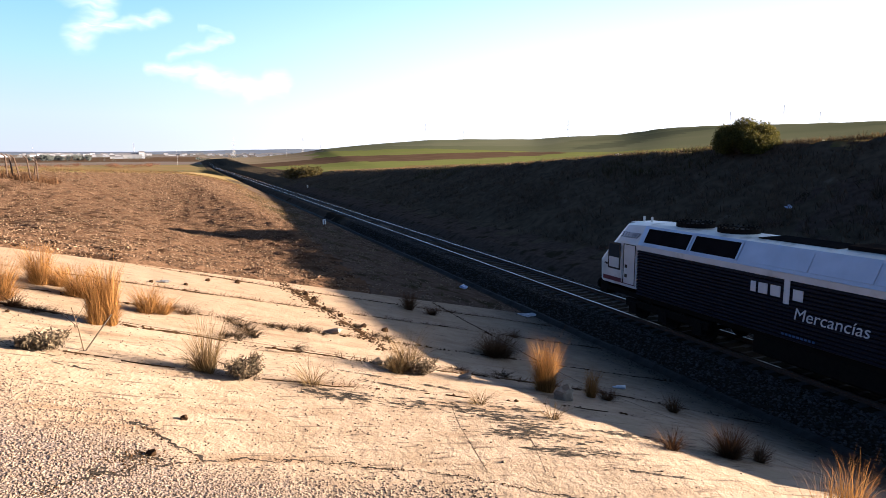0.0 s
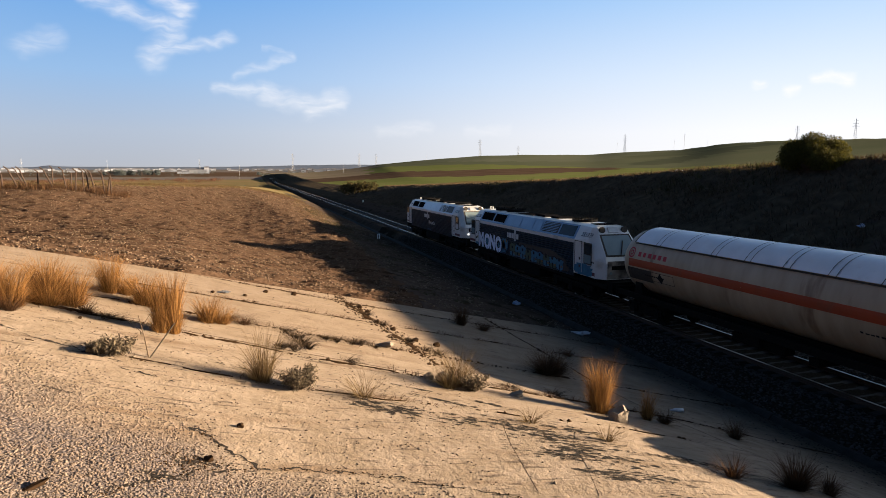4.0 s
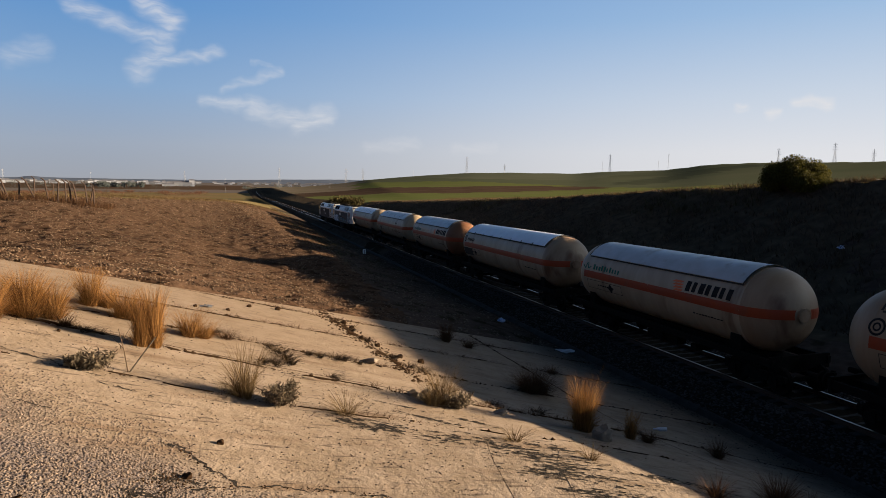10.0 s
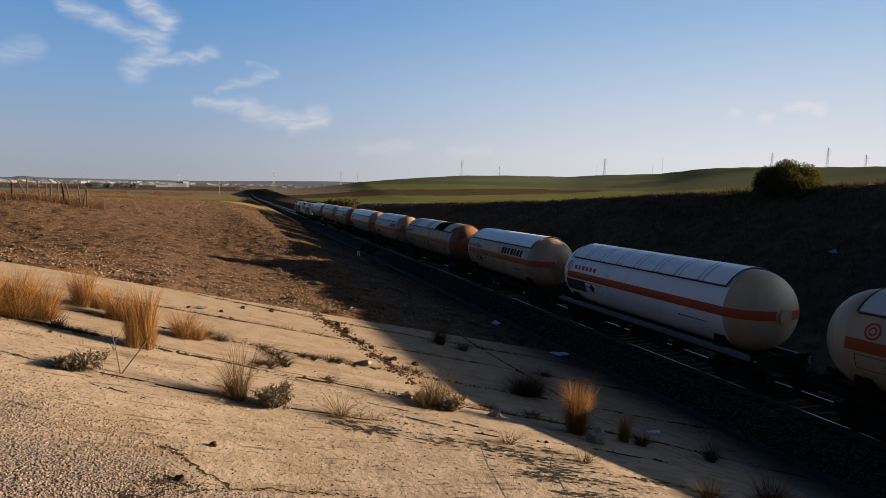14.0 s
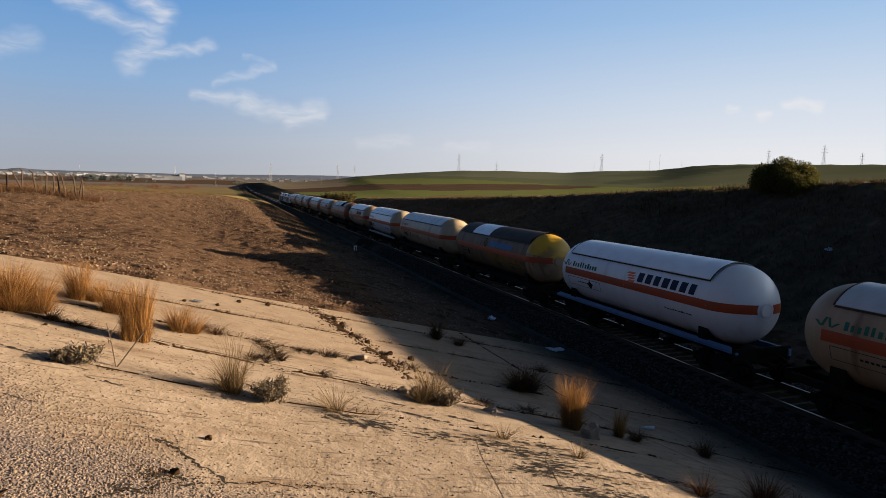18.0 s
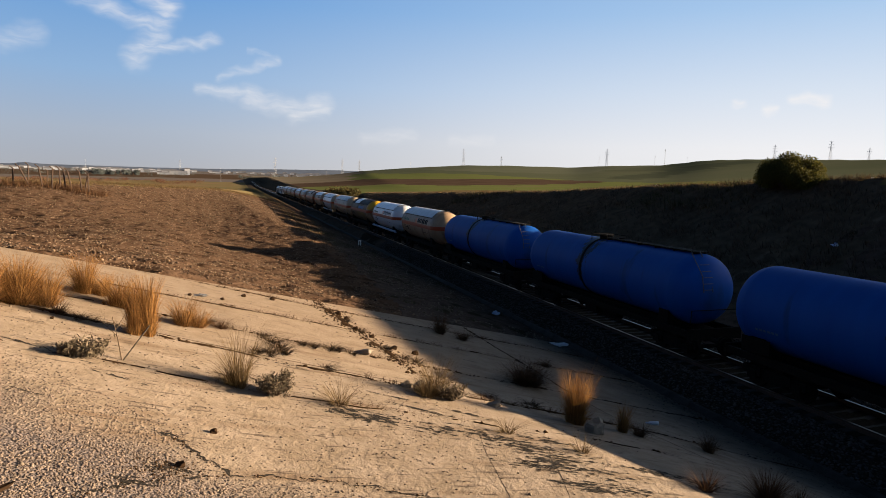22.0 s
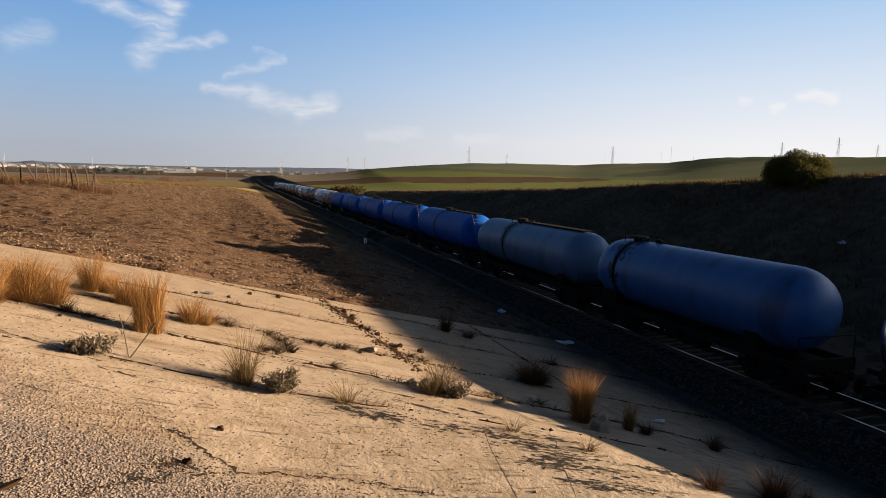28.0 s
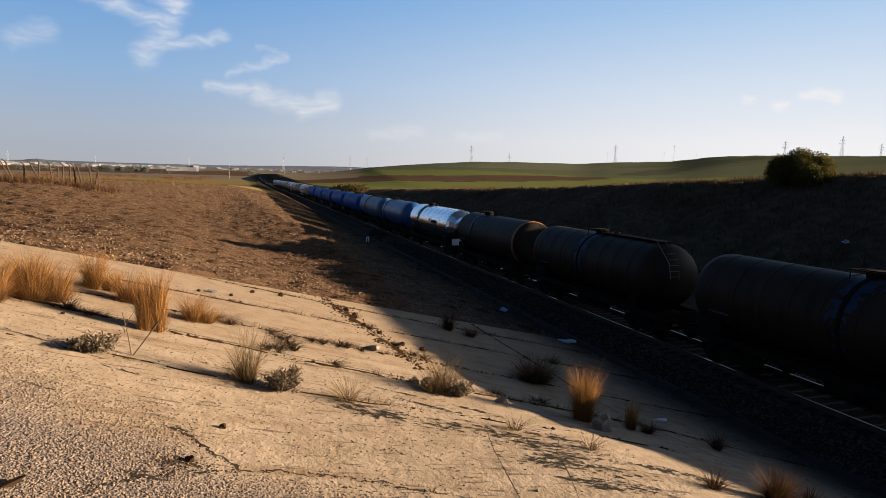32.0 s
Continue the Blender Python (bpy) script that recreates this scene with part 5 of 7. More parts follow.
    boxes("roof_grille", [(-0.62, 0.62, -11.0, -8.2, 4.02, 4.06)], M_GREYPNL, root)
    boxes("roof_grille", [(-0.55, 0.55, -19.2, -18.4, 4.02, 4.05)], M_GREYPNL, root)
    bm = bmesh.new()
    for y in (-1.7, -2.2):
        tube(bm, (0.0, y, 3.95), (0.0, y, 4.2), 0.05, 8)
    box(bm, -0.6, 0.6, -2.9, -1.6, 3.94, 3.99)
    part("horn_mount", bm, M_ROOF, root)
    # cabs
    for front in (True, False):
        def at(x, s, z):
            return Vector((x, s if front else -21.3 - s, z))
        pts = []
        for x in (-1, 1):
            for px, s, z in ((1.43, -3.1, 1.35), (1.43, -3.1, 3.2), (1.03, -3.1, 3.96), (0.6, -3.1, 4.04), (1.42, -0.85, 1.35), (1.42, -0.85, 2.3), (1.40, -1.05, 2.6), (1.32, -1.75, 3.3), (1.0, -1.95, 3.9), (0.6, -2.0, 4.0), (1.1, -0.3, 1.35), (1.12, -0.28, 2.2), (1.08, -0.5, 2.5), (0.92, -1.5, 3.62), (0.85, -1.75, 3.92)):
                pts.append(at(x * px, s, z))
        bm = bmesh.new()
        vs = [bm.verts.new(p) for p in pts]
        hull = bmesh.ops.convex_hull(bm, input=vs)
        bmesh.ops.delete(bm, geom=[g for g in hull["geom_interior"] if isinstance(g, bmesh.types.BMVert)], context="VERTS")
        bmesh.ops.recalc_face_normals(bm, faces=bm.faces[:])
        cab = part("cab", bm, M_CABW, root, "white angular driver's cab")

        def plate(name, pp, mt, out=0.012, label=""):
            q = [at(*p) for p in pp]
            bm = bmesh.new()
            c = Vector((0, at(0, -2.2, 0).y, 2.4))
            nn = (q[1] - q[0]).cross(q[2] - q[0])
            mid = sum(q, Vector()) / len(q)
            if nn.dot(mid - c) < 0:
                q = q[::-1]
            slab_quad(bm, q, out)
            return part(name, bm, mt, cab, label)
        plate("windscreen_frame", [(-1.0, -0.49, 2.5), (1.0, -0.49, 2.5), (0.88, -1.45, 3.56), (-0.88, -1.45, 3.56)], M_LINE, 0.02)
        plate("windscreen", [(-0.90, -0.55, 2.57), (0.90, -0.55, 2.57), (0.79, -1.38, 3.49), (-0.79, -1.38, 3.49)], M_SCREEN, 0.03, "broad raked windscreen")
        bm = bmesh.new()
        tube(bm, at(-0.15, -0.48, 2.58), at(0.3, -1.08, 3.24), 0.028, 6)
        part("wiper", bm, M_LINE, cab)
        for x in (-0.66, 0.66):
            bm = bmesh.new()
            tube(bm, at(x, -1.62, 3.78), at(x, -1.5, 3.80), 0.17, 18)
            part("top_lamp", bm, M_LINE, cab, "round dark marker lamp")
        plate("top_lamp_box", [(-0.3, -1.5, 3.64), (0.3, -1.5, 3.64), (0.28, -1.73, 3.9), (-0.28, -1.73, 3.9)], M_SHIELD, 0.05)
        for x in (-0.85, 0.85):
            bm = bmesh.new()
            tube(bm, at(x, -0.34, 1.68), at(x, -0.24, 1.68), 0.075, 14)
            part("head_lamp", bm, M_LAMP if (x < 0 and not front and not graffiti) else M_SCREEN, cab)
        plate("nose_panel", [(-0.8, -0.285, 1.85), (0.8, -0.285, 1.85), (0.8, -0.285, 2.2), (-0.8, -0.285, 2.2)], M_GREYPNL, 0.012)
        if graffiti and not front:
            plate("soot_stain", [(-1.05, -0.29, 1.38), (1.05, -0.29, 1.38), (1.05, -0.275, 2.3), (-1.05, -0.275, 2.3)], M_GRIME, 0.006, "sooty stained nose")
        for s in (-1, 1):
            plate("maroon_band", [(s * 1.432, -3.05, 1.46), (s * 1.432, -0.87, 1.46), (s * 1.432, -0.87, 1.64), (s * 1.432, -3.05, 1.64)], M_MAROON, 0.008)
            d = plate("cab_door", [(s * 1.432, -2.95, 1.5), (s * 1.432, -2.28, 1.5), (s * 1.432, -2.28, 3.12), (s * 1.432, -2.95, 3.12)], M_CABW, 0.02)
            bm = bmesh.new()
            for (sa, sb, za, zb) in ((-3.0, -2.96, 1.48, 3.16), (-2.27, -2.23, 1.48, 3.16), (-3.0, -2.23, 3.13, 3.16)):
                p, q = at(s * 1.43, sa, za), at(s * 1.456, sb, zb)
                box(bm, min(p.x, q.x), max(p.x, q.x), min(p.y, q.y), max(p.y, q.y), za, zb)
            part("door_surround", bm, M_LINE, cab)
            for z in (1.75, 2.15):
                bm = bmesh.new()
                p, q = at(s * 1.445, -2.5, z), at(s * 1.47, -2.36, z + 0.14)
                box(bm, min(p.x, q.x), max(p.x, q.x), min(p.y, q.y), max(p.y, q.y), p.z, q.z)
                part("door_handle", bm, M_LINE, cab)
            for sa in (-3.06, -2.18):
                bm = bmesh.new()
                tube(bm, at(s * 1.47, sa, 1.5), at(s * 1.47, sa, 3.05), 0.018, 6)
                part("grab_rail", bm, M_SHIELD, cab)
            wf = plate("side_window_frame", [(s * 1.432, -2.02, 1.98), (s * 1.432, -1.2, 1.98), (s * 1.432, -1.2, 3.14), (s * 1.432, -2.02, 3.14)], M_LINE, 0.02)
            plate("side_window", [(s * 1.45, -1.94, 2.52), (s * 1.45, -1.28, 2.52), (s * 1.45, -1.28, 3.06), (s * 1.45, -1.94, 3.06)], M_GLASS, 0.01)
            plate("side_window_lower", [(s * 1.45, -1.94, 2.06), (s * 1.45, -1.28, 2.06), (s * 1.45, -1.28, 2.5), (s * 1.45, -1.94, 2.5)], M_SCREEN if graffiti else M_CABW, 0.01)
            if s < 0:
                bm = bmesh.new()
                for k in range(5):
                    p, q = at(-1.434, -0.95 - k * 0.09 - 0.06, 2.12), at(-1.442, -0.95 - k * 0.09, 2.2)
                    box(bm, min(p.x, q.x), max(p.x, q.x), min(p.y, q.y), max(p.y, q.y), p.z, q.z)
                part("lettering", bm, M_LOGO_DARK, cab)
    # underframe
    boxes("underframe", [(-1.3, 1.3, -21.4, -0.9, 0.95, 1.15), (-1.25, 1.25, -0.95, -0.45, 0.75, 1.35), (-1.25, 1.25, -21.85, -21.35, 0.75, 1.35)], M_DARK, root)
    boxes("fuel_tank", [(-1.3, 1.3, -13.6, -8.8, 0.35, 1.0)], M_DARK, root, bevel=0.06)
    for c in (-4.6, -17.7):
        bg_ = shared("bogie", "loco_bogie", root, pose(0, c, 0), lambda bm: [box(bm, s * 1.2 - 0.08, s * 1.2 + 0.08, -2.3, 2.3, 0.55, 0.85) for s in (-1, 1)] + [box(bm, s * 1.2 - 0.14, s * 1.2 + 0.14, y - 0.22, y + 0.22, 0.3, 0.75) for s in (-1, 1) for y in (-1.8, 0, 1.8)] + [box(bm, -1.2, 1.2, y - 0.15, y + 0.15, 0.55, 0.9) for y in (-0.9, 0.9)], M_DARK)
        for y in (-1.8, 0.0, 1.8):
            shared("wheelset", "wheelset", bg_, pose(0, y, 0.47), wheelset_mesh, M_DARK)
    for y, s in ((-0.55, 1), (-n + 0.55, -1)):
        for x in (-0.88, 0.88):
            shared("buffer", "loco_buffer", root, pose(x, y, 1.05, 0, 0, 0 if s > 0 else 180), lambda bm: (tube(bm, (0, 0, 0), (0, 0.45, 0), 0.09, 10), tube(bm, (0, 0.45, 0), (0, 0.52, 0), 0.25, 16)), M_DARK)
    if graffiti:
        rnd = random.Random(11)

        def blob(name, ya, yb, za, zb, mt, x, label=""):
            bm = bmesh.new()
            c, h = (ya + yb) / 2, (zb + za) / 2
            pp = []
            for k in range(26):
                t = -2 * math.pi * k / 26
                q = rnd.uniform(0.8, 1.1)
                pp.append((x, c + (ya - yb) / 2 * q * math.copysign(abs(math.cos(t)) ** 0.6, math.cos(t)), h + (zb - za) / 2 * q * math.copysign(abs(math.sin(t)) ** 0.6, math.sin(t))))
            slab_quad(bm, pp, 0.002)
            bmesh.ops.recalc_face_normals(bm, faces=bm.faces[:])
            return part(name, bm, mt, root, label)
        # silver letters with dark outlines on a ragged cyan ground
        for ya, yb, za, zb in ((-2.3, -3.1, 1.25, 2.05), (-4.4, -5.4, 1.2, 2.0), (-7.0, -8.5, 1.2, 2.1), (-7.6, -8.9, 1.5, 2.3)):
            blob("graffiti", ya, yb, za, zb, M_GR_CYAN, -1.447, "cyan sprayed background")
        for ya, z in ((-7.95, 1.95), (-8.25, 1.5), (-8.5, 2.05), (-2.55, 1.8)):
            blob("graffiti_spot", ya, ya - 0.2, z, z + 0.18, M_OCHRE, -1.451, "ochre sprayed spot")
        for k, letter in enumerate("MONO"):
            for size, deep, mt, bold, drop in ((1.42, -1.450, M_LOGO_DARK, 0.15, 0.0), (1.42, -1.4535, M_GR_PALE, 0.085, 0.0)):
                text_part("graffiti_letter", letter, root, on_side(-2.95 - (0, 1.27, 2.38, 3.55)[k], 1.3 - 0.05 * (k % 2) + drop, deep), size, mt, "silver block graffiti letter with a dark outline", bold=bold)
        # tangled unreadable letters on a rusty patch
        blob("graffiti", -8.9, -17.6, 1.15, 2.25, M_GR_RUST, -1.446, "rusty brown sprayed patch")
        for k in range(9):
            ya = -9.2 - k * 0.86
            lean = rnd.uniform(-0.08, 0.08)
            top = 2.12 - 0.03 * k + rnd.uniform(-0.08, 0.08)
            blob("graffiti", ya + 0.06, ya - 1.0, 1.18, top + 0.07, M_LOGO_DARK, -1.4485, "black outline of sprayed letters")
            blob("graffiti", ya, ya - 0.92, 1.5 + lean, top, M_GR_CYAN if k % 3 else M_GR_OLIVE, -1.4512)
            blob("graffiti", ya - 0.04, ya - 0.9, 1.24, 1.6 + lean, M_GR_OLIVE if k % 2 else M_GR_CYAN, -1.4525)
            blob("graffiti_spot", ya - 0.3, ya - 0.55, 1.72, 1.92, M_LOGO_DARK, -1.4550)
            blob("graffiti_spot", ya - 0.42, ya - 0.56, 1.25, 1.58, M_LOGO_DARK, -1.4550)
            blob("graffiti_spot", ya - 0.62, ya - 0.86, 1.4, 1.52, M_OCHRE, -1.4560)
        blob("graffiti", -18.3, -20.2, 1.36, 2.0, M_GR_CYAN, -1.456)
    VEHICLES.append(root)


locomotive("dark navy and white diesel locomotive with ribbed sides", M_NAVY, M_UPPER, "333.397", False)
locomotive("grey-blue and white diesel locomotive covered in graffiti", M_GREY2, M_UPPER2, "333.339", True)
L_ = LENGTHS
gas_wagon(L_[2], "dirty white gas tank wagon with ribbed sun shield", M_CREAM, M_CREAM, M_SHIELDW, "double", [("red", -1.6, -4.2)], black_panel=True)
gas_wagon(L_[3], "cream gas tank wagon with scrawled graffiti", M_CREAM, M_CREAM, M_SHIELD, "panels", [("small", -11.2, -12.2)], graffiti=(-9.5, -13.2, 2.05, 2.4))
gas_wagon(L_[4], "streaked white gas tank wagon with rusty brown end", M_CREAM, M_RUSTEND, M_SHIELD, "none", [("green", -1.9, -4.6), ("dark", -9.0, -12.2)])
gas_wagon(L_[5], "cream gas tank wagon with clipped sun shield", M_CREAM, M_BEIGE, M_SHIELDW, "clips", [("darkred", -1.5, -3.4)], black_panel=True)
gas_wagon(L_[6], "dirty cream gas tank wagon with dark lettering", M_CREAM, M_BEIGE, M_SHIELD, "none", [("green", -2.0, -4.8), ("dark", -8.8, -11.8)])
_s0, _s1 = -2.2, -L_[7] + 3.05
_cuts = [(_s0 + (_s1 - _s0) * a, _s0 + (_s1 - _s0) * c, m) for a, c, m in ((0, .2, M_CREAM), (.2, .42, M_SHIELD), (.42, .53, M_CREAM), (.53, .64, M_SHIELD), (.64, .84, M_GREYPNL), (.84, 1, M_CREAM))]
gas_wagon(L_[7], "rust-stained cream gas tank wagon with dark roof panels", M_BEIGE, M_RUSTEND, M_SHIELD, "double", [("darkred", -1.6, -3.6)], shield_panels=_cuts, graffiti=(-5.5, -10.5, 1.9, 2.35))
gas_wagon(L_[8], "grimy cream gas tank wagon with bold dark lettering", M_CREAM, M_BEIGE, M_SHIELDW, "none", [("green", -1.7, -4.0), ("dark", -7.1, -10.8)])
gas_wagon(L_[9], "clean white gas tank wagon with ribbed sun shield", M_CLEAN, M_CREAM, M_SHIELDW, "double", [("red", -1.5, -4.0)], skirt=M_LADDER, black_panel=True)
gas_wagon(L_[10], "cream gas tank wagon with many shield ribs", M_CREAM, M_CREAM, M_SHIELD, "double", [("red", -2.5, -4.6)], graffiti=(-3.0, -8.5, 1.95, 2.45))
_n = L_[11]
_s0, _s1 = -2.2, -_n + 3.05
_cuts = [(_s0, -4.3, M_BROWNSH), (-4.3, -7.4, M_SHIELDW), (-7.4, _s1, M_BROWNSH)]
_w = gas_wagon(_n, "brown and yellow patched gas tank wagon with rusty shield", M_BROWNT, M_BEIGE, M_SHIELD, "none", [], shield_panels=_cuts)
_bm = bmesh.new()
_rr = dome_rings(-_n + 3.0, -1, 1.508, 1.3, 14, 0.95)
for (_ya, _ra), (_yb, _rb) in zip(_rr[:-1], _rr[1:-1]):
    _g = [[_bm.verts.new((_q * math.sin(radians(_a)), _y - 0.004, TANK_Z + _q * math.cos(radians(_a)))) for _a in range(-75, 76, 10)] for _y, _q in ((_ya, _ra), (_yb, _rb))]
    for _i in range(15):
        _bm.faces.new((_g[0][_i], _g[0][_i + 1], _g[1][_i + 1], _g[1][_i]))
bmesh.ops.recalc_face_normals(_bm, faces=_bm.faces[:])
part("yellow_cap", _bm, M_YELLOW, _w, "faded yellow paint on the tank's end", smooth=True)
_bm = bmesh.new()
curved(_bm, 1.507, -116, -98, -7.6, -13.0, na=6, ny=1, slant=1.0)
bmesh.ops.recalc_face_normals(_bm, faces=_bm.faces[:])
part("yellow_patch", _bm, M_OCHRE, _w, "faded yellow paint patch")
emblem_ring(_w, 1.5, -7.3, 3.12, 0.3, M_LOGO_DARK, "dark ring emblem")
glyph_bars(_w, "lettering", 1.5, -7.9, -11.6, 2.92, 3.28, 9, M_LOGO_BLUE, "blue bars of a company's lettering", slant=-0.12, fill=0.85)
gas_wagon(L_[12], "clean white gas tank wagon with bright orange belt", M_CLEAN, M_CLEAN, M_SHIELDW, "none", [("green", -1.6, -4.3), ("navy", -7.3, -11.5)], skirt=M_SKIRT)
gas_wagon(L_[13], "beige streaked gas tank wagon with bold dark lettering", M_BEIGE, M_BEIGE, M_SHIELD, "none", [("green", -1.7, -4.2), ("dark", -7.1, -11.0)])
for _k in range(14, 19):
    oil_wagon(L_[_k], "deep blue tank wagon with strap, walkway and ladder", M_BLUE, M_BLUE, band=6.9)
oil_wagon(L_[19], "faded grey-blue tank wagon with dark strap", M_GREYBLUE, M_GREYBLUE, band=6.0, dome=1.3, ladder=False)
oil_wagon(L_[20], "dull blue tank wagon with strap near its front", M_BLUE2, M_BLUE2, band=2.6, dome=1.4, walkway=False, ladder=False)
oil_wagon(L_[21], "shiny aluminium-clad tank wagon with crumpled cone end", M_ALU, M_ALU, band=4.4, dome=0.95, walkway=False, ladder=False, ribs=9, cone=True, logo=True, board=True)
oil_wagon(L_[22], "oily black-brown tank wagon with rusty rim at its flat end", M_BLACKT, M_BLACKT, band=4.0, dome=0.5, walkway=False, ladder=False, square=0.3, rim=True)
oil_wagon(L_[23], "black-brown ribbed tank wagon with rear ladder", M_BLACKT, M_BLACKT, band=6.5, dome=1.3, ribs=8)
oil_wagon(L_[24], "black-brown ribbed tank wagon with faded lettering", M_BLACKT, M_BLACKT, band=7.2, dome=1.0, ribs=10, ladder=False)

# ---- plants ----
M_GOLD = tinted("golden_dry_grass", (0.06276, 0.02713, 0.007373), (0.2952, 0.1516, 0.0478), leaf=0.3)
M_DULL = tinted("dull_brown_grass", (0.0264, 0.013, 0.0065), (0.0898, 0.0454, 0.0204), leaf=0.2)
M_GREYSHRUB = tinted("grey_green_shrub", (0.0468, 0.037, 0.0243), (0.1337, 0.104, 0.0699), leaf=0.2)
M_BANKGRASS = tinted("dark_bank_grass", (0.0282, 0.0222, 0.015), (0.1008, 0.0756, 0.0534))
M_RIMGRASS = tinted("pale_rim_grass", (0.0477, 0.03017, 0.01307), (0.1462, 0.09652, 0.04356), leaf=0.2)
M_WEED = tinted("olive_weed", (0.0234, 0.0218, 0.0101), (0.0664, 0.0586, 0.0274), leaf=0.2)
M_LEAF = tinted("olive_bush_leaf", (0.02555, 0.0285, 0.005742), (0.1039, 0.09071, 0.01984), leaf=0.25)
M_LEAF2 = tinted("pale_bush_leaf", (0.039, 0.033, 0.0102), (0.084, 0.066, 0.024), leaf=0.25)
M_BARK = shade("grey_bark", (0.054, 0.042, 0.03), (0.09, 0.072, 0.054), 8.0, 0.95, bump=0.6, bump_scale=20)
M_TWIG = shade("dry_twig", (0.05, 0.03, 0.0175), (0.09, 0.06, 0.035), 10.0, 0.9)
M_SCRUB = tinted("reddish_scrub", (0.0538, 0.0246, 0.0143), (0.1076, 0.0513, 0.0292))
# tree colour greyed and paled to paint in the haze
M_FARTREE = tinted("haze_paled_tree", (0.0455, 0.0546, 0.0546), (0.078, 0.0884, 0.0858))


def blades(n, radius, height, width, seed, lean=0.5, droop=0.35, inner=0.3):
    """Thin bent blades rising from a clump's base; arrays of verts and quads."""
    rs = np.random.RandomState(seed)
    a = rs.uniform(0, 2 * np.pi, n)
    r = radius * inner * np.sqrt(rs.rand(n))
    base = np.stack([r * np.cos(a), r * np.sin(a), np.zeros(n)], -1)
    b = a + rs.normal(0, 0.6, n)
    out = np.stack([np.cos(b), np.sin(b), np.zeros(n)], -1)
    h = height * (0.3 + 0.7 * rs.rand(n) ** 0.8)
    sp = radius * lean * rs.uniform(0.05, 1.0, n) ** 0.8
    w = width * rs.uniform(0.6, 1.2, n)
    across = np.stack([-np.sin(b + rs.normal(0, 1, n)), np.cos(b), np.zeros(n)], -1)
    bend = np.stack([-np.sin(b), np.cos(b), np.zeros(n)], -1) * (radius * 0.35 * rs.normal(0, 1, n))[:, None]
    vs = []
    for t in (0.0, 0.4, 0.75, 1.0):
        mid = base + out * (sp * (t + droop * t * t))[:, None] + bend * t * t
        mid[:, 2] = h * (t - droop * 0.35 * t ** 3)
        k = (w * (1 - 0.85 * t))[:, None]
        vs += [mid - across * k, mid + across * k]
    v = np.stack(vs, 1)                                      # n, 8, 3
    f = np.array([(0, 1, 3, 2), (2, 3, 5, 4), (4, 5, 7, 6)])
    return v.reshape(-1, 3), (f[None] + 8 * np.arange(n)[:, None, None]).reshape(-1, 4)


def paved_z(x, y):
    return float(revetment_z(x, y)) if past_revetment(x, y) < 0 and x < FOOT_X else float(ground_z(x, y))


def tuft(name, x, y, h, r, n, mat, label, seed, width=0.005, lean=0.6, droop=0.4, group="grass tufts on the paving"):
    h, r, n = h * 1.42, r * 1.1, int(n * 2.1)
    v, f = blades(n, r * 1.15, h, width, seed, lean, droop, inner=0.25)
    v2, f2 = blades(n // 2, r * 1.0, h * 0.45, width * 1.1, seed + 50, lean * 1.2, 0.7, inner=0.4)      # short drooping skirt
    v3, f3 = blades(max(6, n // 22), r * 1.1, h * 1.3, width * 0.6, seed + 90, lean * 1.3, 0.5, inner=0.4)       # a few long stalks
    v, f = np.concatenate([v, v2, v3]), np.concatenate([f, f2 + len(v), f3 + len(v) + len(v2)])
    ob = link_mesh(name, v, f, [mat])
    ob.location = (x, y, paved_z(x, y) - 0.02)
    tagged(ob, label, "grass tuft" if "shrub" not in name else "shrub", group=group)
    return ob


GOLD = "tall tuft of golden dry grass in a paving joint"
for k, (x, y, h, r, n) in enumerate(((-3.89, 13.33, 0.772, 0.525, 420), (-3.26, 15.36, 0.799, 0.381, 330), (-3.54, 13.54, 0.696, 0.443, 300), (-4.31, 12.67, 0.698, 0.485, 340), (-4.63, 12.77, 0.704, 0.469, 300), (-4.04, 13.63, 0.784, 0.422, 300), (-2.48, 14.73, 0.637, 0.415, 280), (-2.26, 14.68, 0.478, 0.342, 180), (-1.66, 12.73, 1.04, 0.302, 460), (-1.86, 12.64, 0.819, 0.253, 240), (-1.13, 14.14, 0.567, 0.416, 220), (-0.85, 14.24, 0.385, 0.385, 140), (-2.96, 15.47, 0.472, 0.378, 200), (6.74, 11.06, 1, 0.408, 460), (6.18, 4.25, 0.7, 0.3, 60), (6.50, 4.21, 0.8, 0.3, 80), (6.74, 4.37, 0.75, 0.3, 70), (7.91, 11.03, 0.6, 0.2, 170))):
    tuft("grass_tuft", x, y, h, r, n, M_GOLD, GOLD, 100 + k, lean=0.6 if k not in (8, 9, 13, 14, 15, 16) else 0.45, droop=0.5, width=0.004)
for k, (x, y, h, r, n) in enumerate(((-4.24, 12.41, 0.277, 0.215, 130), (-3.23, 13.10, 0.231, 0.198, 90), (8.26, 10.91, 0.265, 0.204, 110), (7.37, 14.85, 0.6, 0.5, 300), (7.70, 15.01, 0.52, 0.48, 240), (10.09, 10.83, 0.378, 0.263, 120), (7.69, 6.98, 0.42, 0.27, 300), (8.25, 6.88, 0.283, 0.17, 110), (6.80, 20.47, 0.65, 0.304, 200), (7.53, 20.17, 0.303, 0.303, 130), (-0.40, 14.53, 0.198, 0.277, 90), (6.71, 7.19, 0.283, 0.237, 70), (9.90, 18.35, 0.27, 0.27, 80))):
    tuft("grass_tuft", x, y, h, r, n, M_DULL, "low tuft of dull brown grass in a paving joint", 140 + k, lean=0.9)
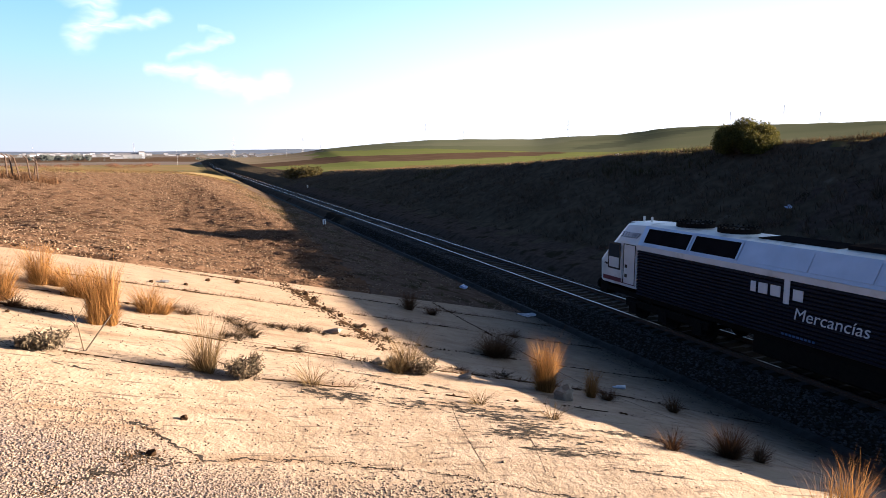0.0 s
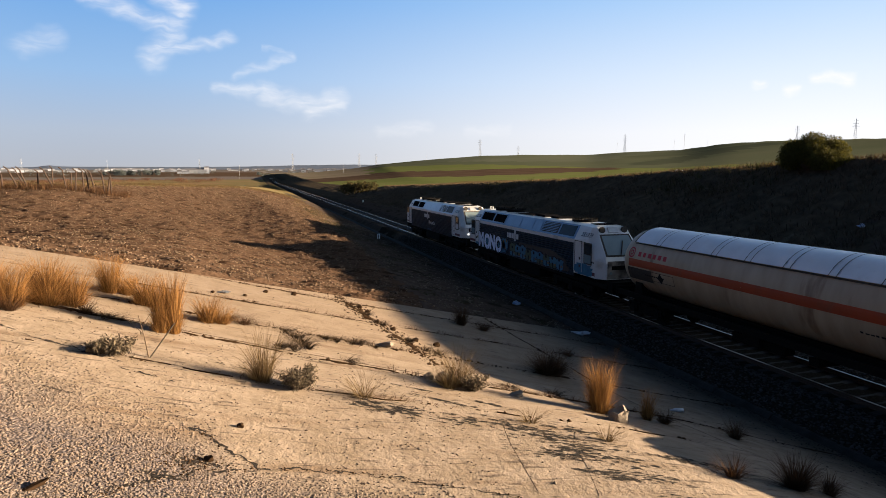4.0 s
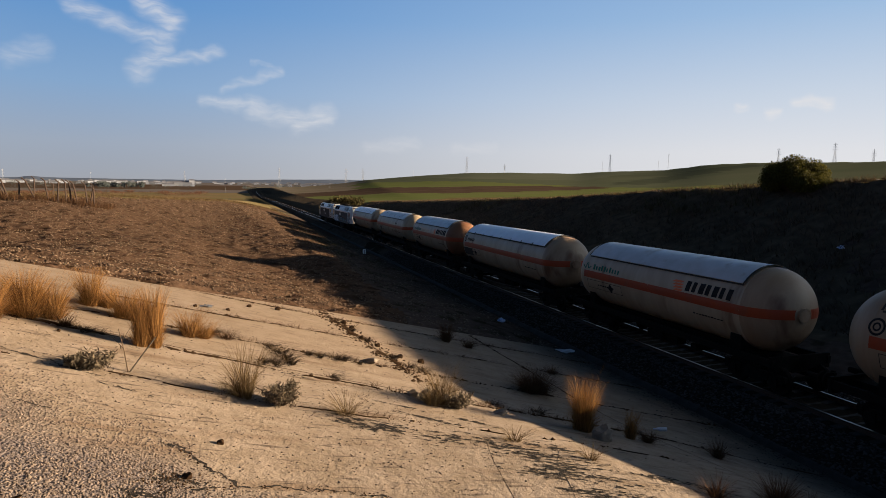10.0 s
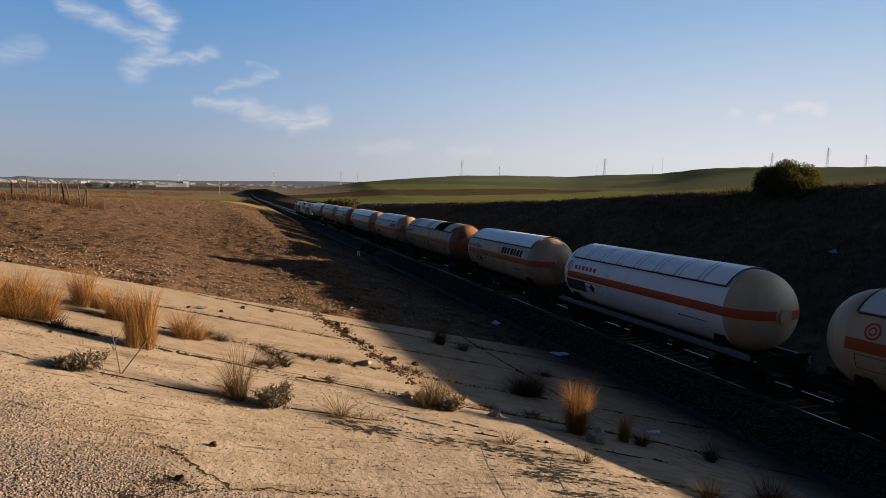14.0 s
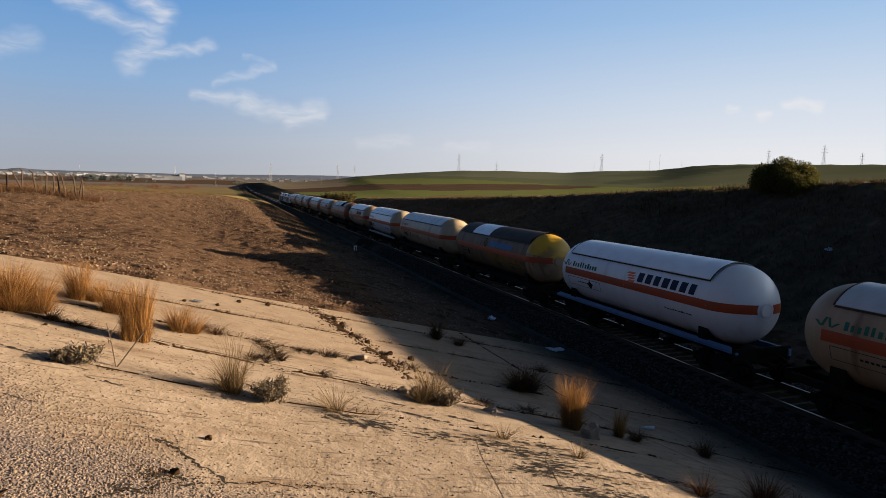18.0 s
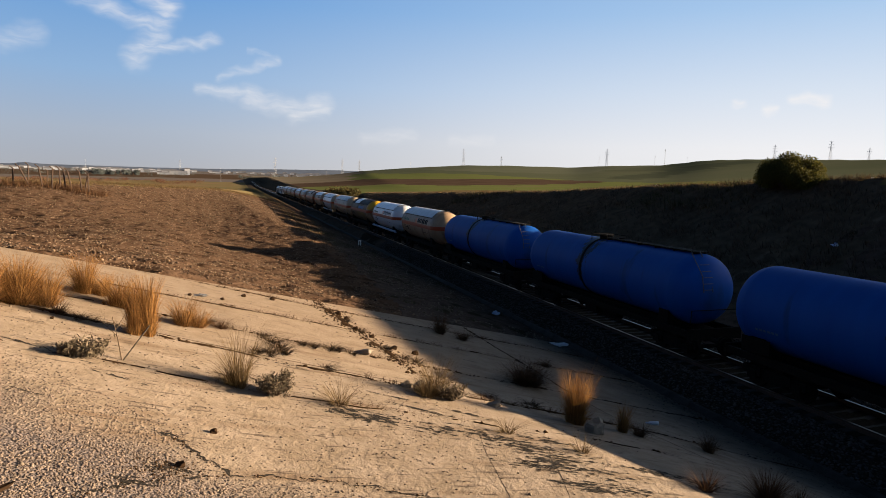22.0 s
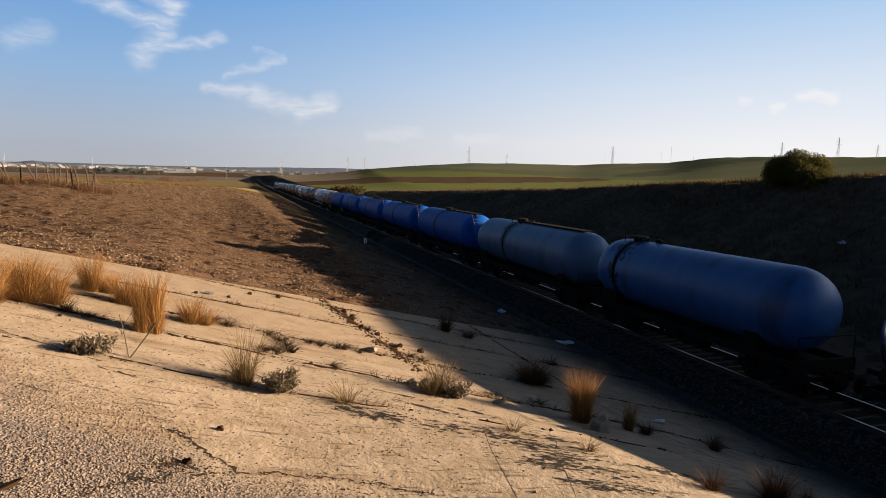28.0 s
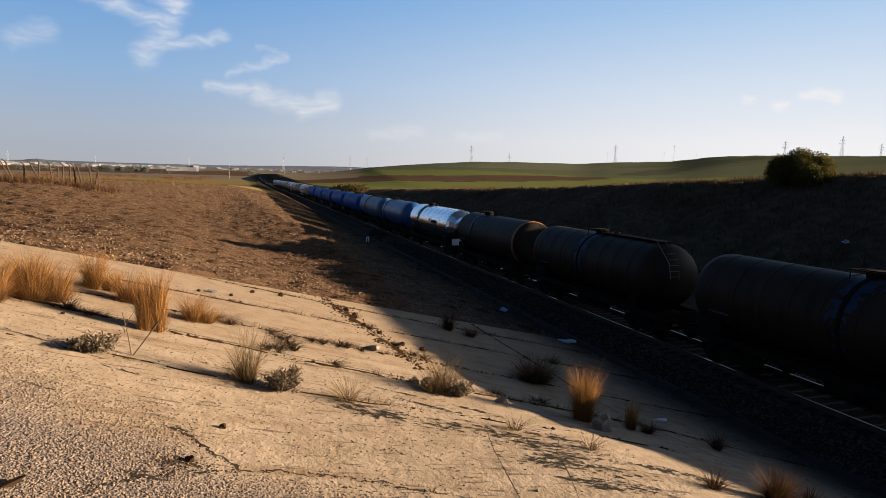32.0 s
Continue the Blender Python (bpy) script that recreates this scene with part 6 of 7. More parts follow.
for k, (x, y, h, r, n) in enumerate(((0.00, 10.44, 0.934, 0.302, 80), (-0.09, 10.50, 0.442, 0.265, 150), (1.62, 10.14, 0.412, 0.392, 60), (3.85, 11.78, 0.768, 0.409, 150), (3.57, 11.52, 0.459, 0.357, 120), (5.44, 8.65, 0.292, 0.243, 40), (4.42, 9.44, 0.251, 0.251, 40))):
    tuft("grass_tuft", x, y, h, r, n, M_RIMGRASS, "thin straw-coloured grass with bare stalks", 170 + k, width=0.004, lean=0.9, droop=0.5)


def shrub(x, y, h, r, n, seed):
    """A twiggy low shrub with small leaves."""
    rs = np.random.RandomState(seed)
    root = tagged(new("shrub"), "low grey-green shrub with fine leaves on the paving", "shrub", group="shrubs on the paving")
    root.location = (x, y, paved_z(x, y))
    bm = bmesh.new()
    tips = []
    for k in range(34):
        a, q = rs.uniform(0, 2 * np.pi), r * rs.uniform(0.3, 1.0)
        tip = Vector((q * math.cos(a), q * math.sin(a), h * rs.uniform(0.5, 1.0)))
        tube(bm, (0, 0, -0.02), tip, 0.006, 4)
        tips.append(tip)
    part("twig", bm, M_TWIG, root)
    t = np.array([tips[i] for i in rs.randint(0, 34, n)]) * rs.uniform(0.35, 1.05, (n, 1)) + rs.normal(0, 0.035, (n, 3))
    d1, d2 = rs.normal(0, 1, (n, 3)), rs.normal(0, 1, (n, 3))
    d1 /= np.linalg.norm(d1, axis=1)[:, None]
    d2 /= np.linalg.norm(d2, axis=1)[:, None]
    s = rs.uniform(0.012, 0.028, (n, 1))
    v = np.stack([t - d1 * s * 1.8, t + d2 * s * 0.6, t + d1 * s * 1.8, t - d2 * s * 0.6], 1).reshape(-1, 3)
    tagged(link_mesh("foliage", v, np.arange(4 * n).reshape(-1, 4), [M_GREYSHRUB], parent=root), kind="stuff")


shrub(0.57, 10.26, 0.39, 0.37, 1900, 1)
shrub(-2.24, 10.76, 0.26, 0.32, 1400, 2)
shrub(-2.47, 10.65, 0.21, 0.22, 900, 3)
shrub(4.10, 11.48, 0.35, 0.35, 1200, 4)


def weed_heap(x, y, h, r, n, seed):
    """A crumpled heap of dead dark weeds caught in a joint."""
    v, f = blades(n, r * 0.9, h, 0.011, seed, 1.3, 0.9, inner=0.9)
    w, g = blades(n // 3, r * 0.7, h * 1.6, 0.005, seed + 1, 1.2, 0.6, inner=0.8)
    ob = link_mesh("dead_weed", np.concatenate([v, w]), np.concatenate([f, g + len(v)]), [M_DEADWEED])
    ob.location = (x, y, paved_z(x, y) - 0.02)
    tagged(ob, "crumpled dark brown dead weed in a paving joint", "weed", group="dead weeds in the joints")


M_DEADWEED = tinted("dead_weed", (0.013, 0.0075, 0.0032), (0.065, 0.038, 0.015))
for k, (x, y, h, r) in enumerate(((0.45, 14.45, 0.10, 0.22), (0.66, 14.05, 0.16, 0.24), (0.80, 13.65, 0.17, 0.22), (0.86, 13.25, 0.15, 0.20), (0.30, 12.95, 0.14, 0.20), (0.55, 12.95, 0.13, 0.22), (1.36, 14.45, 0.10, 0.16), (1.62, 14.40, 0.12, 0.16), (2.02, 14.50, 0.15, 0.22), (2.20, 14.52, 0.12, 0.16), (2.55, 14.45, 0.08, 0.14), (4.05, 15.2, 0.12, 0.16), (4.3, 14.9, 0.14, 0.18), (3.72, 15.9, 0.12, 0.16), (3.35, 17.6, 0.12, 0.16), (3.1, 18.8, 0.1, 0.16), (1.65, 12.55, 0.07, 0.2), (5.2, 12.4, 0.08, 0.2), (6.3, 12.3, 0.1, 0.2), (-0.75, 14.85, 0.08, 0.18), (-2.9, 13.0, 0.12, 0.2))):
    weed_heap(x, y, h, r, 130, 400 + 3 * k)


def twig_pair():
    root = tagged(new("dead_sapling"), "leafless forked dead sapling on the paving", "sapling")
    root.location = (-1.80, 10.86, paved_z(-1.80, 10.86))
    bm = bmesh.new()
    tube(bm, (0, 0, -0.03), (-0.05, 0, 0.35), 0.009, 6)
    tube(bm, (-0.05, 0, 0.35), (-0.12, 0, 0.72), 0.006, 6)
    tube(bm, (-0.06, 0, 0.4), (-0.3, 0.05, 0.66), 0.004, 5)
    tube(bm, (-0.08, 0, 0.5), (0.06, 0.05, 0.74), 0.004, 5)
    part("stem", bm, M_TWIG, root)
    bm = bmesh.new()
    tube(bm, (0, 0, -0.03), (0.42, 0, 0.55), 0.013, 6)
    part("branch", bm, M_BARK, root)


twig_pair()


def cane(points, label="thin dark thorny cane bent over the paving"):
    """A thorny stem from point to point."""
    root = tagged(new("thorny_cane"), label, "dry stem", group="dry canes")
    bm = bmesh.new()
    rnd = random.Random(len(points) + int(points[0][0] * 10))
    for p, q in zip(points, points[1:]):
        tube(bm, p, q, 0.003, 5)
        for k in range(3):
            c = Vector(p).lerp(Vector(q), (k + 0.5) / 3)
            tube(bm, c, c + Vector((rnd.uniform(-0.03, 0.03), rnd.uniform(-0.03, 0.03), rnd.uniform(0.0, 0.02))), 0.003, 4)
    part("stem", bm, M_TWIG, root)


def lie(x, y, up):
    return (x, y, paved_z(x, y) + up)


cane([lie(5.25, 9.50, 0.001), lie(4.97, 8.86, 0.001), lie(4.66, 8.37, 0.001), lie(4.33, 7.37, 0.001), lie(3.93, 6.37, 0.001)])
cane([lie(3.80, 9.21, 0.001), lie(3.55, 8.31, 0.001), lie(3.36, 7.42, 0.001), lie(3.18, 6.55, 0.001)])
cane([lie(4.66, 8.37, 0.012), lie(4.80, 8.38, 0.05), lie(4.93, 8.40, 0.09)])


def clumps(name, xs, ys, zs, h, mat, seed, label, category, per=6, width=0.02, radius=0.3, lean=0.8):
    """Many clumps of grass as one covering."""
    n = len(xs)
    rs = np.random.RandomState(seed)
    v, f = blades(n * per, radius, 1.0, width, seed, lean, 0.4, inner=1.0)
    v = v.reshape(n, per * 8, 3)
    s = rs.uniform(0.5, 1.15, (n, 1)) * h
    v[..., 2] *= s
    v += np.stack([xs, ys, zs], -1)[:, None]
    return tagged(link_mesh(name, v.reshape(-1, 3), f, [mat]), label, category, kind="stuff")


def vegetation():
    rs = np.random.RandomState(8)
    # right bank
    n = 15000
    x, y = rs.uniform(26.2, 42.5, n), 6 + 190 * rs.rand(n) ** 1.7
    d = noise2(x, y, 0.16, 21) + 0.6 * noise2(x, y, 0.6, 22) + 0.25 * (x > 29)
    keep = d > -0.25
    x, y = x[keep], y[keep]
    clumps("bank_grass", x, y, ground_z(x, y) - 0.05, 0.62, M_BANKGRASS, 31, "dark dry grass and weeds covering the cutting bank", "grass", per=7, width=0.022, radius=0.4)
    n = 2600
    x, y = rs.uniform(26.0, 41.0, n), 8 + 120 * rs.rand(n) ** 1.4
    keep = noise2(x, y, 0.1, 27) > 0.25
    x, y = x[keep], y[keep]
    clumps("bank_scrub", x, y, ground_z(x, y) - 0.05, 0.95, M_WEED, 37, "olive scrub patches on the cutting bank", "scrub", per=12, width=0.03, radius=0.55)
    # rim above it
    n = 4200
    x, y = 41.3 + rs.exponential(1.3, n), 20 + 190 * rs.rand(n) ** 1.1
    clumps("rim_grass", x, y, ground_z(x, y) - 0.05, 0.6, M_RIMGRASS, 32, "pale dry grass along the bank's rim", "grass", per=6, width=0.02, radius=0.35)
    # left side of the cutting
    n = 2600
    x, y = rs.uniform(7.2, 14.0, n), rs.uniform(24.5, 110, n)
    d = noise2(x, y, 0.25, 23) + 0.7 * noise2(x, y, 0.9, 24)
    keep = d > 0.15 + 0.1 * (x - 9)
    x, y = x[keep], y[keep]
    clumps("cutting_weeds", x, y, ground_z(x, y) - 0.03, 0.34, M_WEED, 33, "olive and brown weeds on the cutting's side", "weeds", per=9, width=0.012, radius=0.3)
    n = 1500
    x, y = rs.uniform(7.0, 14.0, n), rs.uniform(24.5, 130, n)
    clumps("cutting_stalks", x, y, ground_z(x, y) - 0.03, 0.3, M_DULL, 36, "sparse dry stalks on the cutting's side", "weeds", per=4, width=0.008, radius=0.2)
    n = 2200
    x = rs.uniform(3.0, 10.5, n)
    y = rs.uniform(62, 175, n)
    keep = (x - 6.6 - 0.03 * (y - 30) > -2.5 + 1.5 * noise2(x, y, 0.2, 25)) & (x - 7.9 - 0.03 * (y - 30) < 1.2)
    x, y = x[keep], y[keep]
    clumps("field_edge_grass", x, y, ground_z(x, y) - 0.03, 0.4, M_RIMGRASS, 34, "straw-coloured grass along the field's edge", "grass", per=7, width=0.012, radius=0.3)
    # far end of the field and fence line
    n = 3600
    x = rs.uniform(-42, 9, n)
    y = field_edge(x) + rs.normal(1.5, 3.5, n)
    clumps("field_end_grass", x, y, ground_z(x, y) - 0.03, 0.6, M_RIMGRASS, 35, "dry grass at the far end of the ploughed field", "grass", per=6, width=0.02, radius=0.4)
    n = 900
    x, y = rs.uniform(-36, -13.5, n), rs.normal(74.5, 1.6, n)
    clumps("fence_grass", x, y, ground_z(x, y) - 0.03, 0.95, M_DULL, 38, "tall brown weeds along the old fence", "weeds", per=8, width=0.02, radius=0.4)
    # plants in the paving's joints
    xs, ys = [], []
    for row, x0, x1, n in ((20.2, -1.5, 14, 260), (17.3, -2, 12, 260), (14.7, -4, 13.5, 420), (12.65, -7, 13.5, 380), (10.4, -6, 4, 110)):
        for k in range(n):
            xx = rs.uniform(x0, x1)
            if noise2(xx, row, 0.7, 28) > 0.0:
                xs.append(xx), ys.append(float(row_y(row, xx)))
    xs, ys = np.array(xs) + rs.normal(0, 0.03, len(xs)), np.array(ys) + rs.normal(0, 0.03, len(ys))
    keep = past_revetment(xs, ys) < 0
    xs, ys = xs[keep], ys[keep]
    clumps("joint_weeds", xs, ys, revetment_z(xs, ys) - 0.03, 0.13, M_DULL, 39, "small dry weeds in the paving joints", "weeds", per=10, width=0.005, radius=0.16)


vegetation()


def crown_bush(name, x, y, w, d, h, n, mat, seed, label, size=0.16, droop=False):
    """A wide bush: stems, limbs and a crown of many leaf sprays with gaps."""
    rs = np.random.RandomState(seed)
    root = tagged(new(name), label, "bush")
    root.location = (x, y, float(ground_z(x, y)) - 0.1)
    bm = bmesh.new()
    lobes, lobe_n = [], 34 if droop else 16
    for k in range(lobe_n):
        a, q = rs.uniform(0, 2 * np.pi), math.sqrt(rs.rand())
        c = Vector((w * 0.5 * q * math.cos(a) * 0.8, d * 0.5 * q * math.sin(a) * 0.8, h * (rs.uniform(0.35, 0.74) * math.sqrt(1.02 - q * q) + 0.1 if droop else rs.uniform(0.30, 0.80) * (1.08 - 0.42 * q * q))))
        tube(bm, (c.x * 0.15, c.y * 0.15, 0), c * 0.7, 0.07, 6)
        tube(bm, c * 0.7, c, 0.035, 5)
        lobes.append((c, rs.uniform(0.17, 0.23) * min(w, 2 * h) if droop else rs.uniform(0.2, 0.32) * min(w, 2 * h)))
    part("trunk", bm, M_BARK, root)
    pick = rs.randint(0, lobe_n, n)
    dirs = rs.normal(0, 1, (n, 3))
    dirs /= np.linalg.norm(dirs, axis=1)[:, None]
    c = np.array([lobes[i][0] for i in pick]) + dirs * np.array([lobes[i][1] for i in pick])[:, None] * rs.uniform(0.55, 1.08, (n, 1)) * [1, 1, 0.8]
    c[:, 2] = np.clip(c[:, 2], 0.1, h)
    d1, d2 = dirs + rs.normal(0, 0.7, (n, 3)), rs.normal(0, 1, (n, 3))
    if droop:                                               # hanging sprays
        d1 = d1 * [0.6, 0.6, 1.0] - [0, 0, 0.9]
    d1 /= np.linalg.norm(d1, axis=1)[:, None]
    d2 /= np.linalg.norm(d2, axis=1)[:, None]
    s = size * rs.uniform(0.6, 1.3, (n, 1))
    v = np.stack([c - d1 * s, c + d2 * s * 0.45, c + d1 * s, c - d2 * s * 0.45], 1).reshape(-1, 3)
    tagged(link_mesh("crown", v, np.arange(4 * n).reshape(-1, 4), [mat], parent=root), kind="stuff")


crown_bush("round_bush", 39.9, 37.0, 4.7, 4.4, 2.85, 60000, M_LEAF, 1, "wide dense olive-green bush on the bank's rim", 0.075, droop=True)
crown_bush("pale_bush", 29.5, 196.0, 9.0, 7.0, 4.2, 2600, M_LEAF2, 2, "pale sunlit bush beside the railway", 0.3)
crown_bush("pale_bush", 33.5, 192.0, 5.0, 5.0, 3.2, 1200, M_LEAF2, 5, "pale sunlit bush beside the railway", 0.3)

# ---- stones ----
M_CLOD = tinted("soil_clod", (0.034, 0.021, 0.014), (0.165, 0.112, 0.072))
M_DIRT = shade("dark_soil_crumb", (0.01602, 0.00949, 0.005733), (0.04247, 0.02548, 0.01474), 2.0, 0.95, spec=0.0)
M_ROCK = shade("pale_rock", (0.124, 0.0961, 0.0713), (0.186, 0.1519, 0.1147), 6.0, 0.9, bump=0.8, bump_scale=18, deep=0.03)
M_FOOT = tinted("dirty_gravel", (0.0084, 0.00714, 0.00588), (0.0504, 0.042, 0.0336))
M_PEBBLE = tinted("paving_pebble", (0.0641, 0.047, 0.0369), (0.1795, 0.1368, 0.1062))


CRACKS = (
    ([(-0.84, 8.11), (-0.72, 7.86), (-0.56, 7.69), (-0.46, 7.46), (-0.26, 7.33), (-0.07, 7.08)], 0.03),
    ([(-1.34, 6.42), (-1.12, 6.61), (-0.95, 6.79), (-0.69, 6.98), (-0.51, 6.91), (-0.07, 7.08), (0.34, 7.10), (0.64, 7.12), (1.06, 7.09), (1.50, 6.96), (1.98, 6.77)], 0.024),
    ([(-1.99, 5.72), (-1.67, 6.10), (-1.34, 6.42)], 0.02),
    ([(1.98, 6.77), (2.69, 6.52), (3.36, 6.01), (4.10, 5.47)], 0.012),
)


def stones():
    rs = np.random.RandomState(12)
    n = 300000
    x = rs.uniform(-34, 9.5, n)
    y = 17 + 125 * rs.rand(n) ** 1.9
    keep = (past_revetment(x, y) > 0.15) & (y < field_edge(x)) & (x < plough_to(y) + 0.5 * noise2(x, y, 0.6, 7)) & (x > -12 - 0.35 * y)
    x, y = x[keep], y[keep]
    s = (0.012 + 0.058 * rs.rand(len(x)) ** 3.5) * (1 + 0.006 * (y - 30))
    row = 0.75 * x + 0.66 * y
    lift = ease(8.2, 6.5, x) * (0.02 * np.sin(row * 2 * np.pi / 0.9) + 0.06 * noise2(x, y, 1.6, 1) + 0.15 * noise2(x * 0.4, y, 3.6, 2))
    scatter_stones("soil_clods", x, y, ground_z(x, y) + lift + s * 0.25, s, M_CLOD, 13, "sunlit clods of ploughed brown soil", "soil clods")
    n = 9000
    x, y = rs.uniform(7.0, 14.0, n), rs.uniform(24, 90, n)
    scatter_stones("cutting_stones", x, y, ground_z(x, y), 0.02 + 0.06 * rs.rand(n) ** 3, M_EARTHSTONE, 14, "small stones on the cutting's side", "stones")
    # coarse worn surface of the paving near the road
    n = 90000
    x, y = rs.uniform(-6, 3.0, n), 4.4 + 8.5 * rs.rand(n) ** 1.4
    d = 0.6 * x + y + 1.3 * noise2(x, y, 0.8, 41)
    keep = rs.rand(n) < np.clip((7.6 - d) / 1.5, 0.05, 1)
    x, y = x[keep], y[keep]
    scatter_stones("paving_grit", x, y, revetment_z(x, y) + 0.001, rs.uniform(0.007, 0.024, len(x)), M_PEBBLE, 15, "coarse exposed grit of the worn paving", "grit")
    # gravel and dirt gathered at the foot of the slope
    n = 9000
    x, y = FOOT_X + 0.2 - rs.exponential(0.55, n), rs.uniform(3, 60, n)
    x = np.clip(x, 10, FOOT_X + 0.2)
    scatter_stones("foot_gravel", x, y, np.where((past_revetment(x, y) < 0) & (x < FOOT_X), revetment_z(x, y), ground_z(x, y)), rs.uniform(0.012, 0.04, n), M_FOOT, 18, "dark gravel and dirt at the slope's foot", "gravel")
    # soil and crumbs along the fold and the joints
    xs, ys = [], []
    for k in range(1900):
        y = 13.6 + 8.0 * rs.rand()
        xs.append(3.3 + 0.19 * (17.5 - y) + rs.normal(0, 0.16 + 0.012 * (y - 13.6))), ys.append(y)
    for row, x0, x1, n in ((20.2, -3, 14, 900), (17.3, -3, 14, 900), (14.7, -5, 14, 1500), (12.65, -7, 14, 1000), (10.4, -6, 8, 160)):
        for k in range(n):
            e = rs.uniform(x0, x1)
            if noise2(e, row, 0.9, 43) > -0.15:
                xs.append(e), ys.append(float(row_y(row, e)) + rs.normal(0, 0.06))
    for k in range(260):
        y = 17.3 + 6 * rs.rand()
        xs.append(8.85 + 0.035 * (19 - y) + rs.normal(0, 0.05)), ys.append(y)
    # crumbs along the cracks near the road
    for line, w in CRACKS:
        for (ax, ay), (bx, by) in zip(line, line[1:]):
            for k in range(int(170 * math.hypot(bx - ax, by - ay))):
                t = rs.rand()
                xs.append(ax + (bx - ax) * t + rs.normal(0, w * 1.5)), ys.append(ay + (by - ay) * t + rs.normal(0, w * 1.5))
    # dark crumbs heaped here draw the pit's shaded hollow
    for k in range(900):
        xs.append(-0.77 + rs.normal(0, 0.18)), ys.append(7.14 + rs.normal(0, 0.12))
    x, y = np.array(xs), np.array(ys)
    keep = (past_revetment(x, y) < 0.3) & (x < FOOT_X)
    x, y = x[keep], y[keep]
    scatter_stones("joint_soil", x, y, revetment_z(x, y) - 0.004, (0.006 + 0.06 * rs.rand(len(x)) ** 4) * np.where(y < 9.3, 0.45, 1.0), M_DIRT, 16, "dark soil crumbs in joints and cracks", "soil")
    n = 1500
    x, y = rs.uniform(-8, 14, n), rs.uniform(5, 25, n)
    keep = past_revetment(x, y) < 0
    x, y = x[keep], y[keep]
    scatter_stones("loose_stones", x, y, revetment_z(x, y), 0.008 + 0.03 * rs.rand(len(x)) ** 3, M_EARTHSTONE, 17, "small loose stones strewn on the paving", "stones")


M_EARTHSTONE = shade("earthy_stone", (0.072, 0.054, 0.03744), (0.144, 0.1116, 0.0792), 2.0, 0.9)
stones()


def rock(name, x, y, sx, sy, sz, seed, label, mat=None, turn=0.0, up=0.0):
    rs = np.random.RandomState(seed)
    bm = bmesh.new()
    bmesh.ops.create_icosphere(bm, subdivisions=2, radius=1.0)
    for v in bm.verts:
        c = v.co.copy()
        q = 1 + 0.12 * rs.randn()
        c = Vector([math.copysign(abs(a) ** 0.6, a) for a in c]) * q
        v.co = Vector((c.x * sx, c.y * sy, c.z * sz))
    me = bpy.data.meshes.new(name)
    bm.to_mesh(me)
    bm.free()
    me.materials.append(mat or M_ROCK)
    ob = new(name, me)
    ob.location, ob.rotation_euler = (x, y, paved_z(x, y) + sz * 0.55 + up), (0.1, -0.25, turn)
    tagged(ob, label, "rock", group="rocks on the paving")


rock("rock", 6.77, 10.38, 0.202, 0.161, 0.171, 1, "rounded pale boulder beside a grass tuft", turn=0.4)
rock("rock", 3.57, 11.98, 0.173, 0.122, 0.112, 2, "pale angular rock among dry grass", turn=0.8)
rock("rock", 3.30, 12.11, 0.101, 0.081, 0.081, 3, "small grey rock among dry grass")
rock("rock", 5.04, 11.51, 0.154, 0.0926, 0.0514, 4, "flat pale block of broken concrete", turn=-0.2)
rock("rock", 2.91, 14.80, 0.271, 0.0968, 0.0677, 5, "long flat block in the joint", turn=-0.7)
for k, (x, y, s) in enumerate(((3.28, 17.82, 0.0646), (3.61, 17.10, 0.076), (3.22, 19.19, 0.0804), (3.06, 19.78, 0.0875), (4.03, 16.13, 0.0787), (4.59, 15.97, 0.0898), (0.14, 19.30, 0.0644), (1.00, 19.82, 0.0769), (-0.43, 18.04, 0.0505), (-1.25, 17.65, 0.0501), (-3.21, 12.63, 0.0334), (-0.32, 8.30, 0.0456))):
    rock("clod", x, y, s, s * 0.8, s * 0.8, 10 + k, "dark clod of soil on the paving", M_DIRT)


# ---- moss and dark stains, as thin crusts on the concrete; cracks with painted shade ----
M_CRUST_SHADE = shade("dark_crust_and_crack_shade", (0.010, 0.0083, 0.0068), (0.030, 0.024, 0.019), 18.0, 0.95, bump=1.0, bump_scale=40, spec=0.1)


CRUST_V, CRUST_F = [], []


def crust(x, y, long, wide, seed, thresh=0.22):
    """A ragged crust of small flakes, stretched along the slope."""
    ax, ay = 0.93, -0.37
    ca, cb = 0.022, 0.009
    a, b = np.meshgrid(np.arange(-long * 0.75, long * 0.75, ca), np.arange(-wide * 0.75, wide * 0.75, cb))
    a, b = a.ravel(), b.ravel()
    body = 0.75 - 1.5 * np.hypot(a / long, b / wide)
    m = 0.75 * body + 0.35 * noise2(a, b * 4.0, 2.2, seed) + 0.6 * noise2(a, b * 4.0, 6.0, seed + 1) + 0.75 * noise2(a, b * 2.6, 17.0, seed + 2) > thresh + 0.3
    p, q = a[m][:, None], b[m][:, None]
    u = p + np.array([-0.5, 0.5, 0.5, -0.5]) * ca * 1.15
    w = q + np.array([-0.5, -0.5, 0.5, 0.5]) * cb * 1.15
    u, w = u + 0.010 * noise2(u, w, 40.0, 3), w + 0.005 * noise2(u, w, 40.0, 4)
    px, py = x + ax * u - ay * w, y + ay * u + ax * w
    pz = revetment_z(px, py) + 0.006 + 0.004 * noise2(px, py, 30.0, 5)
    o = len(CRUST_V)
    CRUST_V.extend(np.stack([px, py, pz], -1).reshape(-1, 3).tolist())
    CRUST_F.extend((np.arange(px.size).reshape(-1, 4) + o).tolist())


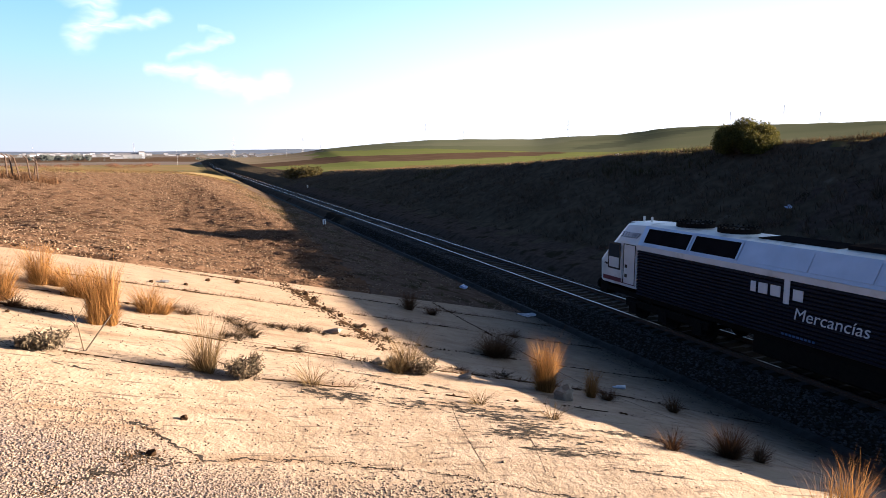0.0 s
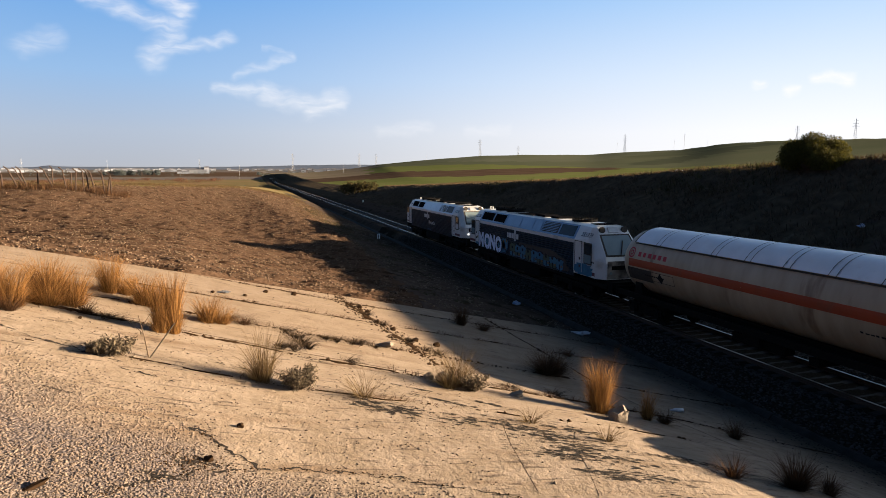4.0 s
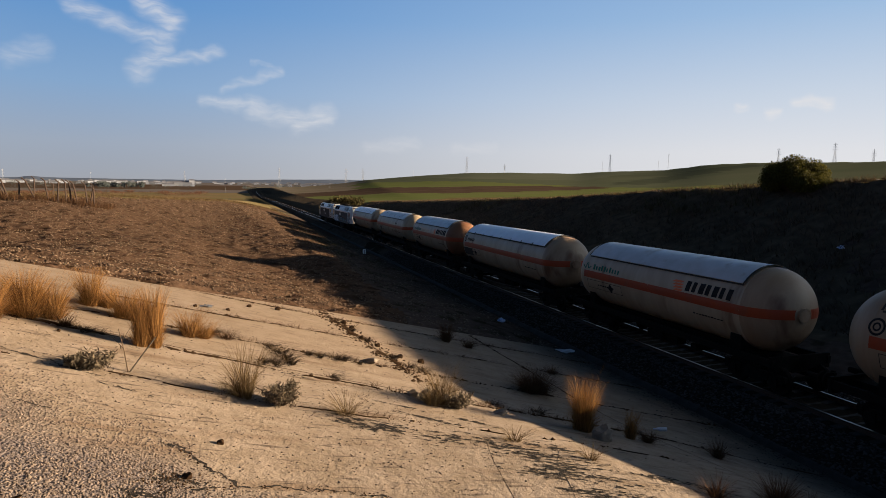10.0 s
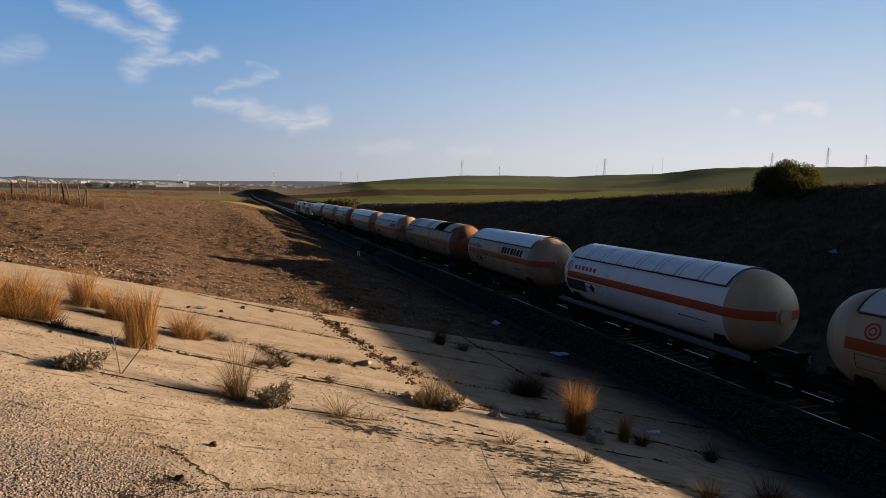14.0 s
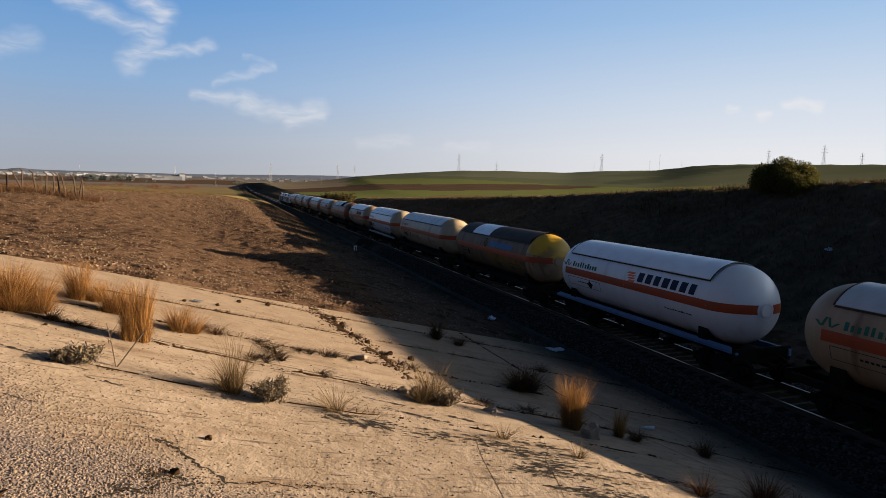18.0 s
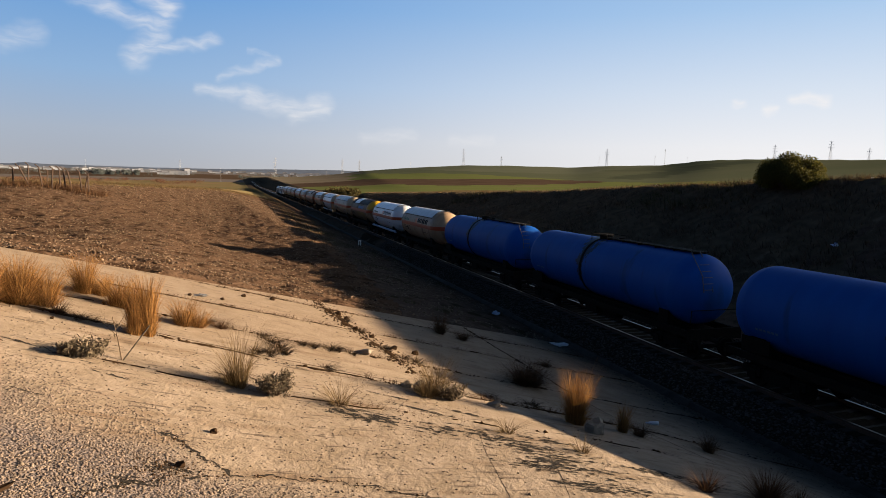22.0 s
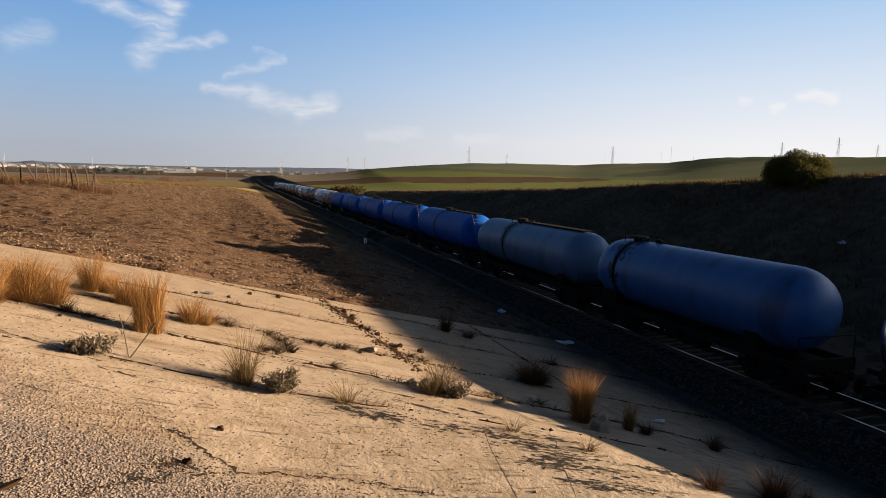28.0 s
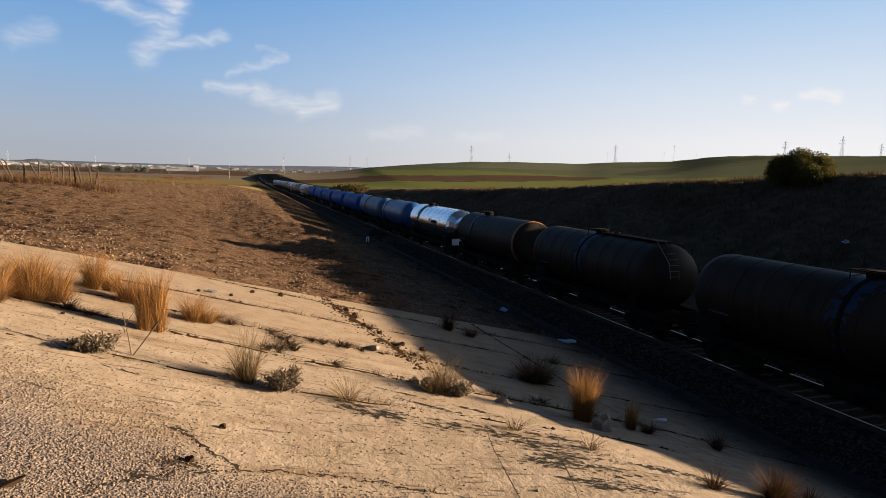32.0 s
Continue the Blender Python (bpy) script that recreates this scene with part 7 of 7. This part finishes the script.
for k, (x, y, l, w) in enumerate(((2.21, 9.63, 1.31, 0.502), (1.57, 9.84, 0.885, 0.295), (3.05, 9.25, 0.611, 0.204), (3.94, 9.14, 1.52, 0.555), (4.55, 8.46, 1.49, 0.692), (4.92, 7.72, 1.35, 0.483), (4.18, 7.85, 1.2, 0.397), (5.21, 9.15, 0.885, 0.344), (4.60, 7.06, 0.966, 0.339), (5.26, 6.85, 0.942, 0.282), (3.35, 10.36, 1.22, 0.254), (2.92, 11.07, 0.906, 0.151), (6.32, 7.86, 1.05, 0.335), (6.97, 7.63, 0.857, 0.286), (4.07, 10.49, 0.712, 0.203), (-3.22, 10.92, 0.841, 0.0841), (-2.53, 10.57, 0.745, 0.0745), (-1.55, 9.92, 0.813, 0.0813), (1.10, 12.27, 0.825, 0.138), (-0.26, 10.98, 0.779, 0.0865), (-4.01, 11.38, 0.777, 0.0971), (5.44, 6.08, 0.925, 0.231), (-2.50, 8.82, 0.39, 0.0625), (-0.77, 7.14, 0.455, 0.273), (-1.08, 6.74, 0.36, 0.135), (-0.80, 8.02, 0.312, 0.107))):
    crust(x, y, l, w, 60 + k, 0.15)
# cracks: dark ragged strips that paint in the shadow of their raised edges
for line, w in CRACKS:
    for (ax, ay), (bx, by) in zip(line, line[1:]):
        m = max(3, int(math.hypot(bx - ax, by - ay) / 0.035))
        nx, ny = -(by - ay) / math.hypot(bx - ax, by - ay), (bx - ax) / math.hypot(bx - ax, by - ay)
        edge = []
        for k in range(m + 1):
            t = k / m
            cx, cy = ax + (bx - ax) * t, ay + (by - ay) * t
            sway = 0.07 * float(noise2(cx, cy, 6.0, 8)) + 0.05 * float(noise2(cx, cy, 19.0, 9))
            hw = 0.9 * w * max(0.12, 0.6 + 0.9 * float(noise2(cx, cy, 11.0, 10)))
            edge.append([(cx + nx * (sway + s * hw), cy + ny * (sway + s * hw)) for s in (-1, 1)])
        for p, q in zip(edge, edge[1:]):
            o = len(CRUST_V)
            CRUST_V.extend((c[0], c[1], float(revetment_z(c[0], c[1])) + 0.004) for c in (p[0], p[1], q[1], q[0]))
            CRUST_F.append((o, o + 1, o + 2, o + 3))
tagged(link_mesh("lichen_crust", CRUST_V, CRUST_F, [M_CRUST_SHADE]), "dark ragged lichen crusts and dirt-filled cracks, dark with painted shade, on the concrete", "lichen", kind="stuff")


def joint_soil(points, wide, seed, gaps=0.15):
    """A ragged, broken strip of dark soil lying along an open joint."""
    vs, fs = [], []
    p = np.array(points, float)
    far = np.r_[0, np.cumsum(np.hypot(*np.diff(p, axis=0).T))]
    d = np.arange(0, far[-1], 0.03)
    x, y = np.interp(d, far, p[:, 0]), np.interp(d, far, p[:, 1])
    tx, ty = np.gradient(x), np.gradient(y)
    q = np.hypot(tx, ty)
    nx, ny = -ty / q, tx / q
    zero = d * 0
    body = 0.45 + 0.8 * noise2(d, zero, 0.8, seed) + 0.7 * noise2(d, zero, 3.1, seed + 1) + 0.6 * noise2(d, zero, 11.0, seed + 2)
    lo = wide * np.clip(body + 0.5 * noise2(d, zero + 7, 14.0, seed + 3) - gaps, 0, 2)
    hi = wide * np.clip(body + 0.5 * noise2(d, zero + 9, 14.0, seed + 4) - gaps, 0, 2)
    mid = 0.06 * noise2(d, zero + 3, 2.0, seed + 5)
    rows = []
    for off, up in ((-lo, 0.003), (-0.4 * lo, 0.016), (0.4 * hi, 0.016), (hi, 0.003)):
        ex, ey = x + nx * (mid + off), y + ny * (mid + off)
        rows.append(np.stack([ex, ey, revetment_z(ex, ey) + up * (0.4 + 0.8 * np.clip(body, 0, 1))], -1))
    n = len(d)
    v = np.concatenate(rows)
    inside = (past_revetment(x, y) < 0.1) & (lo + hi > 0.008)
    f = [(r * n + k, r * n + k + 1, (r + 1) * n + k + 1, (r + 1) * n + k) for r in range(3) for k in range(n - 1) if inside[k]]
    return v, f


soil_v, soil_f, start = [], [], 0
for k, (row, x0, x1, wide, gaps) in enumerate(((20.2, -3, 14.2, 0.05, 0.2), (17.3, -4, 14.2, 0.05, 0.3), (14.7, -6, 14.2, 0.09, 0.25), (12.65, -8, 14.2, 0.07, 0.3), (10.4, -7, 8, 0.012, 0.5))):
    v, f = joint_soil([(x, float(row_y(row, x))) for x in np.arange(x0, x1, 0.5)], wide, 300 + 7 * k, gaps)
    soil_v.append(v), soil_f.extend(tuple(start + q for q in g) for g in f)
    start += len(v)
for k, (line, wide) in enumerate((([(3.3 + 0.19 * (17.5 - y), y) for y in np.arange(13.4, 22.0, 0.5)], 0.12), ([(8.85 + 0.035 * (19 - y), y) for y in np.arange(14.7, 23.5, 0.5)], 0.035))):
    v, f = joint_soil(line, wide, 350 + 7 * k, 0.1)
    soil_v.append(v), soil_f.extend(tuple(start + q for q in g) for g in f)
    start += len(v)
tagged(link_mesh("joint_dirt", np.concatenate(soil_v), soil_f, [M_DIRT]), "ragged strips of dark soil in the paving joints", "soil", kind="stuff")
# lumps broken out of the paving beside the crack
rock("rock", -0.64, 7.19, 0.0549, 0.0458, 0.0366, 32, "broken grey lump beside the crack", M_DIRT)
rock("rock", -2.09, 6.22, 0.171, 0.0298, 0.0213, 33, "dark splinter of stone lying on the paving", M_DIRT, turn=0.5)

# ---- fence, posts, litter ----
M_POST = shade("weathered_concrete_post", (0.0335, 0.0192, 0.0133), (0.0502, 0.0313, 0.0216), 6.0, 0.9)
for x, y, dx, top in ((-23.41, 74, -1.1, 6.63), (-28.5, 92, -1.1, 6.48), (-20.2, 74, -1.1, 6.53), (-19.1, 74, -0.34, 6.54), (-23.2, 92, 0.1, 5.9), (-17.5, 74, -0.05, 6.43), (-17.1, 74.4, -0.2, 6.37), (-16.4, 74, -0.48, 6.25), (-15.5, 74, -0.27, 6.19), (-15.4, 74.4, 0.47, 6.02), (-14.9, 74, -0.02, 5.72), (-25.3, 92, 0.05, 6.7), (-24.9, 74, -0.04, 6.0), (-26.0, 74, -0.7, 6.55), (-25.5, 74.5, -0.9, 6.6), (-22.6, 74, -0.8, 6.6), (-21.9, 74.6, 0.1, 6.3), (-18.3, 74, 0.2, 6.4)):
    root = tagged(new("fence_post"), "leaning old concrete fence post with bent top", "fence post", group="posts of the old fence")
    gz = float(ground_z(x, y))
    root.location = (x, y, gz)
    h = top - gz
    bm = bmesh.new()
    tube(bm, (0, 0, -0.2), (dx * 0.85, 0, h * 0.88), 0.075, 6)
    part("shaft", bm, M_POST, root)
    bm = bmesh.new()
    tube(bm, (dx * 0.85, 0, h * 0.87), (dx * 0.85 - 0.32, 0, h), 0.06, 6)
    part("bent_arm", bm, M_POST, root)
M_MARK = shade("white_marker_paint", (0.72, 0.70, 0.68), (0.55, 0.53, 0.5), 6.0, 0.6)


def marker(x, y, h):
    root = tagged(new("marker_post"), "short white lineside marker post", "marker post", group="lineside markers")
    root.location = (x, y, float(ground_z(x, y)))
    boxes("board", [(-0.14, 0.14, -0.03, 0.03, h * 0.35, h)], M_MARK, root, bevel=0.01)
    boxes("stake", [(-0.04, 0.04, -0.05, -0.03, -0.2, h * 0.9)], M_POST, root)


marker(11.5, 61.0, 0.75)
marker(24.6, 150.0, 0.8)
M_BAG = shade("white_plastic", (0.45, 0.456, 0.48), (0.36, 0.372, 0.408), 9.0, 0.4, bump=0.5, bump_scale=12)
M_BAGB = shade("blue_plastic", (0.10, 0.20, 0.42), (0.5, 0.55, 0.65), 5.0, 0.4)


def crumpled(name, x, y, sx, sy, sz, seed, label, mat, z=None, turn=0.0):
    rs = np.random.RandomState(seed)
    bm = bmesh.new()
    bmesh.ops.create_icosphere(bm, subdivisions=2, radius=1.0)
    for v in bm.verts:
        q = 1 + 0.3 * rs.randn()
        v.co = Vector((v.co.x * sx * q, v.co.y * sy * q, max(-0.4, v.co.z) * sz * q))
    me = bpy.data.meshes.new(name)
    bm.to_mesh(me)
    bm.free()
    me.materials.append(mat)
    ob = new(name, me)
    ob.location, ob.rotation_euler = (x, y, (paved_z(x, y) if z is None else z) + 0.4 * sz), (0, 0, turn)
    tagged(ob, label, "litter", group="litter beside the track")


crumpled("plastic_bag", 13.7, 24.4, 0.4, 0.16, 0.1, 1, "crumpled white plastic bag beside the drain", M_BAG, turn=-0.5)
crumpled("plastic_bag", 13.3, 30.6, 0.24, 0.15, 0.12, 2, "blue and white plastic bag beside the drain", M_BAGB)
crumpled("plastic_bag", 33.0, 27.0, 0.3, 0.2, 0.12, 3, "pale plastic sheet caught on the bank", M_BAGB)
crumpled("plastic_bag", 44.5, 34.0, 0.26, 0.2, 0.16, 5, "white bag on the bank's rim", M_BAG)
crumpled("plastic_bag", 42.6, 56.0, 0.4, 0.25, 0.2, 6, "pale rubble bag on the bank's rim", M_BAG)
crumpled("plastic_bag", 43.2, 57.2, 0.3, 0.25, 0.18, 7, "pale rubble bag on the bank's rim", M_BAG)
crumpled("tin_lid", -1.01, 17.91, 0.19, 0.13, 0.04, 8, "flattened grey tin on the paving", M_LADDER)


def bottle(x, y, turn):
    root = tagged(new("plastic_bottle"), "clear crushed plastic bottle lying on the paving", "bottle")
    root.location, root.rotation_euler = (x, y, paved_z(x, y) + 0.05), (0, 0.25, turn)
    bm = bmesh.new()
    lathe(bm, [(-0.16, 0.0), (-0.158, 0.05), (-0.05, 0.052), (0.06, 0.046), (0.12, 0.02), (0.15, 0.018)], seg=14, zc=0)
    part("body", bm, M_BAG, root, smooth=True)
    bm = bmesh.new()
    tube(bm, (0, 0.148, 0), (0, 0.175, 0), 0.021, 10)
    part("cap", bm, M_BAGB, root)


bottle(10.23, 13.02, 1.2)


# ---- far country ----
M_PYLON = shade("far_pylon_steel", (0.17, 0.18, 0.20), (0.22, 0.23, 0.25), 0.5, 0.6)


def polar(az, r):
    return r * math.sin(radians(az)), r * math.cos(radians(az))


def pylon(az, r, top_el, kind="lattice"):
    x, y = polar(az, r)
    gz = float(ground_z(x, y))
    h = 6.69 + r * math.tan(radians(top_el)) - gz
    root = tagged(new("power_pylon" if kind == "lattice" else "power_pole"), "distant steel lattice power pylon" if kind == "lattice" else "distant slender power pole", "pylon", group="far power lines")
    root.location, root.rotation_euler = (x, y, gz), (0, 0, radians(-az + 20))
    w = h * 0.075
    bm = bmesh.new()
    t = h * 0.003
    if kind == "lattice":
        for sx in (-1, 1):
            for sy in (-1, 1):
                tube(bm, (sx * w, sy * w, -1), (sx * w * 0.22, sy * w * 0.22, h * 0.72), t, 4)
                tube(bm, (sx * w * 0.22, sy * w * 0.22, h * 0.72), (0, 0, h), t, 4)
        for k in range(7):
            z0, z1 = h * 0.1 * k, h * 0.1 * (k + 1)
            a, b = w * (1 - 0.78 * k / 7.2), w * (1 - 0.78 * (k + 1) / 7.2)
            for s in (-1, 1):
                tube(bm, (-a, s * a, z0), (b, s * b, z1), t * 0.7, 4)
                tube(bm, (a, s * a, z0), (-b, s * b, z1), t * 0.7, 4)
    else:
        tube(bm, (0, 0, -1), (0, 0, h), t * 1.8, 5)
    part("mast", bm, M_PYLON, root)
    for z, q in ((0.72, 1.5), (0.82, 1.2), (0.92, 0.9)) if kind == "lattice" else ((0.95, 0.5),):
        bm = bmesh.new()
        tube(bm, (-w * q, 0, h * z), (w * q, 0, h * z), t, 4)
        tube(bm, (-w * q, 0, h * z), (0, 0, h * (z + 0.04)), t * 0.7, 4)
        tube(bm, (w * q, 0, h * z), (0, 0, h * (z + 0.04)), t * 0.7, 4)
        part("cross_arm", bm, M_PYLON, root)


for az, r, el in ((20.0, 1150, 2.48), (23.45, 1400, 1.86), (32.75, 1150, 2.78), (45.95, 1250, 3.26), (49.8, 1150, 3.63), (52.3, 1300, 3.06), (3.17, 1900, 1.14), (9.02, 1900, 1.19), (10.54, 2000, 1.17), (-4.6, 2300, 0.64), (-17.3, 2300, 0.54)):
    pylon(az, r, el)
for az, r, el in ((32.1, 1150, 2.03), (36.8, 1150, 2.2), (37.6, 1100, 2.77), (15.16, 1500, 1.09), (21.7, 900, 1.35), (-11.55, 1500, 0.41), (7.6, 700, 0.25), (-1.38, 900, 0.08), (39.4, 1150, 2.15)):
    pylon(az, r, el, "pole")

# walls take a bluish pale tone for the haze before them
M_TOWN = shade("haze_paled_wall", (0.22, 0.23, 0.25), (0.12, 0.13, 0.16), 0.05, 0.8, vary=0.6)
M_TILE = shade("dull_town_roof", (0.085, 0.085, 0.10), (0.11, 0.11, 0.125), 0.05, 0.8)


def building(az, el, r, w, d, h, label="low white building in the far plain"):
    x, y = polar(az, r)
    root = tagged(new("building"), label, "building", group="buildings of the far town")
    gz = float(ground_z(x, y))
    base = max(gz - 0.5, 6.69 + r * math.tan(radians(el)))
    root.location, root.rotation_euler = (x, y, gz - 0.5), (0, 0, radians(-az))
    up = h
    boxes("wall", [(-w / 2, w / 2, -d / 2, d / 2, 0, up)], M_TOWN, root)
    bm = bmesh.new()
    v = [bm.verts.new(p) for p in ((-w / 2 - .3, -d / 2 - .3, up), (w / 2 + .3, -d / 2 - .3, up), (w / 2 + .3, d / 2 + .3, up), (-w / 2 - .3, d / 2 + .3, up), (-w / 2 - .3, 0, up + d * 0.18), (w / 2 + .3, 0, up + d * 0.18))]
    for f in ((0, 1, 5, 4), (2, 3, 4, 5), (1, 2, 5), (3, 0, 4), (3, 2, 1, 0)):
        bm.faces.new([v[i] for i in f])
    part("roof", bm, M_TILE, root)


_r = random.Random(4)
for k in range(230):
    az = _r.uniform(-19, 9.0)
    r = _r.uniform(2300, 3700)
    building(az, -0.3, r, _r.uniform(8, 24), _r.uniform(8, 14), _r.uniform(4, 9))
building(-4.75, -0.3, 1900, 46, 20, 11, "long white factory in the far plain")
building(-4.05, -0.3, 1900, 14, 18, 17, "tall white factory block in the far plain")
building(-5.9, -0.3, 1850, 30, 14, 6, "low white shed in the far plain")
building(10.9, -0.3, 1500, 16, 12, 9, "pale farm building on the far rise")


def far_plants():
    rs = np.random.RandomState(5)

    def heaps(name, az, r, w, h, n, mat, seed, label, category):
        """Rows of far bushes: many small leafy clumps."""
        vs = []
        q = np.random.RandomState(seed)
        for a, rr, ww, hh in zip(az, r, w, h):
            x, y = polar(a, rr)
            gz = float(ground_z(x, y))
            p = q.normal(0, 1, (n, 3))
            p /= np.linalg.norm(p, axis=1)[:, None]
            p *= q.uniform(0.5, 1.0, (n, 1))
            c = np.stack([x + p[:, 0] * ww / 2, y + p[:, 1] * ww / 2, gz + hh * (0.5 + 0.5 * p[:, 2])], -1)
            d1, d2 = q.normal(0, 1, (n, 3)), q.normal(0, 1, (n, 3))
            s = 0.055 * min(ww, hh)
            vs.append(np.stack([c - d1 * s, c + d2 * s * 0.6, c + d1 * s, c - d2 * s * 0.6], 1).reshape(-1, 3))
        v = np.concatenate(vs)
        tagged(link_mesh(name, v, np.arange(len(v)).reshape(-1, 4), [mat]), label, category, kind="stuff")
    n = 80
    heaps("scrub_row", rs.uniform(-19, -3.0, n), rs.normal(800, 60, n), rs.uniform(7, 20, n), rs.uniform(1.5, 4.2, n), 260, M_SCRUB, 1, "reddish-brown scrub row beyond the field", "scrub")
    az = np.concatenate([rs.normal(-10.4, 0.5, 9), rs.normal(-8.3, 0.35, 7), rs.uniform(-13, -6, 4)])
    heaps("far_trees", az, rs.uniform(1500, 1600, len(az)), rs.uniform(9, 15, len(az)), rs.uniform(9, 14, len(az)), 420, M_FARTREE, 2, "grey-green trees in the far plain, paled with painted haze", "trees")
    az = np.concatenate([rs.normal(0.6, 0.35, 7), rs.uniform(2.5, 5, 6), rs.uniform(6.5, 9.5, 6)])
    heaps("far_trees", az, rs.uniform(1400, 1700, len(az)), rs.uniform(8, 13, len(az)), rs.uniform(4, 7, len(az)), 160, M_FARTREE, 3, "dark tree row on the far rise", "trees")
    az = rs.uniform(-18, -2.5, 60)
    heaps("far_trees", az, rs.uniform(1300, 2800, len(az)), rs.uniform(14, 40, len(az)), rs.uniform(5, 10, len(az)), 70, M_FARTREE, 4, "dark hedges and trees of the far plain", "trees")
    n = 26
    az, r = rs.uniform(-2.5, 0.8, n), rs.uniform(300, 520, n)
    heaps("scrub_row", az, r, rs.uniform(3, 6, n), rs.uniform(1.5, 3, n), 60, M_FARTREE, 6, "dark scrub on the railway embankment", "scrub")


far_plants()


def far_ridge():
    """The low hills behind the town, blued by haze put into their colour."""
    az = np.linspace(-40, 14, 120)
    el = np.interp(az, [-40, -18, -16.4, -15.6, -14.9, -13.5, -7.3, -2, 3, 8, 14], [-0.2, -0.15, -0.09, 0.05, -0.05, -0.08, -0.10, -0.07, 0.05, 0.14, 0.1]) + 0.012 * noise2(az, az * 0, 2.0, 61)
    rows = []
    for r, k in ((3800, 0.0), (4250, 1.0), (4600, 0.0)):
        a = np.radians(az)
        rows.append(np.stack([r * np.sin(a), r * np.cos(a), -15 + k * (21.7 + 4250 * np.tan(np.radians(el)))], -1))
    n = len(az)
    v = np.concatenate(rows)
    f = [(j * n + i, j * n + i + 1, (j + 1) * n + i + 1, (j + 1) * n + i) for j in (0, 1) for i in range(n - 1)]
    tagged(link_mesh("backdrop", v, f, [M_RIDGE], smooth=True), "low hills behind the far town, blue-grey with painted haze", "hills", kind="structure")


# haze of the distance is mixed into this blue-grey
M_RIDGE = shade("haze_tinted_hills", (0.085, 0.105, 0.145), (0.11, 0.13, 0.17), 0.004, 0.95, spec=0.0)
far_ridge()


def front_at(t):
    return 23.39 + 11.774 * t + 0.0396 * t * t / 2


def motions():
    tilt = -math.degrees(math.atan(GRADE))
    for k, root in enumerate(VEHICLES):
        rows = []
        for t in range(0, 33, 2):
            y = front_at(t) - STARTS[k]
            rows.append((float(t), pose(TRACK_X, y, rail_z(y), tilt, 0, 0)))
        walk(root, rows)


motions()
